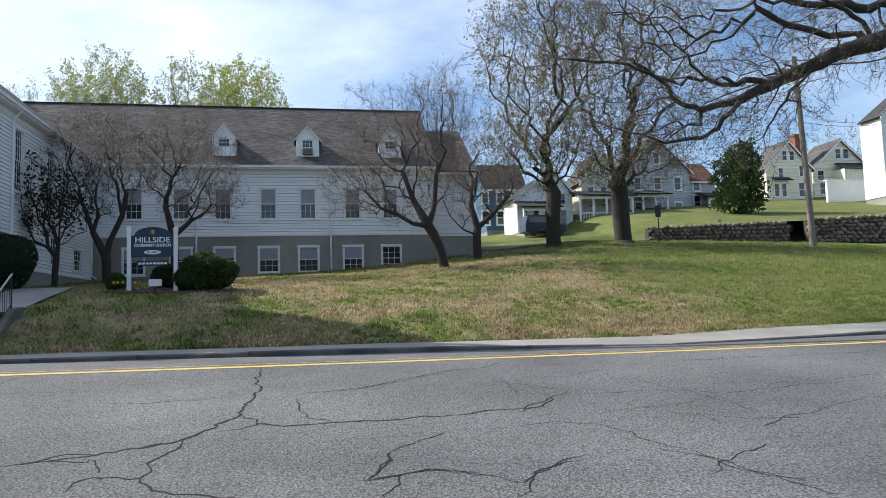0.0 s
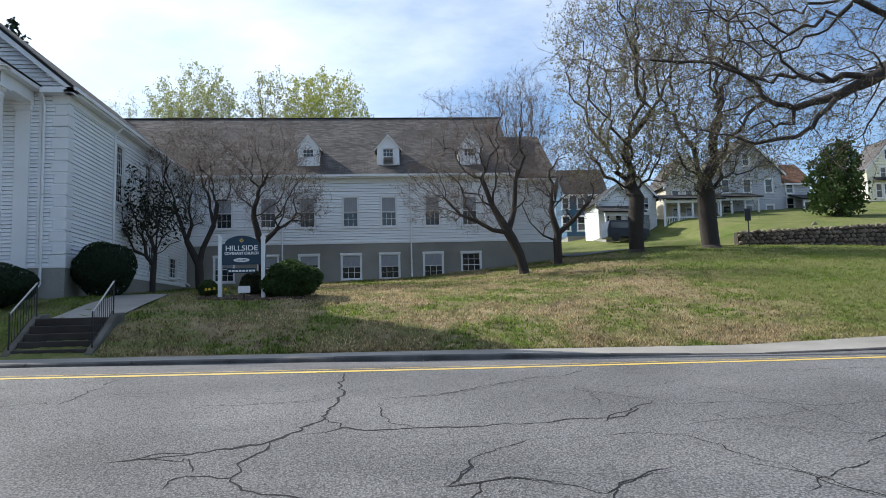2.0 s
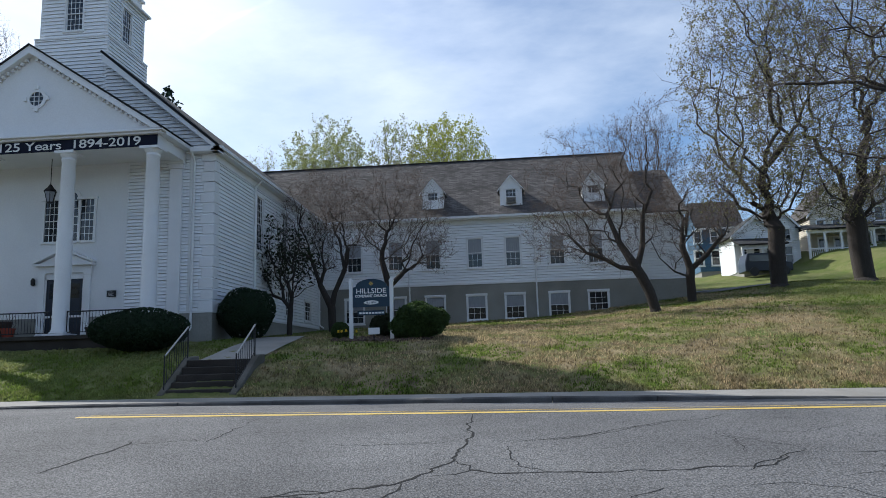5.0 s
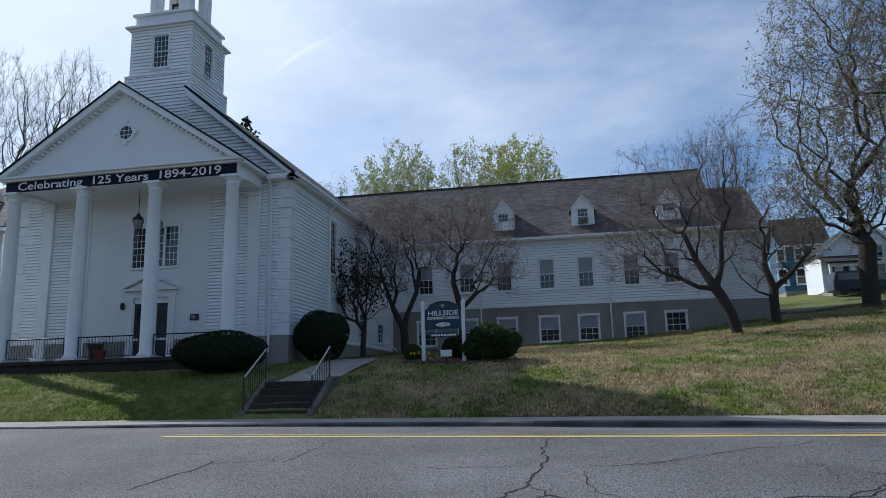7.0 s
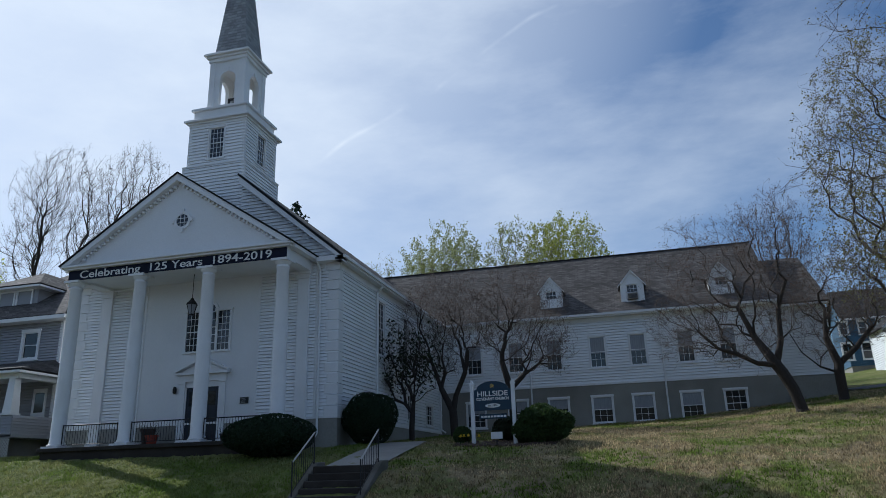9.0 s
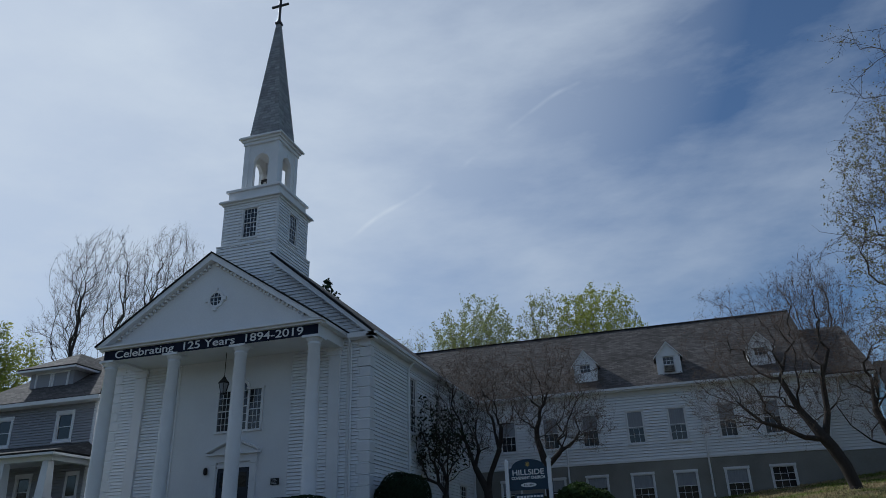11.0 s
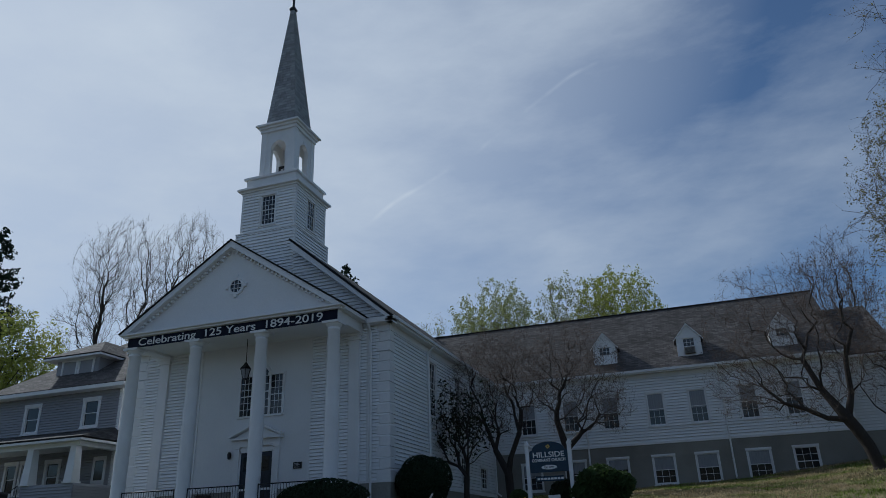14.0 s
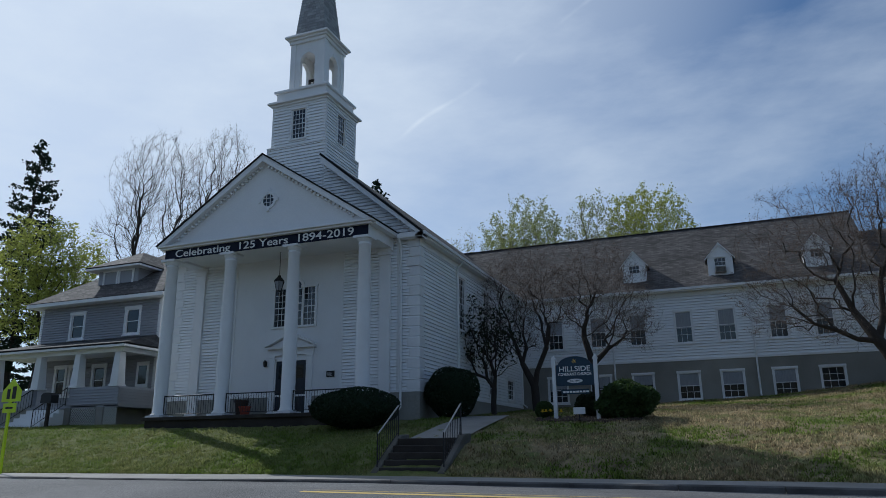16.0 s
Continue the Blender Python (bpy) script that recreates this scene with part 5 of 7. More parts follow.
part("oval", bm, LETTER, sg)
lettering("Est. 1894", 0.085, mx, GY - 0.042, gz + 1.25, SIGNBLUE, sg)
bm = bmesh.new()
for k in range(8):
    a = math.pi / 4 * k
    v = [bm.verts.new((mx + r * math.cos(a + o), GY - 0.037, gz + 1.90 + r * math.sin(a + o))) for r, o in ((0.02, -0.5), (0.065, -0.15), (0.085, 0), (0.065, 0.15), (0.02, 0.5))]
    bm.faces.new(v)
part("emblem", fix(bm), YELLOW, sg, "gold rosette")
part("hanging_board", bevel(boxes((mx - 0.48, mx + 0.45, GY - 0.02, GY + 0.02, gz + 0.82, gz + 0.98)), 0.008), SIGNBLUE, sg)
part("writing", boxes(*[(mx - 0.42 + 0.11 * i, mx - 0.335 + 0.11 * i, GY - 0.026, GY - 0.019, gz + 0.865, gz + 0.925) for i in range(8)]), LETTER, sg)
ys = thing("lawn_notice", -4.45, 23.5, land(-4.45, 23.5), "small white notice board standing in the flower bed", "sign")
yz = land(-4.45, 23.5)
part("board", bevel(boxes((-4.64, -4.26, 23.5, 23.53, yz + 0.22, yz + 0.44)), 0.006), TRIM, ys)
part("stake", boxes((-4.47, -4.43, 23.51, 23.525, yz - 0.1, yz + 0.25)), IRON, ys)

# ---------------------------------------------------------------- foliage
def leaf_material(name, color, back=0.25, vary=0.35):
    m = material(name, color, 0.7, vary=0.15, scale=2, fine=12, bump=0, random_island=vary, spec=0.2)
    n, l = m.node_tree.nodes, m.node_tree.links
    b, out = n["Principled BSDF"], n["Material Output"]
    tr, mix = n.new("ShaderNodeBsdfTranslucent"), n.new("ShaderNodeMixShader")
    l.new(b.inputs["Base Color"].links[0].from_socket, tr.inputs["Color"])
    mix.inputs["Fac"].default_value = back
    l.new(b.outputs["BSDF"], mix.inputs[1])
    l.new(tr.outputs["BSDF"], mix.inputs[2])
    l.new(mix.outputs["Shader"], out.inputs["Surface"])
    return m


EVERGREEN = leaf_material("dark_evergreen_leaves", (0.018, 0.035, 0.016))
YEW = leaf_material("yew_needles", (0.045, 0.075, 0.022))
RHODO = leaf_material("dark_glossy_leaves", (0.03, 0.04, 0.02))
SPRING = leaf_material("fresh_spring_leaves", (0.33, 0.36, 0.15), 0.5)
LIME = leaf_material("yellow_green_leaves", (0.36, 0.39, 0.09), 0.5)
BUD = leaf_material("olive_buds", (0.21, 0.20, 0.09), 0.4)
REDBUD = leaf_material("russet_buds", (0.17, 0.115, 0.09))
SPRUCE = leaf_material("blue_black_spruce_needles", (0.016, 0.030, 0.020))
DAFF = leaf_material("yellow_petals", (0.75, 0.55, 0.05))


def leaves_mesh(points, size, rnd, long=1.0):
    """Many small four-cornered leaves, each turned at random."""
    v, f = [], []
    for p in points:
        a = Vector((rnd.gauss(0, 1), rnd.gauss(0, 1), rnd.gauss(0, 1))).normalized()
        b = a.orthogonal().normalized()
        s = size * rnd.uniform(0.6, 1.35)
        a, b = a * s * long, b * s * 0.55
        k = len(v)
        v += [p - a, p + b * 0.9, p + a, p - b * 0.9]
        f.append((k, k + 1, k + 2, k + 3))
    return v, f


def raw(name, v, f, mat, parent, smooth=False, label=""):
    me = bpy.data.meshes.new(name)
    me.from_pydata([tuple(p) for p in v], [], f)
    me.materials.append(mat)
    if smooth:
        me.shade_smooth()
    ob = new(name, me)
    ob.parent = parent
    ob.matrix_parent_inverse = Matrix.Translation(-Vector(parent.location))
    if label:
        ob["label"] = label
    return ob


def shrub(name, x, y, rx, ry, h, mat, label, seed, count=5000, size=0.05, loose=1.0, category="shrub"):
    """A clipped or loose bush: woody stems inside a crown of leaves with lumps and gaps."""
    rnd = random.Random(seed)
    z = land(x, y) - 0.03
    e = thing(name, x, y, z, label, category)
    pts = []
    lumps = [(Vector((rnd.gauss(0, 1), rnd.gauss(0, 1), rnd.gauss(0.2, 1))).normalized(), rnd.uniform(0.0, 0.16) * loose) for _ in range(16)]
    while len(pts) < count:
        d = Vector((rnd.gauss(0, 1), rnd.gauss(0, 1), rnd.gauss(0, 1))).normalized()
        k = 0.86 + max(max(0.0, d.dot(l) - 0.75) * 4 * a for l, a in lumps)
        r = k * (1 - 0.25 * rnd.random() ** 3)
        p = Vector((x + d.x * rx * r, y + d.y * ry * r, z + h * 0.5 + d.z * h * 0.52 * r))
        if p.z > z:
            pts.append(p)
    v, f = leaves_mesh(pts, size, rnd)
    raw("foliage", v, f, mat, e)["kind"] = "stuff"
    bm = bmesh.new()
    for i in range(9):
        a = 2 * math.pi * rnd.random()
        tube(bm, (x + 0.1 * math.cos(a), y + 0.1 * math.sin(a), z), (x + rx * 0.6 * math.cos(a), y + ry * 0.6 * math.sin(a), z + h * 0.7), 0.03, 0.012, 5)
    part("stem", bm, BARK, e)
    bm = bmesh.new()
    bmesh.ops.create_icosphere(bm, subdivisions=3, radius=1)
    for q in bm.verts:
        q.co *= 0.80 + 0.08 * noise.noise(q.co * 3)
    bm.transform(Matrix.Translation((x, y, z + h * 0.5)) @ Matrix.Diagonal((rx, ry, h * 0.5, 1)))
    part("inner_foliage", bm, mat, e)
    return e


shrub("hedge", -11.78, 21.9, 1.78, 1.0, 1.42, EVERGREEN, "broad clipped dark green hedge before the porch", 1, 9000, 0.045, category="hedge")
shrub("round_bush", -9.62, 25.7, 1.12, 1.0, 2.0, EVERGREEN, "rounded clipped dark evergreen bush beside the church corner", 2, 8000, 0.045)
shrub("yew_bush", -3.05, 24.3, 0.82, 0.7, 1.12, YEW, "spreading green yew bush beside the sign", 3, 7000, 0.095, 3.2)
shrub("small_bush", -5.85, 24.6, 0.36, 0.34, 0.62, YEW, "small clipped green bush beside the sign", 4, 1800, 0.04)
shrub("small_bush", -4.3, 24.7, 0.55, 0.35, 0.85, RHODO, "dark low shrub under the sign", 5, 1500, 0.05)
MULCH = material("brown_bark_mulch", (0.075, 0.05, 0.035), 0.95, vary=0.5, scale=6, fine=40, bump=0.9)
bm = bmesh.new()
bmesh.ops.create_grid(bm, x_segments=60, y_segments=20, size=1)
for v in list(bm.verts):
    q = 1 - v.co.x ** 2 - v.co.y ** 2 + 0.25 * noise.noise((v.co.x * 3, v.co.y * 3, 5))
    px, py = -4.3 + 1.75 * v.co.x, 23.95 + 0.75 * v.co.y
    v.co = (px, py, rough_land(px, py) + (0.05 + 0.05 * noise.noise((px * 6, py * 6, 1)) + 0.03 * noise.noise((px * 17, py * 17, 1)) if q > 0 else -0.12))
tagged(part("flower_bed", bm, MULCH), "brown mulched flower bed under the church sign", "flower bed", kind="structure")
for i, (x, y) in enumerate(((-5.62, 23.75), (-5.5, 23.9), (-5.72, 23.7), (-5.08, 23.6))):
    fz = land(x, y)
    fl = thing("daffodil", x, y, fz, "yellow daffodil in the flower bed", "flower", group="daffodils")
    part("stem", tube(bmesh.new(), (x, y, fz - 0.05), (x + 0.02, y, fz + 0.30), 0.008, n=4), YEW, fl)
    part("bloom", lathe(bmesh.new(), [(0.01, fz + 0.28), (0.07, fz + 0.31), (0.03, fz + 0.32), (0.035, fz + 0.37)], x + 0.02, y, 8, cap=False), DAFF, fl)


def limb(V, F, pts, radii, n):
    """A tapering branch through a row of places, as a tube without ends."""
    k0 = len(V)
    m = len(pts)
    for i, p in enumerate(pts):
        d = (pts[min(m - 1, i + 1)] - pts[max(0, i - 1)])
        if d.length < 1e-6:
            d = Vector((0, 0, 1))
        d.normalize()
        a = d.cross(Vector((0.31, 0.83, 0.46))).normalized()
        b = d.cross(a)
        for j in range(n):
            t = 2 * math.pi * j / n
            V.append(p + (a * math.cos(t) + b * math.sin(t)) * radii[i])
    for i in range(m - 1):
        for j in range(n):
            F.append((k0 + i * n + j, k0 + i * n + (j + 1) % n, k0 + (i + 1) * n + (j + 1) % n, k0 + (i + 1) * n + j))


def mesh_np(name, v, f, mat, parent=None, smooth=False, kind=""):
    """A mesh from arrays of places and of faces with equally many corners."""
    me = bpy.data.meshes.new(name)
    v, f = np.asarray(v, dtype=np.float32), np.asarray(f, dtype=np.int32)
    me.vertices.add(len(v))
    me.vertices.foreach_set("co", v.ravel())
    me.loops.add(f.size)
    me.loops.foreach_set("vertex_index", f.ravel())
    me.polygons.add(len(f))
    me.polygons.foreach_set("loop_start", np.arange(len(f), dtype=np.int32) * f.shape[1])
    me.update(calc_edges=True)
    me.materials.append(mat)
    if smooth:
        me.shade_smooth()
    ob = new(name, me)
    if parent:
        ob.parent = parent
        ob.matrix_parent_inverse = Matrix.Translation(-Vector(parent.location))
    if kind:
        ob["kind"] = kind
    return ob


def unit(a):
    return a / np.maximum(np.linalg.norm(a, axis=-1, keepdims=True), 1e-9)


def sides_of(d):
    a = unit(np.cross(d, np.array((0.31, 0.83, 0.46))))
    return a, np.cross(d, a)


def rings(p0, p1, r0, r1, d0, d1, n):
    """Open tubes from p0 to p1, n-sided, all at once."""
    t = 2 * np.pi * np.arange(n) / n
    out = []
    for p, r, d in ((p0, r0, d0), (p1, r1, d1)):
        a, b = sides_of(d)
        out.append(p[:, None] + (a[:, None] * np.cos(t)[None, :, None] + b[:, None] * np.sin(t)[None, :, None]) * r[:, None, None])
    v = np.stack(out, 1).reshape(-1, 3)
    k = (np.arange(len(p0)) * 2 * n)[:, None]
    j = np.arange(n)[None]
    f = np.stack((k + j, k + (j + 1) % n, k + n + (j + 1) % n, k + n + j), -1).reshape(-1, 4)
    return v, f


def spikes(p, d, ln, r):
    """Thin three-sided twigs that end in a point."""
    a, b = sides_of(d)
    t = 2 * np.pi * np.arange(3) / 3
    base = p[:, None] + (a[:, None] * np.cos(t)[None, :, None] + b[:, None] * np.sin(t)[None, :, None]) * r[:, None, None]
    v = np.concatenate((base, (p + d * ln[:, None])[:, None]), 1).reshape(-1, 3)
    k = (np.arange(len(p)) * 4)[:, None]
    f = np.concatenate([k + np.array(c)[None] for c in ((0, 1, 3), (1, 2, 3), (2, 0, 3))], 0)
    return v, f


def blob(rs, cx, cy, cz, rx, ry, rz, n, low=-1.0):
    """Places spread through an uneven rounded crown, more of them near its outside."""
    d = unit(rs.randn(n * 2, 3))
    d = d[d[:, 2] > low][:n]
    lump = 1 + 0.10 * np.sin(d[:, 0] * 5 + cx) * np.cos(d[:, 2] * 6 + cy) + 0.06 * np.sin(d[:, 1] * 9 + d[:, 0] * 7)
    r = rs.rand(len(d)) ** 0.42 * lump
    return np.array((cx, cy, cz)) + d * r[:, None] * np.array((rx, ry, rz))


def branching(lines, targets, bf, step, wander, rs, first=3):
    """Nodes and parents of a tree that reaches every target from the given trunk lines by short, forking ways."""
    cap = sum(len(q) for q in lines) + int(len(targets) * 14) + 4000
    P, par, L = np.zeros((cap, 3)), np.full(cap, -1), np.zeros(cap)
    n = 0
    for k, line in enumerate(lines):
        line = np.array(line, dtype=float)
        prev = -1
        if k:
            prev = int(np.argmin(np.linalg.norm(P[:n] - line[0], axis=1)))
            line = line[1:] if np.linalg.norm(P[prev] - line[0]) < 0.1 else line
        for a in line:
            P[n], par[n] = a, prev
            L[n] = 0 if prev < 0 else L[prev] + np.linalg.norm(a - P[prev])
            prev = n
            n += 1
    fork = P[min(len(lines[0]) - 1, n - 1)].copy()
    first = min(first, n - 1)
    for q in targets[np.argsort(np.linalg.norm(targets - fork, axis=1))]:
        dist = np.linalg.norm(P[first:n] - q, axis=1)
        j = first + int(np.argmin(dist + bf * L[first:n]))
        d = dist[j - first]
        m = min(12, max(1, int(d / step)))
        if d < 0.05 or n + m >= cap:
            continue
        a = P[j].copy()
        before = unit(a - P[par[j]]) if par[j] >= 0 else np.array((0, 0, 1.0))
        ctrl = a + (before * 0.20 + unit(q - a) * 0.30) * d + np.array((0, 0, 0.06 * d))
        prev = j
        for i in range(1, m + 1):
            t = i / m
            P[n] = a * (1 - t) ** 2 + ctrl * 2 * t * (1 - t) + q * t * t + rs.randn(3) * wander * (0 if i == m else 1)
            par[n], L[n] = prev, L[prev] + d / m
            prev = n
            n += 1
    return P[:n], par[:n]


def tree(name, x, y, label, seed, trunk, crowns, radius, bf=0.5, step=0.45, wander=0.05, tip=0.0055, twigs=3, twig_len=0.5, twig_r=0.0045, up=0.15,
         leafmat=None, leaf=0.0, size=0.05, bunch=0.06, twig=None, extra=(), category="tree", low=-1.0, first=3, flare=1.35):
    """trunk: rows of places up to the fork; crowns: rows (centre, radii, count); extra: further limbs; leaf: leaves for each twig."""
    rs = np.random.RandomState(seed)
    z = land(x, y) - 0.15
    e = thing(name, x, y, z, label, category)
    lines = [[(x, y, z), (x, y, z + 0.25)] + list(trunk)] + [list(q) for q in extra]
    targets = np.concatenate([c if isinstance(c, np.ndarray) else blob(rs, *c, low=low) for c in crowns])
    P, par = branching(lines, targets, bf, step, wander, rs, first)
    n = len(P)
    tips = np.zeros(n)
    has = np.zeros(n, bool)
    has[par[par >= 0]] = True
    tips[~has] = 1
    for i in range(n - 1, 0, -1):
        if par[i] >= 0:
            tips[par[i]] += tips[i]
    r = tip * tips ** (math.log(radius / tip) / math.log(max(3.0, tips[0])))
    r[0] *= flare
    best = {}
    for i in range(1, n):
        q = par[i]
        if q >= 0 and (q not in best or tips[i] > tips[best[q]]):
            best[q] = i
    kid = np.arange(1, n)[par[1:] >= 0]
    dad = par[kid]
    D = np.zeros((n, 3))
    D[0] = (0, 0, 1)
    D[kid] = unit(P[kid] - P[dad])
    main = np.array([best[q] == i for i, q in zip(kid, dad)])
    r0 = np.where(main, r[dad], np.minimum(r[dad], r[kid] * 1.3))
    d0 = np.where(main[:, None], D[dad], D[kid])
    thick = r[kid] > 0.022
    if thick.any():
        v, f = rings(P[dad][thick], P[kid][thick], r0[thick], r[kid][thick], d0[thick], D[kid][thick], 8)
        mesh_np("trunk", v, f, BARK, e, True)
    thin = ~thick
    v, f = rings(P[dad][thin], P[kid][thin], r0[thin], r[kid][thin], d0[thin], D[kid][thin], 3)
    mesh_np("branch", v, f, twig or TWIG, e, True, "stuff")
    # twigs on the outer branches, and smaller ones on those
    out = kid[r[kid] < 0.03]
    pick = rs.choice(out, int(len(out) * twigs))
    t = rs.rand(len(pick), 1)
    p = P[pick] * t + P[par[pick]] * (1 - t)
    d = unit(D[pick] * 0.75 + rs.randn(len(pick), 3) * 0.55 + np.array((0, 0, up)))
    ln = twig_len * (0.4 + 0.9 * rs.rand(len(pick)))
    pick2 = rs.randint(0, len(p), len(p) * 2)
    p2 = p[pick2] + d[pick2] * (ln[pick2] * (0.25 + 0.6 * rs.rand(len(pick2))))[:, None]
    d2 = unit(d[pick2] * 0.8 + rs.randn(len(pick2), 3) * 0.5 + np.array((0, 0, up)))
    ln2 = ln[pick2] * (0.25 + 0.45 * rs.rand(len(pick2)))
    pa, da, la = np.concatenate((p, p2)), np.concatenate((d, d2)), np.concatenate((ln, ln2))
    v, f = spikes(pa, da, la, np.concatenate((np.full(len(p), twig_r), np.full(len(p2), twig_r * 0.7))))
    mesh_np("twig", v, f, twig or TWIG, e, False, "stuff")
    if leafmat and leaf:
        m = int(len(pa) * leaf)
        k = rs.randint(0, len(pa), m)
        c = pa[k] + da[k] * (la[k] * (0.35 + 0.65 * rs.rand(m)))[:, None] + rs.randn(m, 3) * bunch
        a = unit(rs.randn(m, 3))
        b = sides_of(a)[0]
        s = size * (0.6 + 0.75 * rs.rand(m))[:, None]
        v = np.stack((c - a * s, c + b * s * 0.5, c + a * s, c - b * s * 0.5), 1).reshape(-1, 3)
        mesh_np("crown", v, np.arange(m * 4).reshape(-1, 4), leafmat, e, False, "stuff")
    return e


tree("dogwood_tree", 6.65, 33.0, "spreading bare dogwood with low crooked limbs and russet buds", 11,
     [(6.45, 33, 2.9), (6.15, 33, 3.6), (5.95, 33, 3.95)],
     [(4.5, 33, 7.5, 3.7, 3.0, 3.5, 832), (6.6, 33.2, 9.6, 1.9, 1.8, 2.4, 304), (2.6, 32.8, 5.7, 1.9, 1.6, 1.4, 208)], 0.24, bf=0.30, step=0.35, wander=0.06,
     extra=[[(5.95, 33, 3.95), (5.2, 32.9, 4.05), (4.4, 32.8, 4.5), (3.7, 32.7, 4.75), (3.0, 32.6, 5.5)], [(5.95, 33, 3.95), (6.3, 33.1, 5.0), (6.4, 33.1, 6.4), (6.9, 33.1, 7.6)], [(5.95, 33, 3.95), (5.3, 33.2, 5.2), (4.8, 33.2, 6.6)]],
     leafmat=REDBUD, leaf=0.45, size=0.028, twigs=3.84, twig_len=0.5, first=5)
tree("dogwood_tree", 9.3, 37.0, "bare dogwood with crooked dark limbs at the end of the wing", 12,
     [(9.3, 37, 3.9), (9.35, 37, 4.3)],
     [(9.5, 37, 7.6, 2.8, 2.4, 3.0, 688), (11.2, 37, 6.8, 1.4, 1.5, 1.6, 160)], 0.22, bf=0.30, step=0.35, wander=0.06,
     extra=[[(9.3, 37, 3.9), (8.5, 36.8, 4.2), (7.8, 36.7, 4.9), (7.4, 36.6, 5.8)], [(9.35, 37, 4.3), (9.0, 37, 5.6), (9.2, 37, 7.0)], [(9.35, 37, 4.3), (10.2, 37, 5.0), (11.0, 37, 5.9)]],
     leafmat=REDBUD, leaf=0.4, size=0.028, twigs=3.6, twig_len=0.5, first=4)
tree("dogwood_tree", -8.2, 33.0, "bare small tree with fine grey twigs before the wing", 13,
     [(-8.25, 33, 2.7), (-8.1, 33, 3.4)],
     [(-8.5, 33, 7.0, 2.5, 2.3, 2.7, 884)], 0.19, bf=0.35, step=0.35, wander=0.05,
     extra=[[(-8.25, 33, 2.7), (-8.8, 33, 3.8), (-9.2, 33, 5.0)], [(-8.1, 33, 3.4), (-7.6, 33, 4.5), (-7.5, 33.1, 5.6)]],
     leafmat=REDBUD, leaf=0.3, size=0.028, twigs=3.84, twig_len=0.5, first=4)
tree("dogwood_tree", -5.6, 34.0, "bare small tree with fine grey twigs behind the sign", 14,
     [(-5.6, 34, 3.0), (-5.65, 34, 3.7)],
     [(-5.1, 34, 7.1, 2.5, 2.3, 2.8, 816), (-3.6, 34, 5.5, 1.4, 1.4, 1.1, 153)], 0.18, bf=0.35, step=0.35, wander=0.05,
     extra=[[(-5.65, 34, 3.7), (-5.0, 34, 4.3), (-4.2, 33.9, 4.8)], [(-5.65, 34, 3.7), (-6.0, 34, 5.0), (-6.1, 34.1, 6.2)]],
     leafmat=REDBUD, leaf=0.3, size=0.028, twigs=3.84, twig_len=0.5, first=4)
tree("rhododendron", -9.5, 30.5, "tall dark-leaved rhododendron with bare lower stems", 15,
     [(-9.5, 30.5, 1.9)],
     [(-10.3, 30.4, 5.2, 1.35, 1.2, 1.5, 220), (-9.1, 30.6, 4.7, 1.2, 1.2, 1.5, 190), (-10.6, 30.5, 3.9, 1.0, 1.0, 1.0, 90)], 0.12, bf=0.55, step=0.35, wander=0.06, tip=0.008,
     leafmat=RHODO, leaf=0.4, size=0.075, bunch=0.10, twigs=2.2, twig_len=0.4, twig=BARK, first=2)
tree("maple_tree", 14.35, 39.0, "tall spring maple with olive buds and thick trunk", 16,
     [(14.35, 39, 4.4), (14.4, 39, 5.4), (14.5, 39, 6.6)],
     [(14.2, 39, 14.6, 4.5, 4.0, 8.2, 2000), (13.2, 38.5, 9.4, 3.6, 3.0, 2.4, 480)], 0.42, bf=0.28, step=0.5, wander=0.05,
     leafmat=BUD, leaf=0.5, size=0.06, twigs=3.92, twig_len=0.6, twig_r=0.006, first=5, up=0.1, flare=1.7)
tree("maple_tree", 18.7, 39.0, "large spring maple with stout flared trunk and olive buds", 17,
     [(18.65, 39, 4.4), (18.6, 39, 5.4), (18.6, 39, 6.7)],
     [(20.0, 39, 15.5, 5.6, 4.6, 9.2, 2000), (18.6, 38.5, 9.0, 4.4, 3.0, 2.6, 520)], 0.50, bf=0.28, step=0.5, wander=0.05,
     leafmat=BUD, leaf=0.5, size=0.06, twigs=3.64, twig_len=0.6, twig_r=0.006, first=5, up=0.1, flare=1.7)
for k, (x, y, crown, mat, much, label) in enumerate((
        (-16.0, 62, (-15.9, 62, 16.8, 4.5, 4.2, 5.6, 884), SPRING, 0.85, "tall round-crowned tree in fresh pale green leaf behind the wing"),
        (-9.6, 62, (-9.6, 62, 17.0, 2.5, 2.5, 5.2, 510), SPRING, 0.40, "narrow tree with thin pale spring buds behind the wing"),
        (-4.8, 62, (-4.8, 62, 16.9, 4.0, 3.8, 5.3, 816), LIME, 0.85, "round-crowned tree in yellow-green spring leaf behind the wing"),
        (-25.0, 70, (-25.0, 70, 18.6, 4.0, 3.5, 4.0, 340), SPRING, 0.15, "nearly bare tree with thin buds behind the church"))):
    tree("spring_tree", x, y, label, 20 + k, [(x, y, 7.0), (x, y, 10.0), (x, y, 11.5)], [crown], 0.30, bf=0.75, step=0.55, wander=0.06,
         leafmat=mat, leaf=much * 1.9, size=0.085, bunch=0.10, twigs=3.6, twig_len=0.6, twig_r=0.006, first=4, low=-0.8)
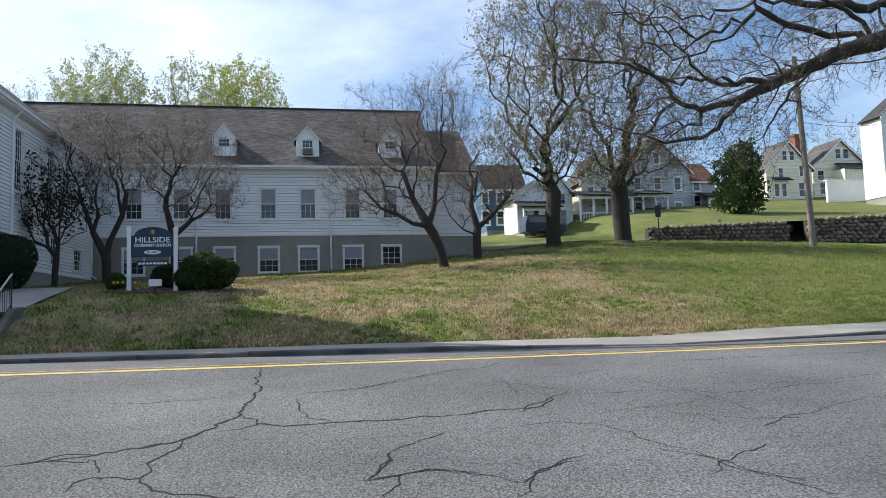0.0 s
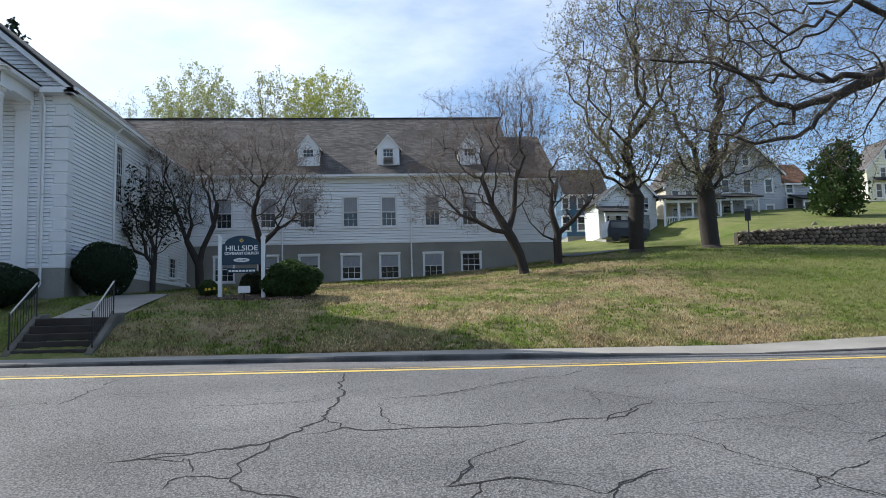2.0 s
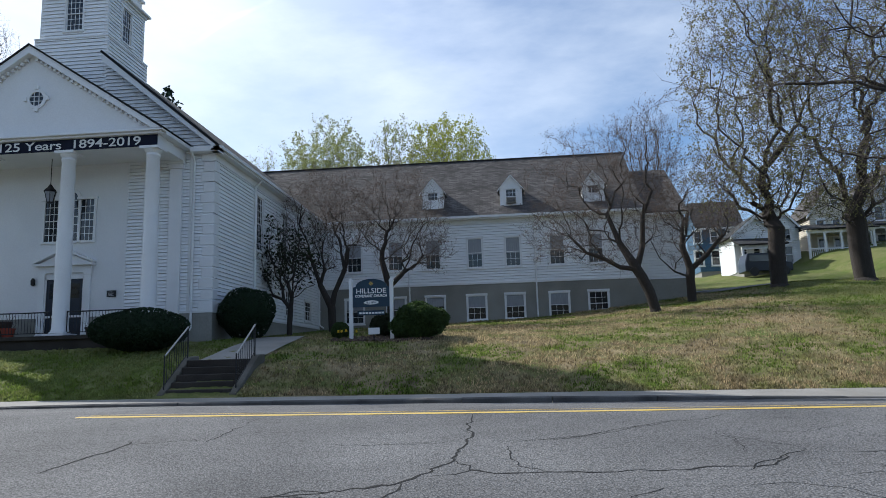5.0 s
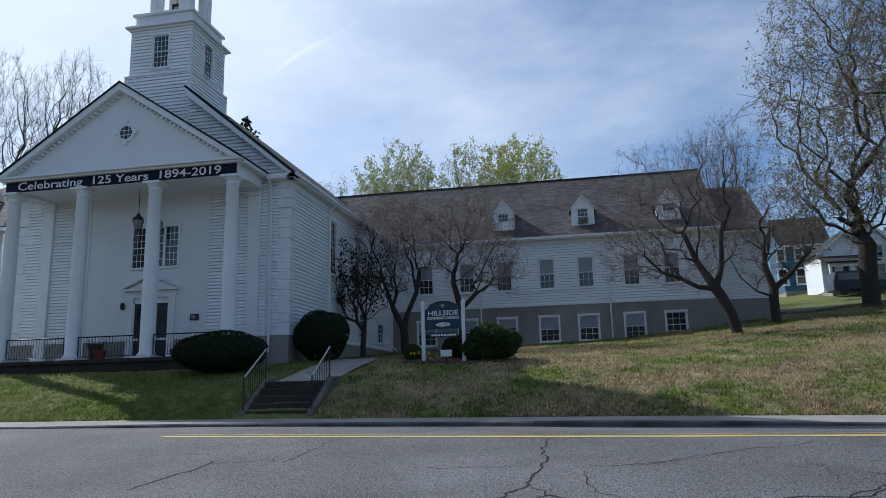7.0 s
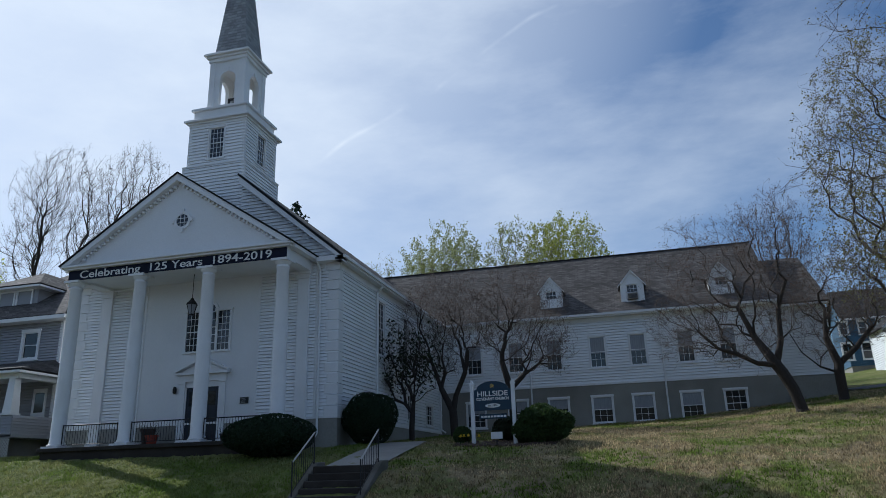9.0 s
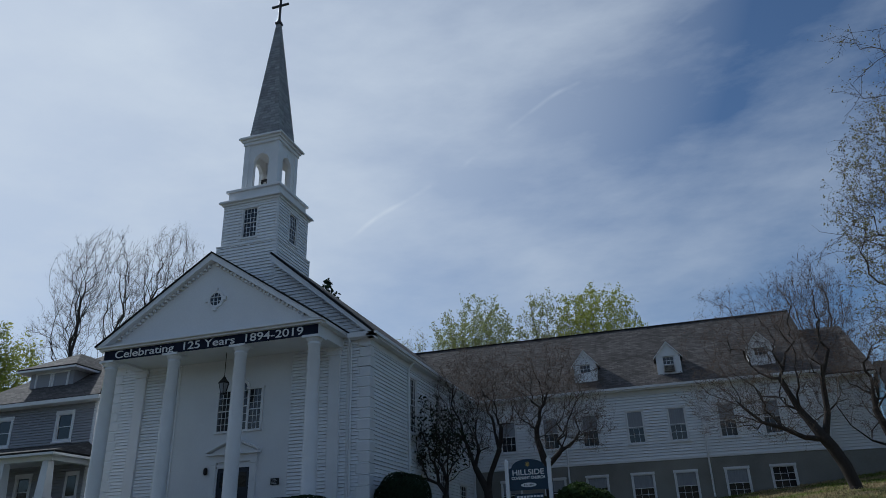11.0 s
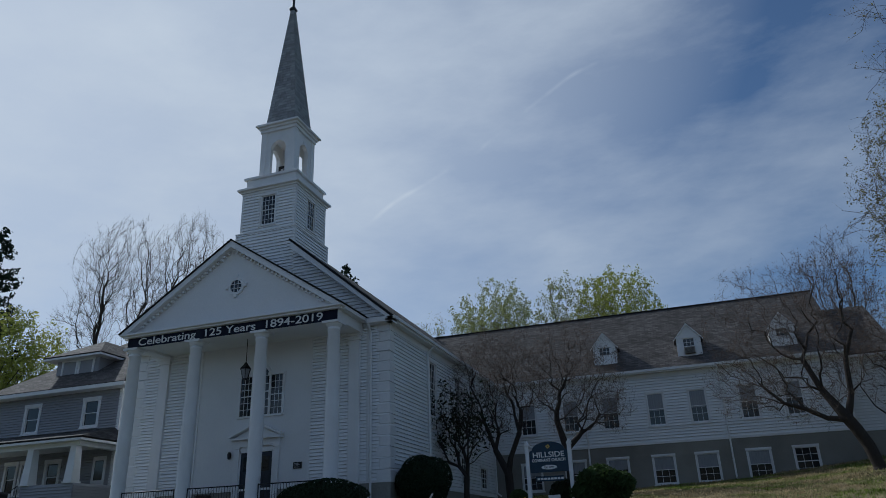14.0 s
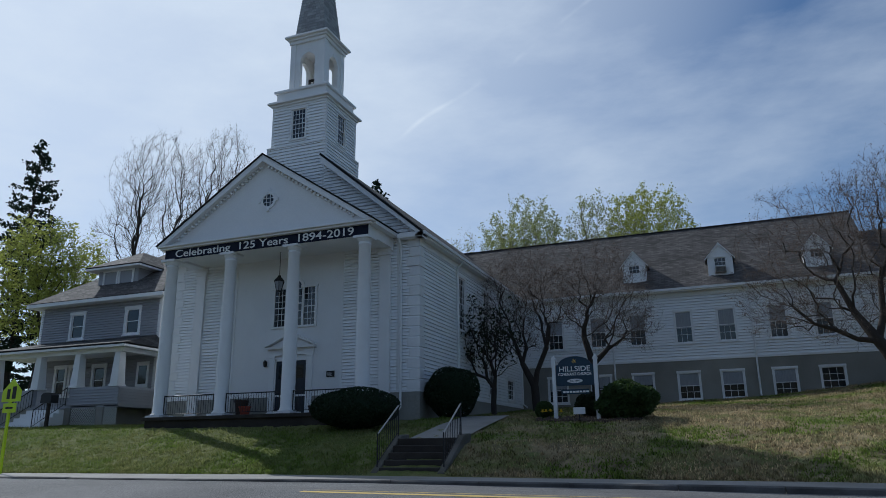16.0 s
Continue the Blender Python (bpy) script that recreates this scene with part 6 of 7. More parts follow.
for k, (x, y, crowns) in enumerate(((-44.5, 46, [(-44.8, 46, 20.8, 4.8, 3.6, 7.2, 960), (-48.0, 46, 17.5, 3.0, 2.5, 4.0, 180)]), (-38.0, 46, [(-37.6, 46, 20.6, 3.3, 3.0, 6.2, 690)]))):
    tree("bare_tree", x, y, "tall bare tree with upright grey branches behind the church", 30 + k, [(x, y, 6.0), (x, y, 8.5), (x, y, 9.5)], crowns, 0.32, bf=0.65, step=0.6, wander=0.03, twig=BARK,
         tip=0.008, twigs=3.3, twig_len=0.75, twig_r=0.007, up=0.35, first=4, low=-0.75)
tree("bare_tree", 11.5, 55.0, "slender bare tree with upright twigs behind the wing's end", 33, [(11.5, 55, 7.5), (11.5, 55, 10.0)], [(11.6, 55, 15.2, 3.0, 2.6, 5.0, 416)], 0.2, bf=0.9, step=0.55,
     twigs=2.86, twig_len=0.6, up=0.4, first=3)
for k, (x, y, crown) in enumerate(((60, 86, (60, 86, 18.5, 5.0, 4, 5.0, 300)), (75, 86, (75, 86, 19.5, 7.0, 5, 6.0, 420)))):
    tree("far_tree", x, y, "bare tree with thin spring buds behind the cream house", 36 + k, [(x, y, 13), (x, y, 15)], [crown], 0.28, bf=0.7, step=0.7, leafmat=BUD, leaf=0.25, size=0.10, twigs=2.0, twig_len=0.8, twig_r=0.014, first=3)
tree("cedar_tree", 36.2, 53.0, "broad dark green cedar between the houses", 52, [(36.2, 53, 7.5), (36.2, 53, 8.5)], [(36.1, 53, 9.6, 2.5, 2.1, 3.0, 260), (36.5, 53, 11.6, 1.4, 1.3, 1.7, 90)], 0.2, bf=0.6, leafmat=YEW, leaf=2.6, size=0.15, bunch=0.16, twigs=2.2, first=2)
tree("lime_leaved_tree", -46.8, 38.0, "tree in bright yellow-green spring leaf beside the house", 40,
     [(-46.7, 38, 4.5), (-46.4, 38, 6.5), (-46.2, 38, 8.0)], [(-46.8, 38, 12.2, 5.4, 4.2, 5.0, 930)], 0.26, bf=0.5, step=0.5, wander=0.07,
     leafmat=LIME, leaf=1.5, size=0.13, bunch=0.15, twigs=3.2, twig_len=0.6, first=4)


def conifer(name, x, y, h, r, label, seed, mat=None, top=0.0):
    rnd = random.Random(seed)
    z = land(x, y) - 0.2
    e = thing(name, x, y, z, label, "tree")
    TV, TF, KV, KF = [], [], [], []
    limb(KV, KF, [Vector((x, y, z + h * t)) for t in (0, 0.3, 0.6, 0.97)], [0.3, 0.2, 0.12, 0.02], 8)
    pts = []
    n = int(h * 7)
    for i in range(n):
        t = (i + rnd.random()) / n
        if t < 0.08:
            continue
        a = rnd.uniform(0, 2 * math.pi)
        ln = r * (1 - t) ** 0.8 * rnd.uniform(0.65, 1.1) + 0.15
        p0 = Vector((x, y, z + h * t))
        d = Vector((math.cos(a), math.sin(a), -0.15 - 0.25 * (1 - t)))
        m = max(3, int(ln / 0.16))
        row = [p0 + d * ln * k / 4 + Vector((0, 0, 0.35 * ln * (k / 4) ** 2)) for k in range(5)]
        limb(TV, TF, row, [0.03, 0.025, 0.02, 0.014, 0.008], 3)
        for k in range(m * 5):
            s = rnd.random() ** 0.7
            q = p0 + d * ln * s + Vector((0, 0, 0.35 * ln * s * s))
            pts.append(q + Vector((rnd.gauss(0, 0.13), rnd.gauss(0, 0.13), rnd.gauss(-0.10, 0.10))))
    raw("trunk", KV, KF, BARK, e, True)
    raw("branch", TV, TF, TWIG, e)["kind"] = "stuff"
    v, f = leaves_mesh(pts, 0.16, rnd)
    raw("crown", v, f, mat or SPRUCE, e)["kind"] = "stuff"
    return e


conifer("spruce_tree", -57.2, 44.0, 26.0, 7.0, "tall dark spruce with drooping branches", 50)
conifer("spruce_tree", -25.1, 50.0, 19.3, 5.5, "dark spruce behind the church roof", 51)

# ---------------------------------------------------------------- the oak over the lawn, its trunk beyond the steps of the view
ok_x, ok_y = 22.3, 20.4
oz0 = land(ok_x, ok_y) - 0.2
LIMB_A = [(22.2, 20.2, 8.6), (19.65, 20.0, 8.7), (18.4, 20.25, 8.37), (17.31, 20.5, 8.0), (16.1, 20.75, 7.42), (14.54, 21.0, 6.73), (13.23, 21.25, 6.42), (12.62, 21.5, 6.67), (12.15, 21.75, 7.52), (10.98, 22.0, 8.19), (9.49, 22.25, 8.28), (8.29, 22.5, 8.48)]
LIMB_B = [(22.2, 20.4, 11.6), (19.23, 20.85, 10.16), (18.29, 21.1, 9.56), (16.83, 21.3, 8.66), (15.86, 21.2, 7.94), (14.8, 21.1, 7.0)]
LIMB_C = [(22.2, 20.5, 12.4), (20.73, 21.2, 11.87), (19.31, 21.45, 10.68), (17.98, 21.7, 10.35), (16.6, 21.95, 9.93), (15.09, 22.2, 9.44), (13.66, 22.45, 8.99), (12.49, 22.7, 9.14), (11.62, 22.95, 9.15), (10.13, 23.2, 8.98), (8.41, 23.45, 8.77)]
LIMB_D = [(14.5, 21.0, 6.7), (13.41, 20.6, 5.6), (12.7, 20.5, 5.21), (11.56, 20.75, 5.16), (10.78, 21.0, 5.41), (10.07, 21.25, 5.7)]
LIMB_E = [(17.3, 20.5, 8.0), (15.91, 20.25, 6.83), (15.39, 20.5, 5.94), (14.89, 20.75, 5.23)]
LIMB_F = [(22.2, 20.6, 13.5), (19.0, 22.0, 12.6), (16.0, 23.0, 11.6), (13.0, 24.0, 11.2), (10.5, 24.6, 10.6)]
LIMB_G = [(22.2, 20.2, 9.4), (21.0, 22.5, 9.6), (19.0, 25.0, 9.0), (17.0, 27.0, 8.4)]
rs = np.random.RandomState(61)
limbs, near = [], []
for row, count, spread in ((LIMB_A, 460, 1.1), (LIMB_B, 180, 1.0), (LIMB_C, 460, 1.2), (LIMB_D, 220, 0.9), (LIMB_E, 120, 0.8), (LIMB_F, 320, 1.4), (LIMB_G, 200, 1.3)):
    pts = np.array(row)
    fine = []
    for p, q in zip(pts, pts[1:]):
        fine += [p + (q - p) * k / 3 + rs.randn(3) * (0.035, 0.05, 0.035) for k in range(3)]
    fine = np.array(fine + [pts[-1]])
    limbs.append(fine)
    near.append(fine[rs.randint(3, len(fine), count)] + rs.randn(count, 3) * (spread * 1.1, spread, spread * 0.75) - (0.5, 0, 0.1))
near.append(blob(rs, 12.5, 22.5, 13.6, 6.4, 3.0, 3.9, 420))
oak = tree("oak_tree", ok_x, ok_y, "great old oak with heavy drooping limbs over the lawn", 61,
              [(ok_x, ok_y, oz0 + 4), (ok_x - 0.1, ok_y + 0.1, oz0 + 9), (ok_x, ok_y + 0.3, oz0 + 14)], near, 0.46, bf=0.22, step=0.35, wander=0.05, tip=0.007,
              twigs=3.2, twig_len=0.55, twig_r=0.005, up=-0.05, leafmat=BUD, leaf=0.28, size=0.035, extra=limbs, first=5)
bm = bmesh.new()
for i in range(9):
    a = math.pi * (0.75 + 0.09 * i)
    p = Vector((ok_x + 0.7 * math.cos(a), ok_y + 0.7 * math.sin(a), 0))
    q = Vector((ok_x + (2.6 + 0.4 * (i % 3)) * math.cos(a + 0.2), ok_y + (2.0 + 0.5 * (i % 2)) * math.sin(a + 0.2), 0))
    for k in range(5):
        c, d = p.lerp(q, k / 5), p.lerp(q, (k + 1) / 5)
        c.z, d.z = land(c.x, c.y) + 0.06 - 0.02 * k, land(d.x, d.y) + 0.04 - 0.02 * k
        tube(bm, c, d, 0.13 - 0.02 * k, 0.11 - 0.02 * k, 7)
part("root", bm, BARK, oak, "surface roots running over the lawn")

# ---------------------------------------------------------------- houses
def wood(name, color, island=0.04):
    return material(name, color, 0.55, vary=0.06, scale=0.8, fine=25, bump=0.05, random_island=island)


SID = {"blue": wood("blue_siding", (0.05, 0.12, 0.20)), "white": WHITE, "cream": wood("cream_siding", (0.76, 0.73, 0.58)), "pale": wood("pale_grey_siding", (0.46, 0.47, 0.50)), "tan": wood("tan_cream_siding", (0.62, 0.57, 0.46))}
BROWNROOF = shingle_material("red_brown_shingles", (0.16, 0.085, 0.055))
BRICK = material("red_brick_chimney", (0.24, 0.09, 0.06), 0.9, vary=0.25, scale=6, fine=30, bump=0.3)


def house(x0, x1, y0, y1, z0, ze, zr, mat, roof, label, axis="y", win=(), seed=0):
    """A plain gabled house: axis is the way its ridge runs; win rows are (u0, u1, z0, z1) on the front."""
    h = thing("house", (x0 + x1) / 2, y0, z0, label, "house")
    part("foundation", boxes((x0 + 0.03, x1 - 0.03, y0 + 0.03, y1, z0 - 2.5, z0 + 0.5)), CONCRETE, h)
    part("inner_wall", boxes((x0 + 0.08, x1 - 0.08, y0 + 0.08, y1, z0 + 0.4, ze)), mat, h)
    part("front_siding", siding(south(y0), z0 + 0.4, ze, lambda z: (x0, x1), win, course=0.16), mat, h)
    part("side_siding", siding(west(x0), z0 + 0.4, ze, lambda z: (y0, y1), (), course=0.16), mat, h)
    part("side_siding", siding(east(x1), z0 + 0.4, ze, lambda z: (y0, y1), (), course=0.16), mat, h)
    if axis == "y":
        mx_, s = (x0 + x1) / 2, (zr - ze) / ((x1 - x0) / 2 + 0.3)
        part("gable_siding", siding(south(y0), ze, zr - 0.3, lambda z: (mx_ - max(0.05, (zr - 0.1 - z) / s), mx_ + max(0.05, (zr - 0.1 - z) / s)), win, course=0.16), mat, h)
        for k in (-1, 1):
            e = mx_ + k * ((x1 - x0) / 2 + 0.35)
            part("roof", slab(bmesh.new(), [(e, y0 - 0.35, ze - 0.1), (e, y1, ze - 0.1), (mx_, y1, zr), (mx_, y0 - 0.35, zr)], 0.12), roof, h)
            part("rake_board", prism(bmesh.new(), [(e, ze - 0.35), (e, ze - 0.12), (mx_, zr - 0.05), (mx_, zr - 0.3)], "y", y0 - 0.36, y0 - 0.3), TRIM, h)
    else:
        my = (y0 + y1) / 2
        for k in (-1, 1):
            e = my + k * ((y1 - y0) / 2 + 0.35)
            part("roof", slab(bmesh.new(), [(x0 - 0.3, e, ze - 0.1), (x1 + 0.3, e, ze - 0.1), (x1 + 0.3, my, zr), (x0 - 0.3, my, zr)], 0.12), roof, h)
        part("gable_wall", prism(bmesh.new(), [(y0, ze), (my, zr - 0.12), (y1, ze)], "x", x0, x1), mat, h)
        part("eaves_board", boxes((x0 - 0.3, x1 + 0.3, y0 - 0.33, y0 - 0.28, ze - 0.28, ze - 0.1)), TRIM, h)
    for u0, u1, a, b in win:
        window(h, south(y0), u0, u1, a, b, 1, 1, trim=0.11, grid_top=False)
    return h


def porch(h, x0, x1, y0, y1, zf, zt, n, mat=None):
    part("porch_deck", boxes((x0, x1, y0, y1, zf - 0.9, zf)), CONCRETE, h)
    part("porch_roof", slab(bmesh.new(), [(x0 - 0.25, y0 - 0.3, zt), (x1 + 0.25, y0 - 0.3, zt), (x1 + 0.25, y1, zt + 0.7), (x0 - 0.25, y1, zt + 0.7)], 0.12), ROOF_DARK, h)
    part("porch_beam", boxes((x0, x1, y0, y0 + 0.2, zt - 0.35, zt - 0.1)), TRIM, h)
    for i in range(n):
        x = x0 + 0.1 + (x1 - x0 - 0.2) * i / (n - 1)
        part("porch_post", boxes((x - 0.08, x + 0.08, y0 + 0.02, y0 + 0.18, zf, zt - 0.3)), TRIM, h)
    part("porch_rail", boxes((x0, x1, y0 + 0.06, y0 + 0.12, zf + 0.75, zf + 0.85), *[(x0 + 0.15 * i, x0 + 0.15 * i + 0.04, y0 + 0.07, y0 + 0.11, zf, zf + 0.76) for i in range(int((x1 - x0) / 0.15))]), TRIM, h)


def rows(x0, x1, n, z, w=0.9, hgt=1.5):
    return [(x0 + (x1 - x0) * (i + 0.5) / n - w / 2, x0 + (x1 - x0) * (i + 0.5) / n + w / 2, z, z + hgt) for i in range(n)]


house(17.6, 21.4, 66, 70, 7.0, 11.5, 14.2, SID["blue"], ROOF, "blue two-storey house with white window trim", "x", rows(16.8, 21.2, 3, 7.9) + rows(16.8, 21.2, 3, 10.0, 0.8, 1.2))
b = house(18.2, 21.6, 58, 62, 5.9, 9.3, 10.9, SID["white"], ROOF_DARK, "small white gabled house beside the trees", "y", rows(18.4, 21.4, 3, 7.4, 0.7, 1.2))
porch(b, 18.2, 21.4, 56.3, 58, 6.3, 8.3, 3)
house(21.0, 24.2, 60.5, 64.5, 6.1, 10.0, 12.2, SID["white"], ROOF, "white two-storey house with a steep gable", "y", rows(21.2, 24.0, 2, 7.2, 0.8, 1.5) + rows(21.2, 24.0, 2, 9.0, 0.7, 1.2))
dh = house(25.4, 29.6, 61, 66, 6.8, 11.2, 14.2, SID["tan"], ROOF, "cream house with a long columned porch", "y", rows(25.6, 29.4, 3, 9.6, 0.8, 1.3) + rows(25.6, 29.4, 3, 7.7, 0.8, 1.6) + [(27.1, 27.9, 12.0, 13.0)])
porch(dh, 24.2, 29.4, 58.8, 61, 7.3, 9.7, 5)
eh = house(31.2, 38.0, 64, 70, 7.4, 12.9, 16.5, SID["pale"], ROOF, "large pale grey house with a steep gable and porch", "y", rows(31.4, 37.8, 3, 8.4) + rows(31.4, 37.8, 3, 11.0, 0.9, 1.4) + [(34.2, 35.0, 13.6, 14.9)])
porch(eh, 30.4, 34.4, 61.6, 64, 7.9, 10.3, 4)
ew = house(38.0, 41.2, 64.6, 70, 8.0, 12.1, 14.4, SID["pale"], BROWNROOF, "pale grey house wing with an orange-brown roof", "x", [(38.7, 39.6, 9.2, 10.7), (38.7, 39.6, 11.0, 12.0)])
porch(ew, 39.2, 42.6, 62.6, 64.6, 8.2, 10.2, 3)
yh = house(49.6, 55.2, 68, 71.5, 10.3, 14.0, 17.3, SID["cream"], ROOF, "pale cream gabled house above the stone wall", "y", [(50.4, 51.2, 11.0, 12.6), (51.3, 52.1, 11.0, 12.6), (53.4, 54.4, 11.0, 12.7), (51.0, 51.8, 13.0, 14.3), (53.6, 54.4, 13.2, 14.6), (51.6, 52.4, 15.0, 16.2), (52.5, 53.3, 15.0, 16.2)])
part("bay_roof", slab(bmesh.new(), [(50.1, 67.3, 12.8), (52.4, 67.3, 12.8), (52.3, 68, 13.2), (50.2, 68, 13.2)], 0.08), ROOF_DARK, yh)
yw = house(57.0, 64.4, 70, 74, 10.6, 14.6, 18.1, SID["cream"], ROOF, "pale cream gabled house wing with a glazed porch", "y", rows(57.4, 60.4, 2, 11.6) + [(60.0, 60.9, 15.7, 17.0), (61.0, 61.9, 15.7, 17.0), (57.5, 58.5, 13.2, 14.5)])
part("glazed_porch", boxes((59.6, 65.6, 68.2, 70, 12.9, 14.3)), SID["cream"], yw)
part("porch_roof", slab(bmesh.new(), [(59.3, 67.9, 14.3), (65.9, 67.9, 14.3), (65.2, 70, 15.3), (60.0, 70, 15.3)], 0.1), ROOF_DARK, yw, "dark shingled porch roof")
for k in range(5):
    window(yw, south(68.2), 59.8 + 1.15 * k, 60.8 + 1.15 * k, 13.15, 14.15, 1, 1, trim=0.09, grid_top=False)
gw = thing("garden_wall", 58, 61.5, 9.8, "low white painted garden wall on the grass bank", "wall")
part("wall_face", bevel(boxes((51.6, 58.5, 61.5, 61.8, 8.5, 11.6)), 0.02), TRIM, gw)
part("coping", boxes((51.5, 58.6, 61.4, 61.9, 11.6, 11.72)), TRIM, gw)
part("chimney", boxes((55.8, 56.8, 71, 72, 12, 18.6), (55.7, 56.9, 70.9, 72.1, 18.6, 18.8)), BRICK, yh, "red brick chimney")
house(52.3, 60.0, 55, 57.5, 8.6, 16.4, 19.5, SID["white"], ROOF_DARK, "tall white house at the top of the bank", "y", rows(52.6, 59.7, 4, 10.4) + rows(52.6, 59.7, 4, 13.4))
cv = thing("parked_van", 19.3, 54.5, land(19.3, 54.5), "dark blue van parked before the white house", "car")
vz = land(19.3, 54.5)
part("body", bevel(prism(bmesh.new(), [(17.6, vz + 0.35), (21.0, vz + 0.35), (21.0, vz + 0.95), (20.3, vz + 1.05), (19.7, vz + 1.7), (17.8, vz + 1.7), (17.6, vz + 1.0)], "y", 54, 55.7), 0.05), DOORBLUE, cv)
part("side_window", boxes((17.9, 19.5, 53.985, 54.02, vz + 1.08, vz + 1.55)), GLASS, cv)
for x in (18.2, 20.4):
    bm = lathe(bmesh.new(), [(0.33, -0.11), (0.33, 0.11)], 0, 0, 16)
    bm.transform(Matrix.Translation((x, 54.05, vz + 0.33)) @ Matrix.Rotation(radians(90), 4, "X"))
    part("wheel", bm, IRON, cv)

# the grey house next to the church
hx0, hx1, hy0, hy1 = -34.3, -26.2, 28.0, 38.0
NW = [(-32.25, -31.15, 5.68, 7.15), (-28.5, -27.4, 5.72, 7.18)]
PW = [(-32.9, -32.0, 2.75, 4.35), (-31.9, -31.0, 2.75, 4.35), (-30.3, -29.3, 2.75, 4.3), (-27.35, -26.55, 2.1, 4.3)]
nh = thing("grey_house", -30, hy0, 1.2, "grey sided two-storey house with hipped roof and white-columned porch", "house")
part("foundation", boxes((hx0, hx1, hy0 + 0.02, hy1, -0.3, 2.1)), CONCRETE, nh)
part("inner_wall", boxes((hx0 + 0.08, hx1 - 0.08, hy0 + 0.08, hy1, 2.0, 7.6)), SIDING_GREY, nh)
part("front_siding", siding(south(hy0), 2.1, 7.6, lambda z: (hx0, hx1), NW + PW, course=0.13), SIDING_GREY, nh)
part("side_siding", siding(east(hx1), 2.1, 7.6, lambda z: (hy0, hy1), (), course=0.13), SIDING_GREY, nh)
part("side_siding", siding(west(hx0), 2.1, 7.6, lambda z: (hy0, hy1), (), course=0.13), SIDING_GREY, nh)
for a in (hx0, hx1):
    part("corner_board", boxes((a - 0.09, a + 0.09, hy0 - 0.035, hy0 + 0.1, 2.1, 7.6)), TRIM, nh)
for q in NW + PW[:3]:
    window(nh, south(hy0), *q, 1, 1, trim=0.14, grid_top=False)
bm = bmesh.new()
place_box(bm, south(hy0), *PW[3][:2], -0.05, 0.02, *PW[3][2:])
fd = part("front_door", fix(bm), TRIM, nh, "white front door")
part("pane", boxes((-27.2, -26.7, hy0 - 0.03, hy0 - 0.015, 3.2, 4.1)), GLASS, fd)
ax, ay, az = -30.2, 33.0, 11.6
for pts4 in ([(hx0 - 0.6, hy0 - 0.6, 7.72), (hx1 + 0.6, hy0 - 0.6, 7.72), (ax + 0.3, ay, az), (ax - 0.3, ay, az)], [(hx1 + 0.6, hy0 - 0.6, 7.72), (hx1 + 0.6, hy1 + 0.6, 7.72), (ax + 0.3, ay + 0.2, az), (ax + 0.3, ay, az)], [(hx0 - 0.6, hy1 + 0.6, 7.72), (hx0 - 0.6, hy0 - 0.6, 7.72), (ax - 0.3, ay, az), (ax - 0.3, ay + 0.2, az)]):
    part("roof", slab(bmesh.new(), pts4, 0.1), ROOF, nh, "grey shingled hipped roof")
part("eaves_board", boxes((hx0 - 0.6, hx1 + 0.6, hy0 - 0.62, hy0, 7.5, 7.68), (hx1, hx1 + 0.62, hy0, hy1, 7.5, 7.68), (hx0 - 0.62, hx0, hy0, hy1, 7.5, 7.68)), TRIM, nh)
# roof dormer with its own hip
qx0, qx1, qy = -31.7, -28.9, 29.0
dm = part("roof_dormer", boxes((qx0, qx1, qy, qy + 3, 8.3, 9.75)), SIDING_GREY, nh)
window(dm, south(qy), -31.35, -30.3, 8.55, 9.6, 1, 1, trim=0.1, grid_top=False)
window(dm, south(qy), -30.25, -29.2, 8.55, 9.6, 1, 1, trim=0.1, grid_top=False)
mxx = (qx0 + qx1) / 2
for pts4 in ([(qx0 - 0.5, qy - 0.5, 9.75), (qx1 + 0.5, qy - 0.5, 9.75), (mxx + 0.05, qy + 1.6, 10.95), (mxx - 0.05, qy + 1.6, 10.95)], [(qx1 + 0.5, qy - 0.5, 9.75), (qx1 + 0.5, qy + 3.5, 9.75), (mxx + 0.05, qy + 4, 10.95), (mxx + 0.05, qy + 1.6, 10.95)], [(qx0 - 0.5, qy + 3.5, 9.75), (qx0 - 0.5, qy - 0.5, 9.75), (mxx - 0.05, qy + 1.6, 10.95), (mxx - 0.05, qy + 4, 10.95)]):
    part("dormer_roof", slab(bmesh.new(), pts4, 0.08), ROOF, dm)
part("eaves_board", boxes((qx0 - 0.5, qx1 + 0.5, qy - 0.5, qy + 3, 9.58, 9.68)), TRIM, dm)
# porch
px0, px1, py0, pz = -34.6, -25.7, 25.4, 2.1
part("porch_deck", boxes((px0, px1, py0, hy0, pz - 0.15, pz)), SIDING_GREY, nh)
part("porch_roof", slab(bmesh.new(), [(px0 - 0.4, py0 - 0.4, 4.82), (px1 + 0.4, py0 - 0.4, 4.82), (px1 - 0.6, hy0, 5.6), (px0 + 0.6, hy0, 5.6)], 0.1), ROOF_DARK, nh, "dark shingled porch roof")
part("porch_roof", slab(bmesh.new(), [(px1 + 0.4, py0 - 0.4, 4.82), (px1 + 0.4, hy0 + 0.1, 4.82), (px1 - 0.6, hy0 + 0.1, 5.6), (px1 - 0.6, hy0, 5.6)], 0.1), ROOF_DARK, nh)
part("porch_beam", boxes((px0, px1, py0 - 0.02, py0 + 0.3, 4.45, 4.72), (px1 - 0.3, px1, py0 + 0.3, hy0, 4.45, 4.72), (px0 - 0.38, px1 + 0.38, py0 - 0.38, hy0, 4.64, 4.74)), TRIM, nh)
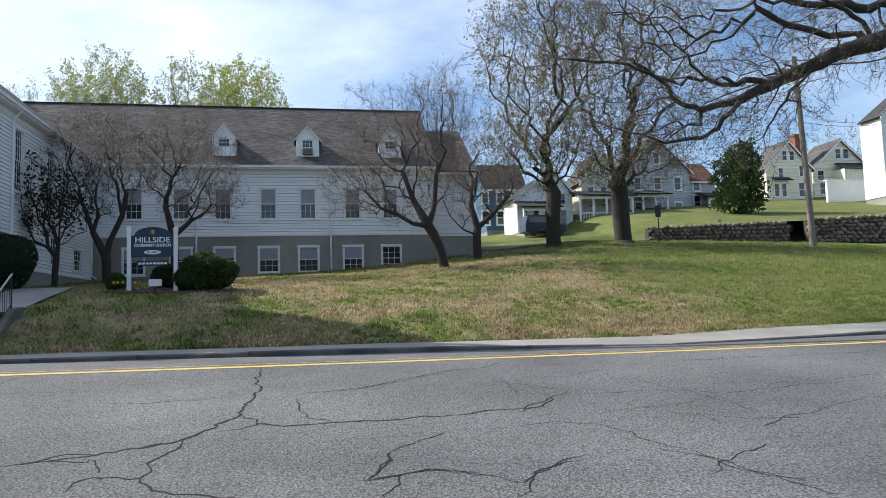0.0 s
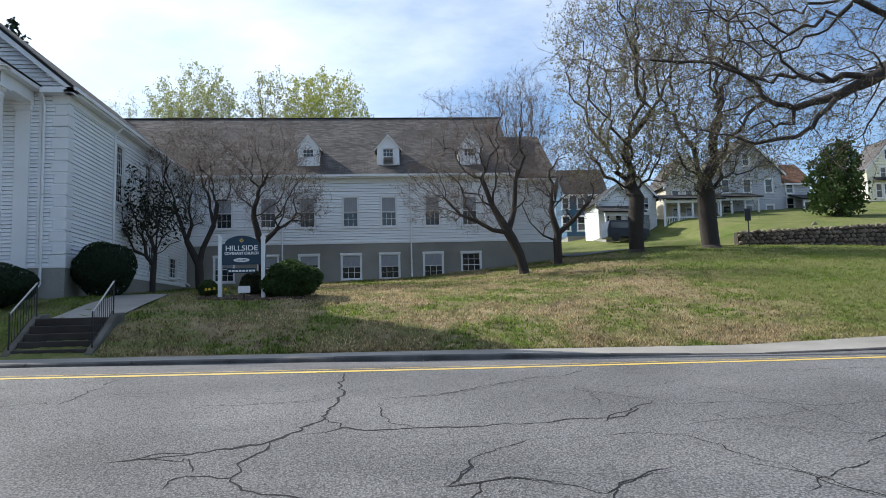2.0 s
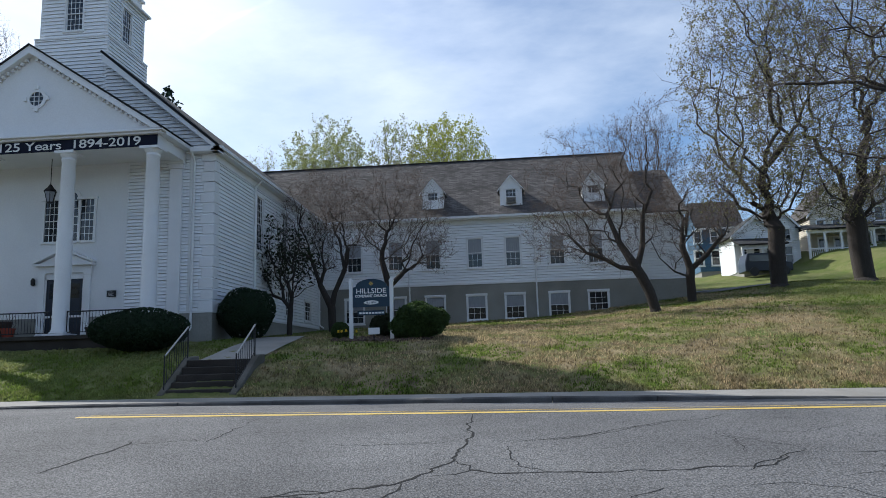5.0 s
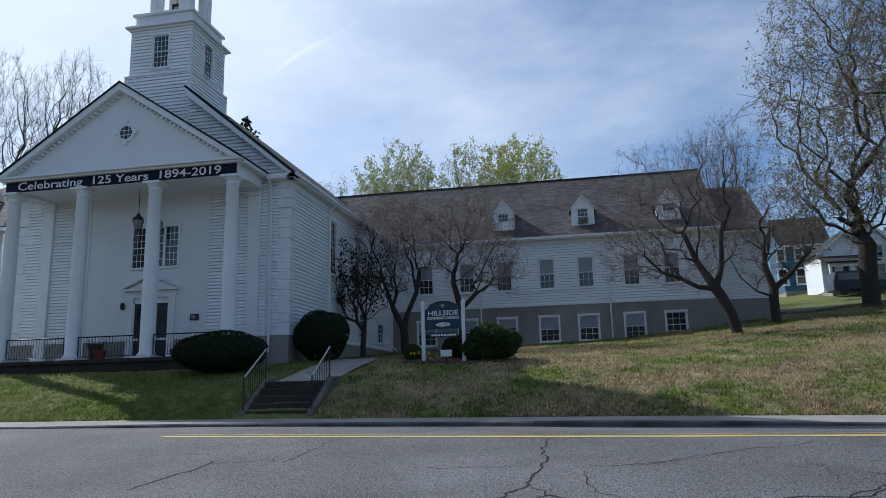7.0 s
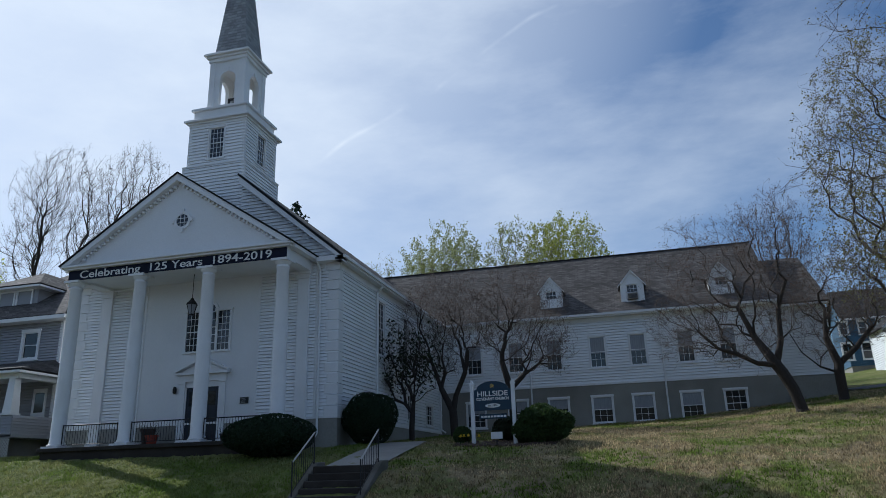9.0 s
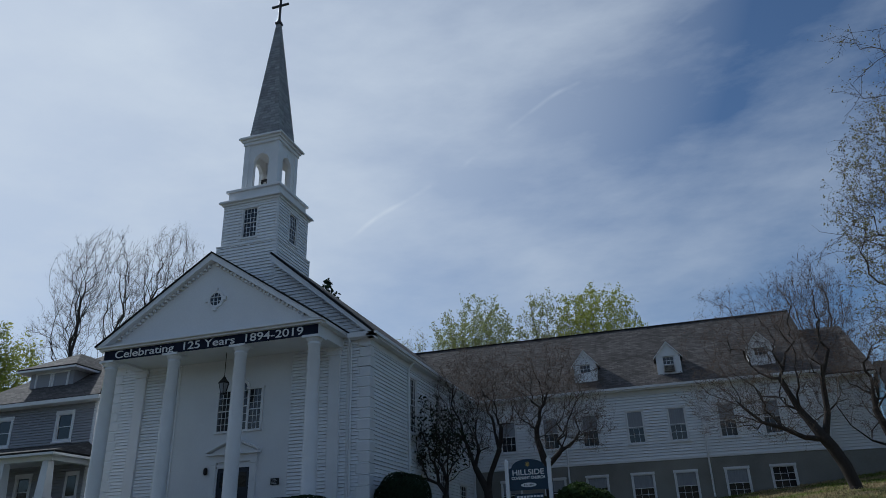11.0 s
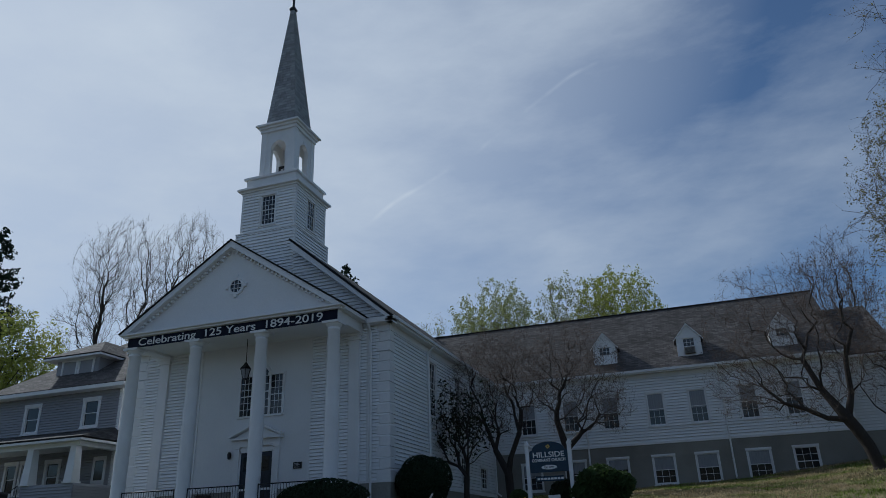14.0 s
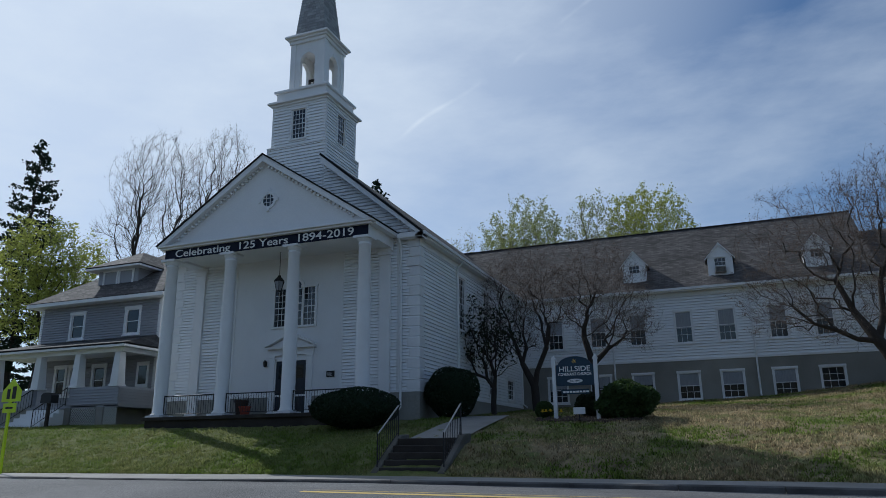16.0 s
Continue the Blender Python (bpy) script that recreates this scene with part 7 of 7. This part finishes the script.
for x in (-33.9, -31.02, -28.5, -26.05):
    bm = bmesh.new()
    v = [bm.verts.new((x + a * w, py0 + 0.17 + b * w, z)) for z, w in ((2.95, 0.23), (4.46, 0.16)) for a, b in ((-1, -1), (1, -1), (1, 1), (-1, 1))]
    for f in ((0, 3, 2, 1), (4, 5, 6, 7), (0, 1, 5, 4), (1, 2, 6, 5), (2, 3, 7, 6), (3, 0, 4, 7)):
        bm.faces.new([v[i] for i in f])
    box(bm, x - 0.27, x + 0.27, py0 - 0.1, py0 + 0.44, 2.88, 2.96)
    part("porch_column", bm, TRIM, nh, "white tapering square column")
for a, b_ in ((-34.3, -31.0), (-28.7, px1 - 0.05)):
    part("porch_wall", siding(south(py0), 2.1, 2.88, lambda z, a=a, b_=b_: (a, b_), (), course=0.13, thick=0.15, gap=0.0), SIDING_GREY, nh)
part("porch_wall", siding(east(px1 - 0.05), 2.1, 2.88, lambda z: (py0, hy0), (), course=0.13, thick=0.15, gap=0.0), SIDING_GREY, nh)
LATT = material("pale_lattice", (0.62, 0.61, 0.58), 0.7, vary=0.1, bump=0.05)
for a, b_ in ((-28.5, -27.0), (-26.5, -25.75)):
    bm = bmesh.new()
    k = -1.0
    while k < (b_ - a) + 0.1:
        for sgn in (1, -1):
            u0, u1 = (k, k + 0.9) if sgn > 0 else (k + 0.9, k)
            p0, p1 = Vector((a + u0, py0 + 0.02, 1.1)), Vector((a + u1, py0 + 0.02, 2.0))
            lo = max(0.0, (0 - u0) / (u1 - u0) if u1 > u0 else (b_ - a - u0) / (u1 - u0))
            hi = min(1.0, (b_ - a - u0) / (u1 - u0) if u1 > u0 else (0 - u0) / (u1 - u0))
            if hi > lo + 0.02:
                tube(bm, p0.lerp(p1, lo), p0.lerp(p1, hi), 0.016, n=4)
        k += 0.14
    box(bm, a - 0.05, b_ + 0.05, py0, py0 + 0.04, 1.98, 2.04)
    box(bm, a - 0.05, b_ + 0.05, py0, py0 + 0.04, 1.04, 1.10)
    part("lattice", bm, LATT, nh, "pale diagonal lattice skirt")
for q in ((px0, -30.9, py0 + 0.1, hy0, 0.6, 1.96), (-28.9, -28.55, py0 - 0.02, hy0, 0.6, 1.96), (-26.95, -26.55, py0 - 0.02, hy0, 0.6, 1.96)):
    part("porch_pier", boxes(q), CONCRETE, nh)
for i in range(6):
    part("porch_step", boxes((-31.0, -28.9, py0 - 0.3 * (6 - i), py0 + 0.02 if i == 5 else py0 - 0.3 * (5 - i), 0.5, 0.95 + 0.19 * i)), TRIM, nh)
for x in (-31.05, -28.85):
    r = thing("stoop_railing", x, py0 - 1, 1.0, "black iron railing beside the porch steps", "railing", group="porch step railings")
    railing(r, (x, py0 - 1.7, 0.95), (x, py0 - 0.05, 2.05), 0.85, 0.16)
mb = thing("mailbox", -28.3, 24.0, land(-28.3, 24.0), "dark mailbox on a wooden post", "mailbox")
mz = land(-28.3, 24.0)
part("post", boxes((-28.36, -28.24, 23.94, 24.06, mz - 0.1, mz + 1.1)), BARK, mb)
part("box", bevel(prism(bmesh.new(), [(-28.62, mz + 1.05), (-27.98, mz + 1.05), (-27.98, mz + 1.4), (-28.1, mz + 1.5), (-28.5, mz + 1.5), (-28.62, mz + 1.4)], "y", 23.8, 24.2), 0.01), IRON, mb)

# crossing sign at the pavement
FLUO = material("fluorescent_yellow_green", (0.62, 0.80, 0.02), 0.4, vary=0.06, bump=0)
cx_, cy_ = -21.9, 17.1
cz_ = pave(cx_, 17.1)
cs = thing("crossing_sign", cx_, cy_, cz_, "fluorescent yellow-green crossing sign on a yellow post", "sign")
part("post", boxes((cx_ - 0.045, cx_ + 0.045, cy_ - 0.03, cy_ + 0.03, cz_, cz_ + 2.4)), FLUO, cs)
part("board", prism(bmesh.new(), [(cx_ - 0.36, cz_ + 2.25), (cx_ + 0.5, cz_ + 2.25), (cx_ + 0.5, cz_ + 2.6), (cx_ + 0.07, cz_ + 3.0), (cx_ - 0.36, cz_ + 2.6)], "y", cy_ - 0.045, cy_ - 0.032), FLUO, cs)
part("symbol", boxes((cx_ - 0.14, cx_ + 0.0, cy_ - 0.052, cy_ - 0.046, cz_ + 2.34, cz_ + 2.66), (cx_ + 0.1, cx_ + 0.27, cy_ - 0.052, cy_ - 0.046, cz_ + 2.34, cz_ + 2.74)), IRON, cs)
part("arrow_board", boxes((cx_ - 0.25, cx_ + 0.35, cy_ - 0.045, cy_ - 0.032, cz_ + 1.9, cz_ + 2.2)), FLUO, cs)
part("arrow", boxes((cx_ - 0.12, cx_ + 0.2, cy_ - 0.052, cy_ - 0.046, cz_ + 2.02, cz_ + 2.08)), IRON, cs)

# utility pole with its wires, small signpost, back street
POLE = material("weathered_pole_wood", (0.22, 0.19, 0.16), 0.9, vary=0.2, scale=3, fine=30, bump=0.3, stretch=(4, 4, 0.5))
pxx, pyy = 29.0, 36.0
pz0 = land(pxx, pyy) - 0.3
up_ = thing("utility_pole", pxx, pyy, pz0, "leaning weathered wooden utility pole with wires", "pole")
part("pole", tube(bmesh.new(), (pxx, pyy, pz0), (pxx - 0.35, pyy, pz0 + 11.5), 0.19, 0.13, 12), POLE, up_)
part("crossarm", boxes((pxx - 1.5, pxx + 0.9, pyy - 0.06, pyy + 0.06, pz0 + 10.6, pz0 + 10.75)), POLE, up_)
for k in range(3):
    bm = bmesh.new()
    p, q = Vector((pxx - 0.3, pyy, pz0 + 7.6 + 0.5 * k)), Vector((60, 60 + 4 * k, 18 + k))
    for i in range(10):
        a, b_ = p.lerp(q, i / 10), p.lerp(q, (i + 1) / 10)
        a.z -= 1.2 * (i / 10) * (1 - i / 10) * 2
        b_.z -= 1.2 * ((i + 1) / 10) * (1 - (i + 1) / 10) * 2
        tube(bm, a, b_, 0.018, n=4)
    part("wire", bm, IRON, up_)
sp = thing("signpost", 21.0, 39.0, land(21, 39), "thin dark signpost at the back street", "post")
part("post", tube(bmesh.new(), (21.0, 39, land(21, 39)), (21.0, 39, land(21, 39) + 2.2), 0.035), IRON, sp)
part("plate", boxes((20.8, 21.15, 38.95, 38.98, land(21, 39) + 1.5, land(21, 39) + 2.2)), IRON, sp)
wr_ = thing("overhead_wire", -30, 20, 27, "black overhead wire across the sky", "wire")
part("wire", tube(bmesh.new(), (-45.04, 30, 39.6), (-24.4, 20, 26.3), 0.03, n=5), IRON, wr_)
bm = ribbon([(11 + i * 1.5, 42.3 + 0.4 * math.sin(i * 0.3)) for i in range(40)], 4.2, 0.06, land)
tagged(part("back_street", bm, ASPHALT), "grey asphalt back street below the stone wall", "road", kind="structure")

# retaining wall of rounded field stones
STONE = material("field_stone", (0.19, 0.155, 0.115), 0.95, vary=0.35, scale=4, fine=22, bump=0.6, random_obj=0.45)
STONE_IN = material("dark_earth_joint", (0.05, 0.042, 0.034), 0.95, vary=0.3, scale=4, bump=0.3)
sw = thing("stone_wall", 34, 45, 4.0, "retaining wall of rounded brown field stones", "wall")
variants = []
for k in range(6):
    bm = bmesh.new()
    bmesh.ops.create_icosphere(bm, subdivisions=1, radius=0.5)
    for v in bm.verts:
        v.co = Vector((v.co.x, v.co.y * 0.7, v.co.z)) * (1 + 0.35 * noise.noise(v.co * 2.2 + Vector((k * 5, 0, 0))))
    me = bpy.data.meshes.new("stone")
    bm.to_mesh(me)
    bm.free()
    me.materials.append(STONE)
    variants.append(me)
rnd = random.Random(5)


def wall_run(x0, y0, x1, y1, b0, b1, t0, t1, count):
    n = 12
    bm = prism(bmesh.new(), [(x0, y0 + 0.12), (x1, y1 + 0.12), (x1, y1 + 0.6), (x0, y0 + 0.6)], "z", min(b0, b1) - 0.5, min(t0, t1) - 0.1)
    part("wall_core", bm, STONE_IN, sw)
    ln = math.hypot(x1 - x0, y1 - y0)
    h = ((t0 - b0) + (t1 - b1)) / 2
    size = math.sqrt(ln * h / count)
    rows_ = max(2, round(h / (size * 0.85)))
    per = max(1, count // rows_)
    for r in range(rows_):
        for i in range(per):
            t = (i + 0.5 * (r % 2) + rnd.uniform(-0.15, 0.15)) / per
            if not 0 <= t <= 1:
                continue
            b_, tp = b0 + (b1 - b0) * t, t0 + (t1 - t0) * t
            z = b_ + (tp - b_) * (r + 0.5 + rnd.uniform(-0.1, 0.1)) / rows_
            ob = new("stone", variants[rnd.randrange(6)])
            ob.parent = sw
            ob.matrix_parent_inverse = Matrix.Translation(-Vector(sw.location))
            ob.location = (x0 + (x1 - x0) * t, y0 + (y1 - y0) * t + 0.12, z)
            ob.rotation_euler = (rnd.uniform(-0.3, 0.3), rnd.uniform(-0.5, 0.5), rnd.uniform(-0.3, 0.3))
            s = ln / per
            ob.scale = (s * rnd.uniform(0.95, 1.35), 0.5, (tp - b_) / rows_ * rnd.uniform(1.0, 1.35))


wall_run(23.6, 45.2, 34.2, 44.6, 4.15, 4.0, 5.25, 5.55, 150)
wall_run(35.4, 44.2, 44.5, 42.6, 3.95, 3.6, 5.65, 5.95, 140)
for i, (x, y, s) in enumerate(((30.5, 47.5, 0.9), (33.0, 48.5, 0.6), (36.5, 48, 0.7))):
    bd = new("boulder", variants[i])
    bd.location, bd.scale = (x, y, land(x, y) + 0.9), (s * 1.6, s * 1.6, s * 1.6)
    tagged(bd, "grey weathered boulder on the grass bank above the wall", "boulder")
sheet("bank", steps((23.5, 70, 1.5)), steps((45.3, 78, 1.5)), lambda x, y: max(land(x, y) - 0.1, min(land(x, y) + (x - 23.5) * 0.45, 5.2 + 0.035 * (x - 24) + (y - 45.3) * 0.2)), LAWN, "grass bank above the stone wall", "lawn")

# ---------------------------------------------------------------- grass blades over the near lawn
def blade_material():
    """Grass in living and dead patches, each blade a little different."""
    m = material("mixed_grass_blades", (0.15, 0.205, 0.042), 0.9, vary=0.45, scale=0.9, fine=3, bump=0, second=(0.38, 0.30, 0.175), mixpos=(0.42, 0.54), random_island=0.65, spec=0.1)
    greener(m, (0.165, 0.22, 0.05), 0.7)
    n, l = m.node_tree.nodes, m.node_tree.links
    b, out = n["Principled BSDF"], n["Material Output"]
    tr, mix = n.new("ShaderNodeBsdfTranslucent"), n.new("ShaderNodeMixShader")
    l.new(b.inputs["Base Color"].links[0].from_socket, tr.inputs["Color"])
    mix.inputs["Fac"].default_value = 0.45
    l.new(b.outputs["BSDF"], mix.inputs[1])
    l.new(tr.outputs["BSDF"], mix.inputs[2])
    l.new(mix.outputs["Shader"], out.inputs["Surface"])
    return m


BLADE = blade_material()
rg = np.random.RandomState(7)
N = 620000
yy = 17.35 + 24.0 * rg.rand(N) ** 1.7
xx = -32 + rg.rand(N) * 66
# tufts: blades gather where a coarse pattern is high
tuft = np.sin(xx * 5.1 + 2 * np.sin(yy * 3.3)) * np.sin(yy * 6.2 + 2 * np.sin(xx * 2.7)) + 0.8 * rg.randn(N)
mid = -7.87 - 0.35 * (yy - 19.3) / 7.4
keep = (np.abs(xx / yy) < 1.3) & (tuft > -0.35)
keep &= ~((xx > SX0 - 0.25) & (xx < SX1 + 0.25) & (yy < 19.8))
keep &= ~((yy > 22.3) & (xx > PXL - 0.3) & (xx < CR + 0.1))
keep &= ~((yy > 19.2) & (yy < 26.5) & (np.abs(xx - mid) < 0.95))
keep &= ~((xx < -24) & (yy > 25)) & (yy > np.interp(xx, (-60, 9, 13, 20, 60), (17.4, 17.45, 17.75, 17.85, 17.85)))
xx, yy, tuft = xx[keep], yy[keep], tuft[keep]
zz = np.array([rough_land(a, b) for a, b in zip(np.arange(-33, 35.01, 0.25).repeat(101), np.tile(np.linspace(17, 42, 101), 273))]).reshape(273, 101)
gi, gj = (xx + 33) / 0.25, (yy - 17) / 0.25
i0, j0 = gi.astype(int), gj.astype(int)
fi, fj = gi - i0, gj - j0
z = zz[i0, j0] * (1 - fi) * (1 - fj) + zz[i0 + 1, j0] * fi * (1 - fj) + zz[i0, j0 + 1] * (1 - fi) * fj + zz[i0 + 1, j0 + 1] * fi * fj - 0.015
n = len(xx)
a, s = rg.rand(n) * 6.283, (0.035 + 0.06 * rg.rand(n)) * (1 + 0.25 * np.clip(tuft, 0, 2))
w, lean = 0.010 + 0.016 * rg.rand(n), 1.3 * rg.rand(n)
c, d = np.cos(a), np.sin(a)
v = np.stack((np.stack((xx - c * w, yy - d * w, z), 1), np.stack((xx + c * w, yy + d * w, z), 1), np.stack((xx - d * s * lean, yy + c * s * lean, z + s), 1)), 1).reshape(-1, 3)
tagged(mesh_np("grass", v, np.arange(n * 3).reshape(-1, 3), BLADE), "short patchy green and straw-coloured grass blades", "grass", kind="stuff")
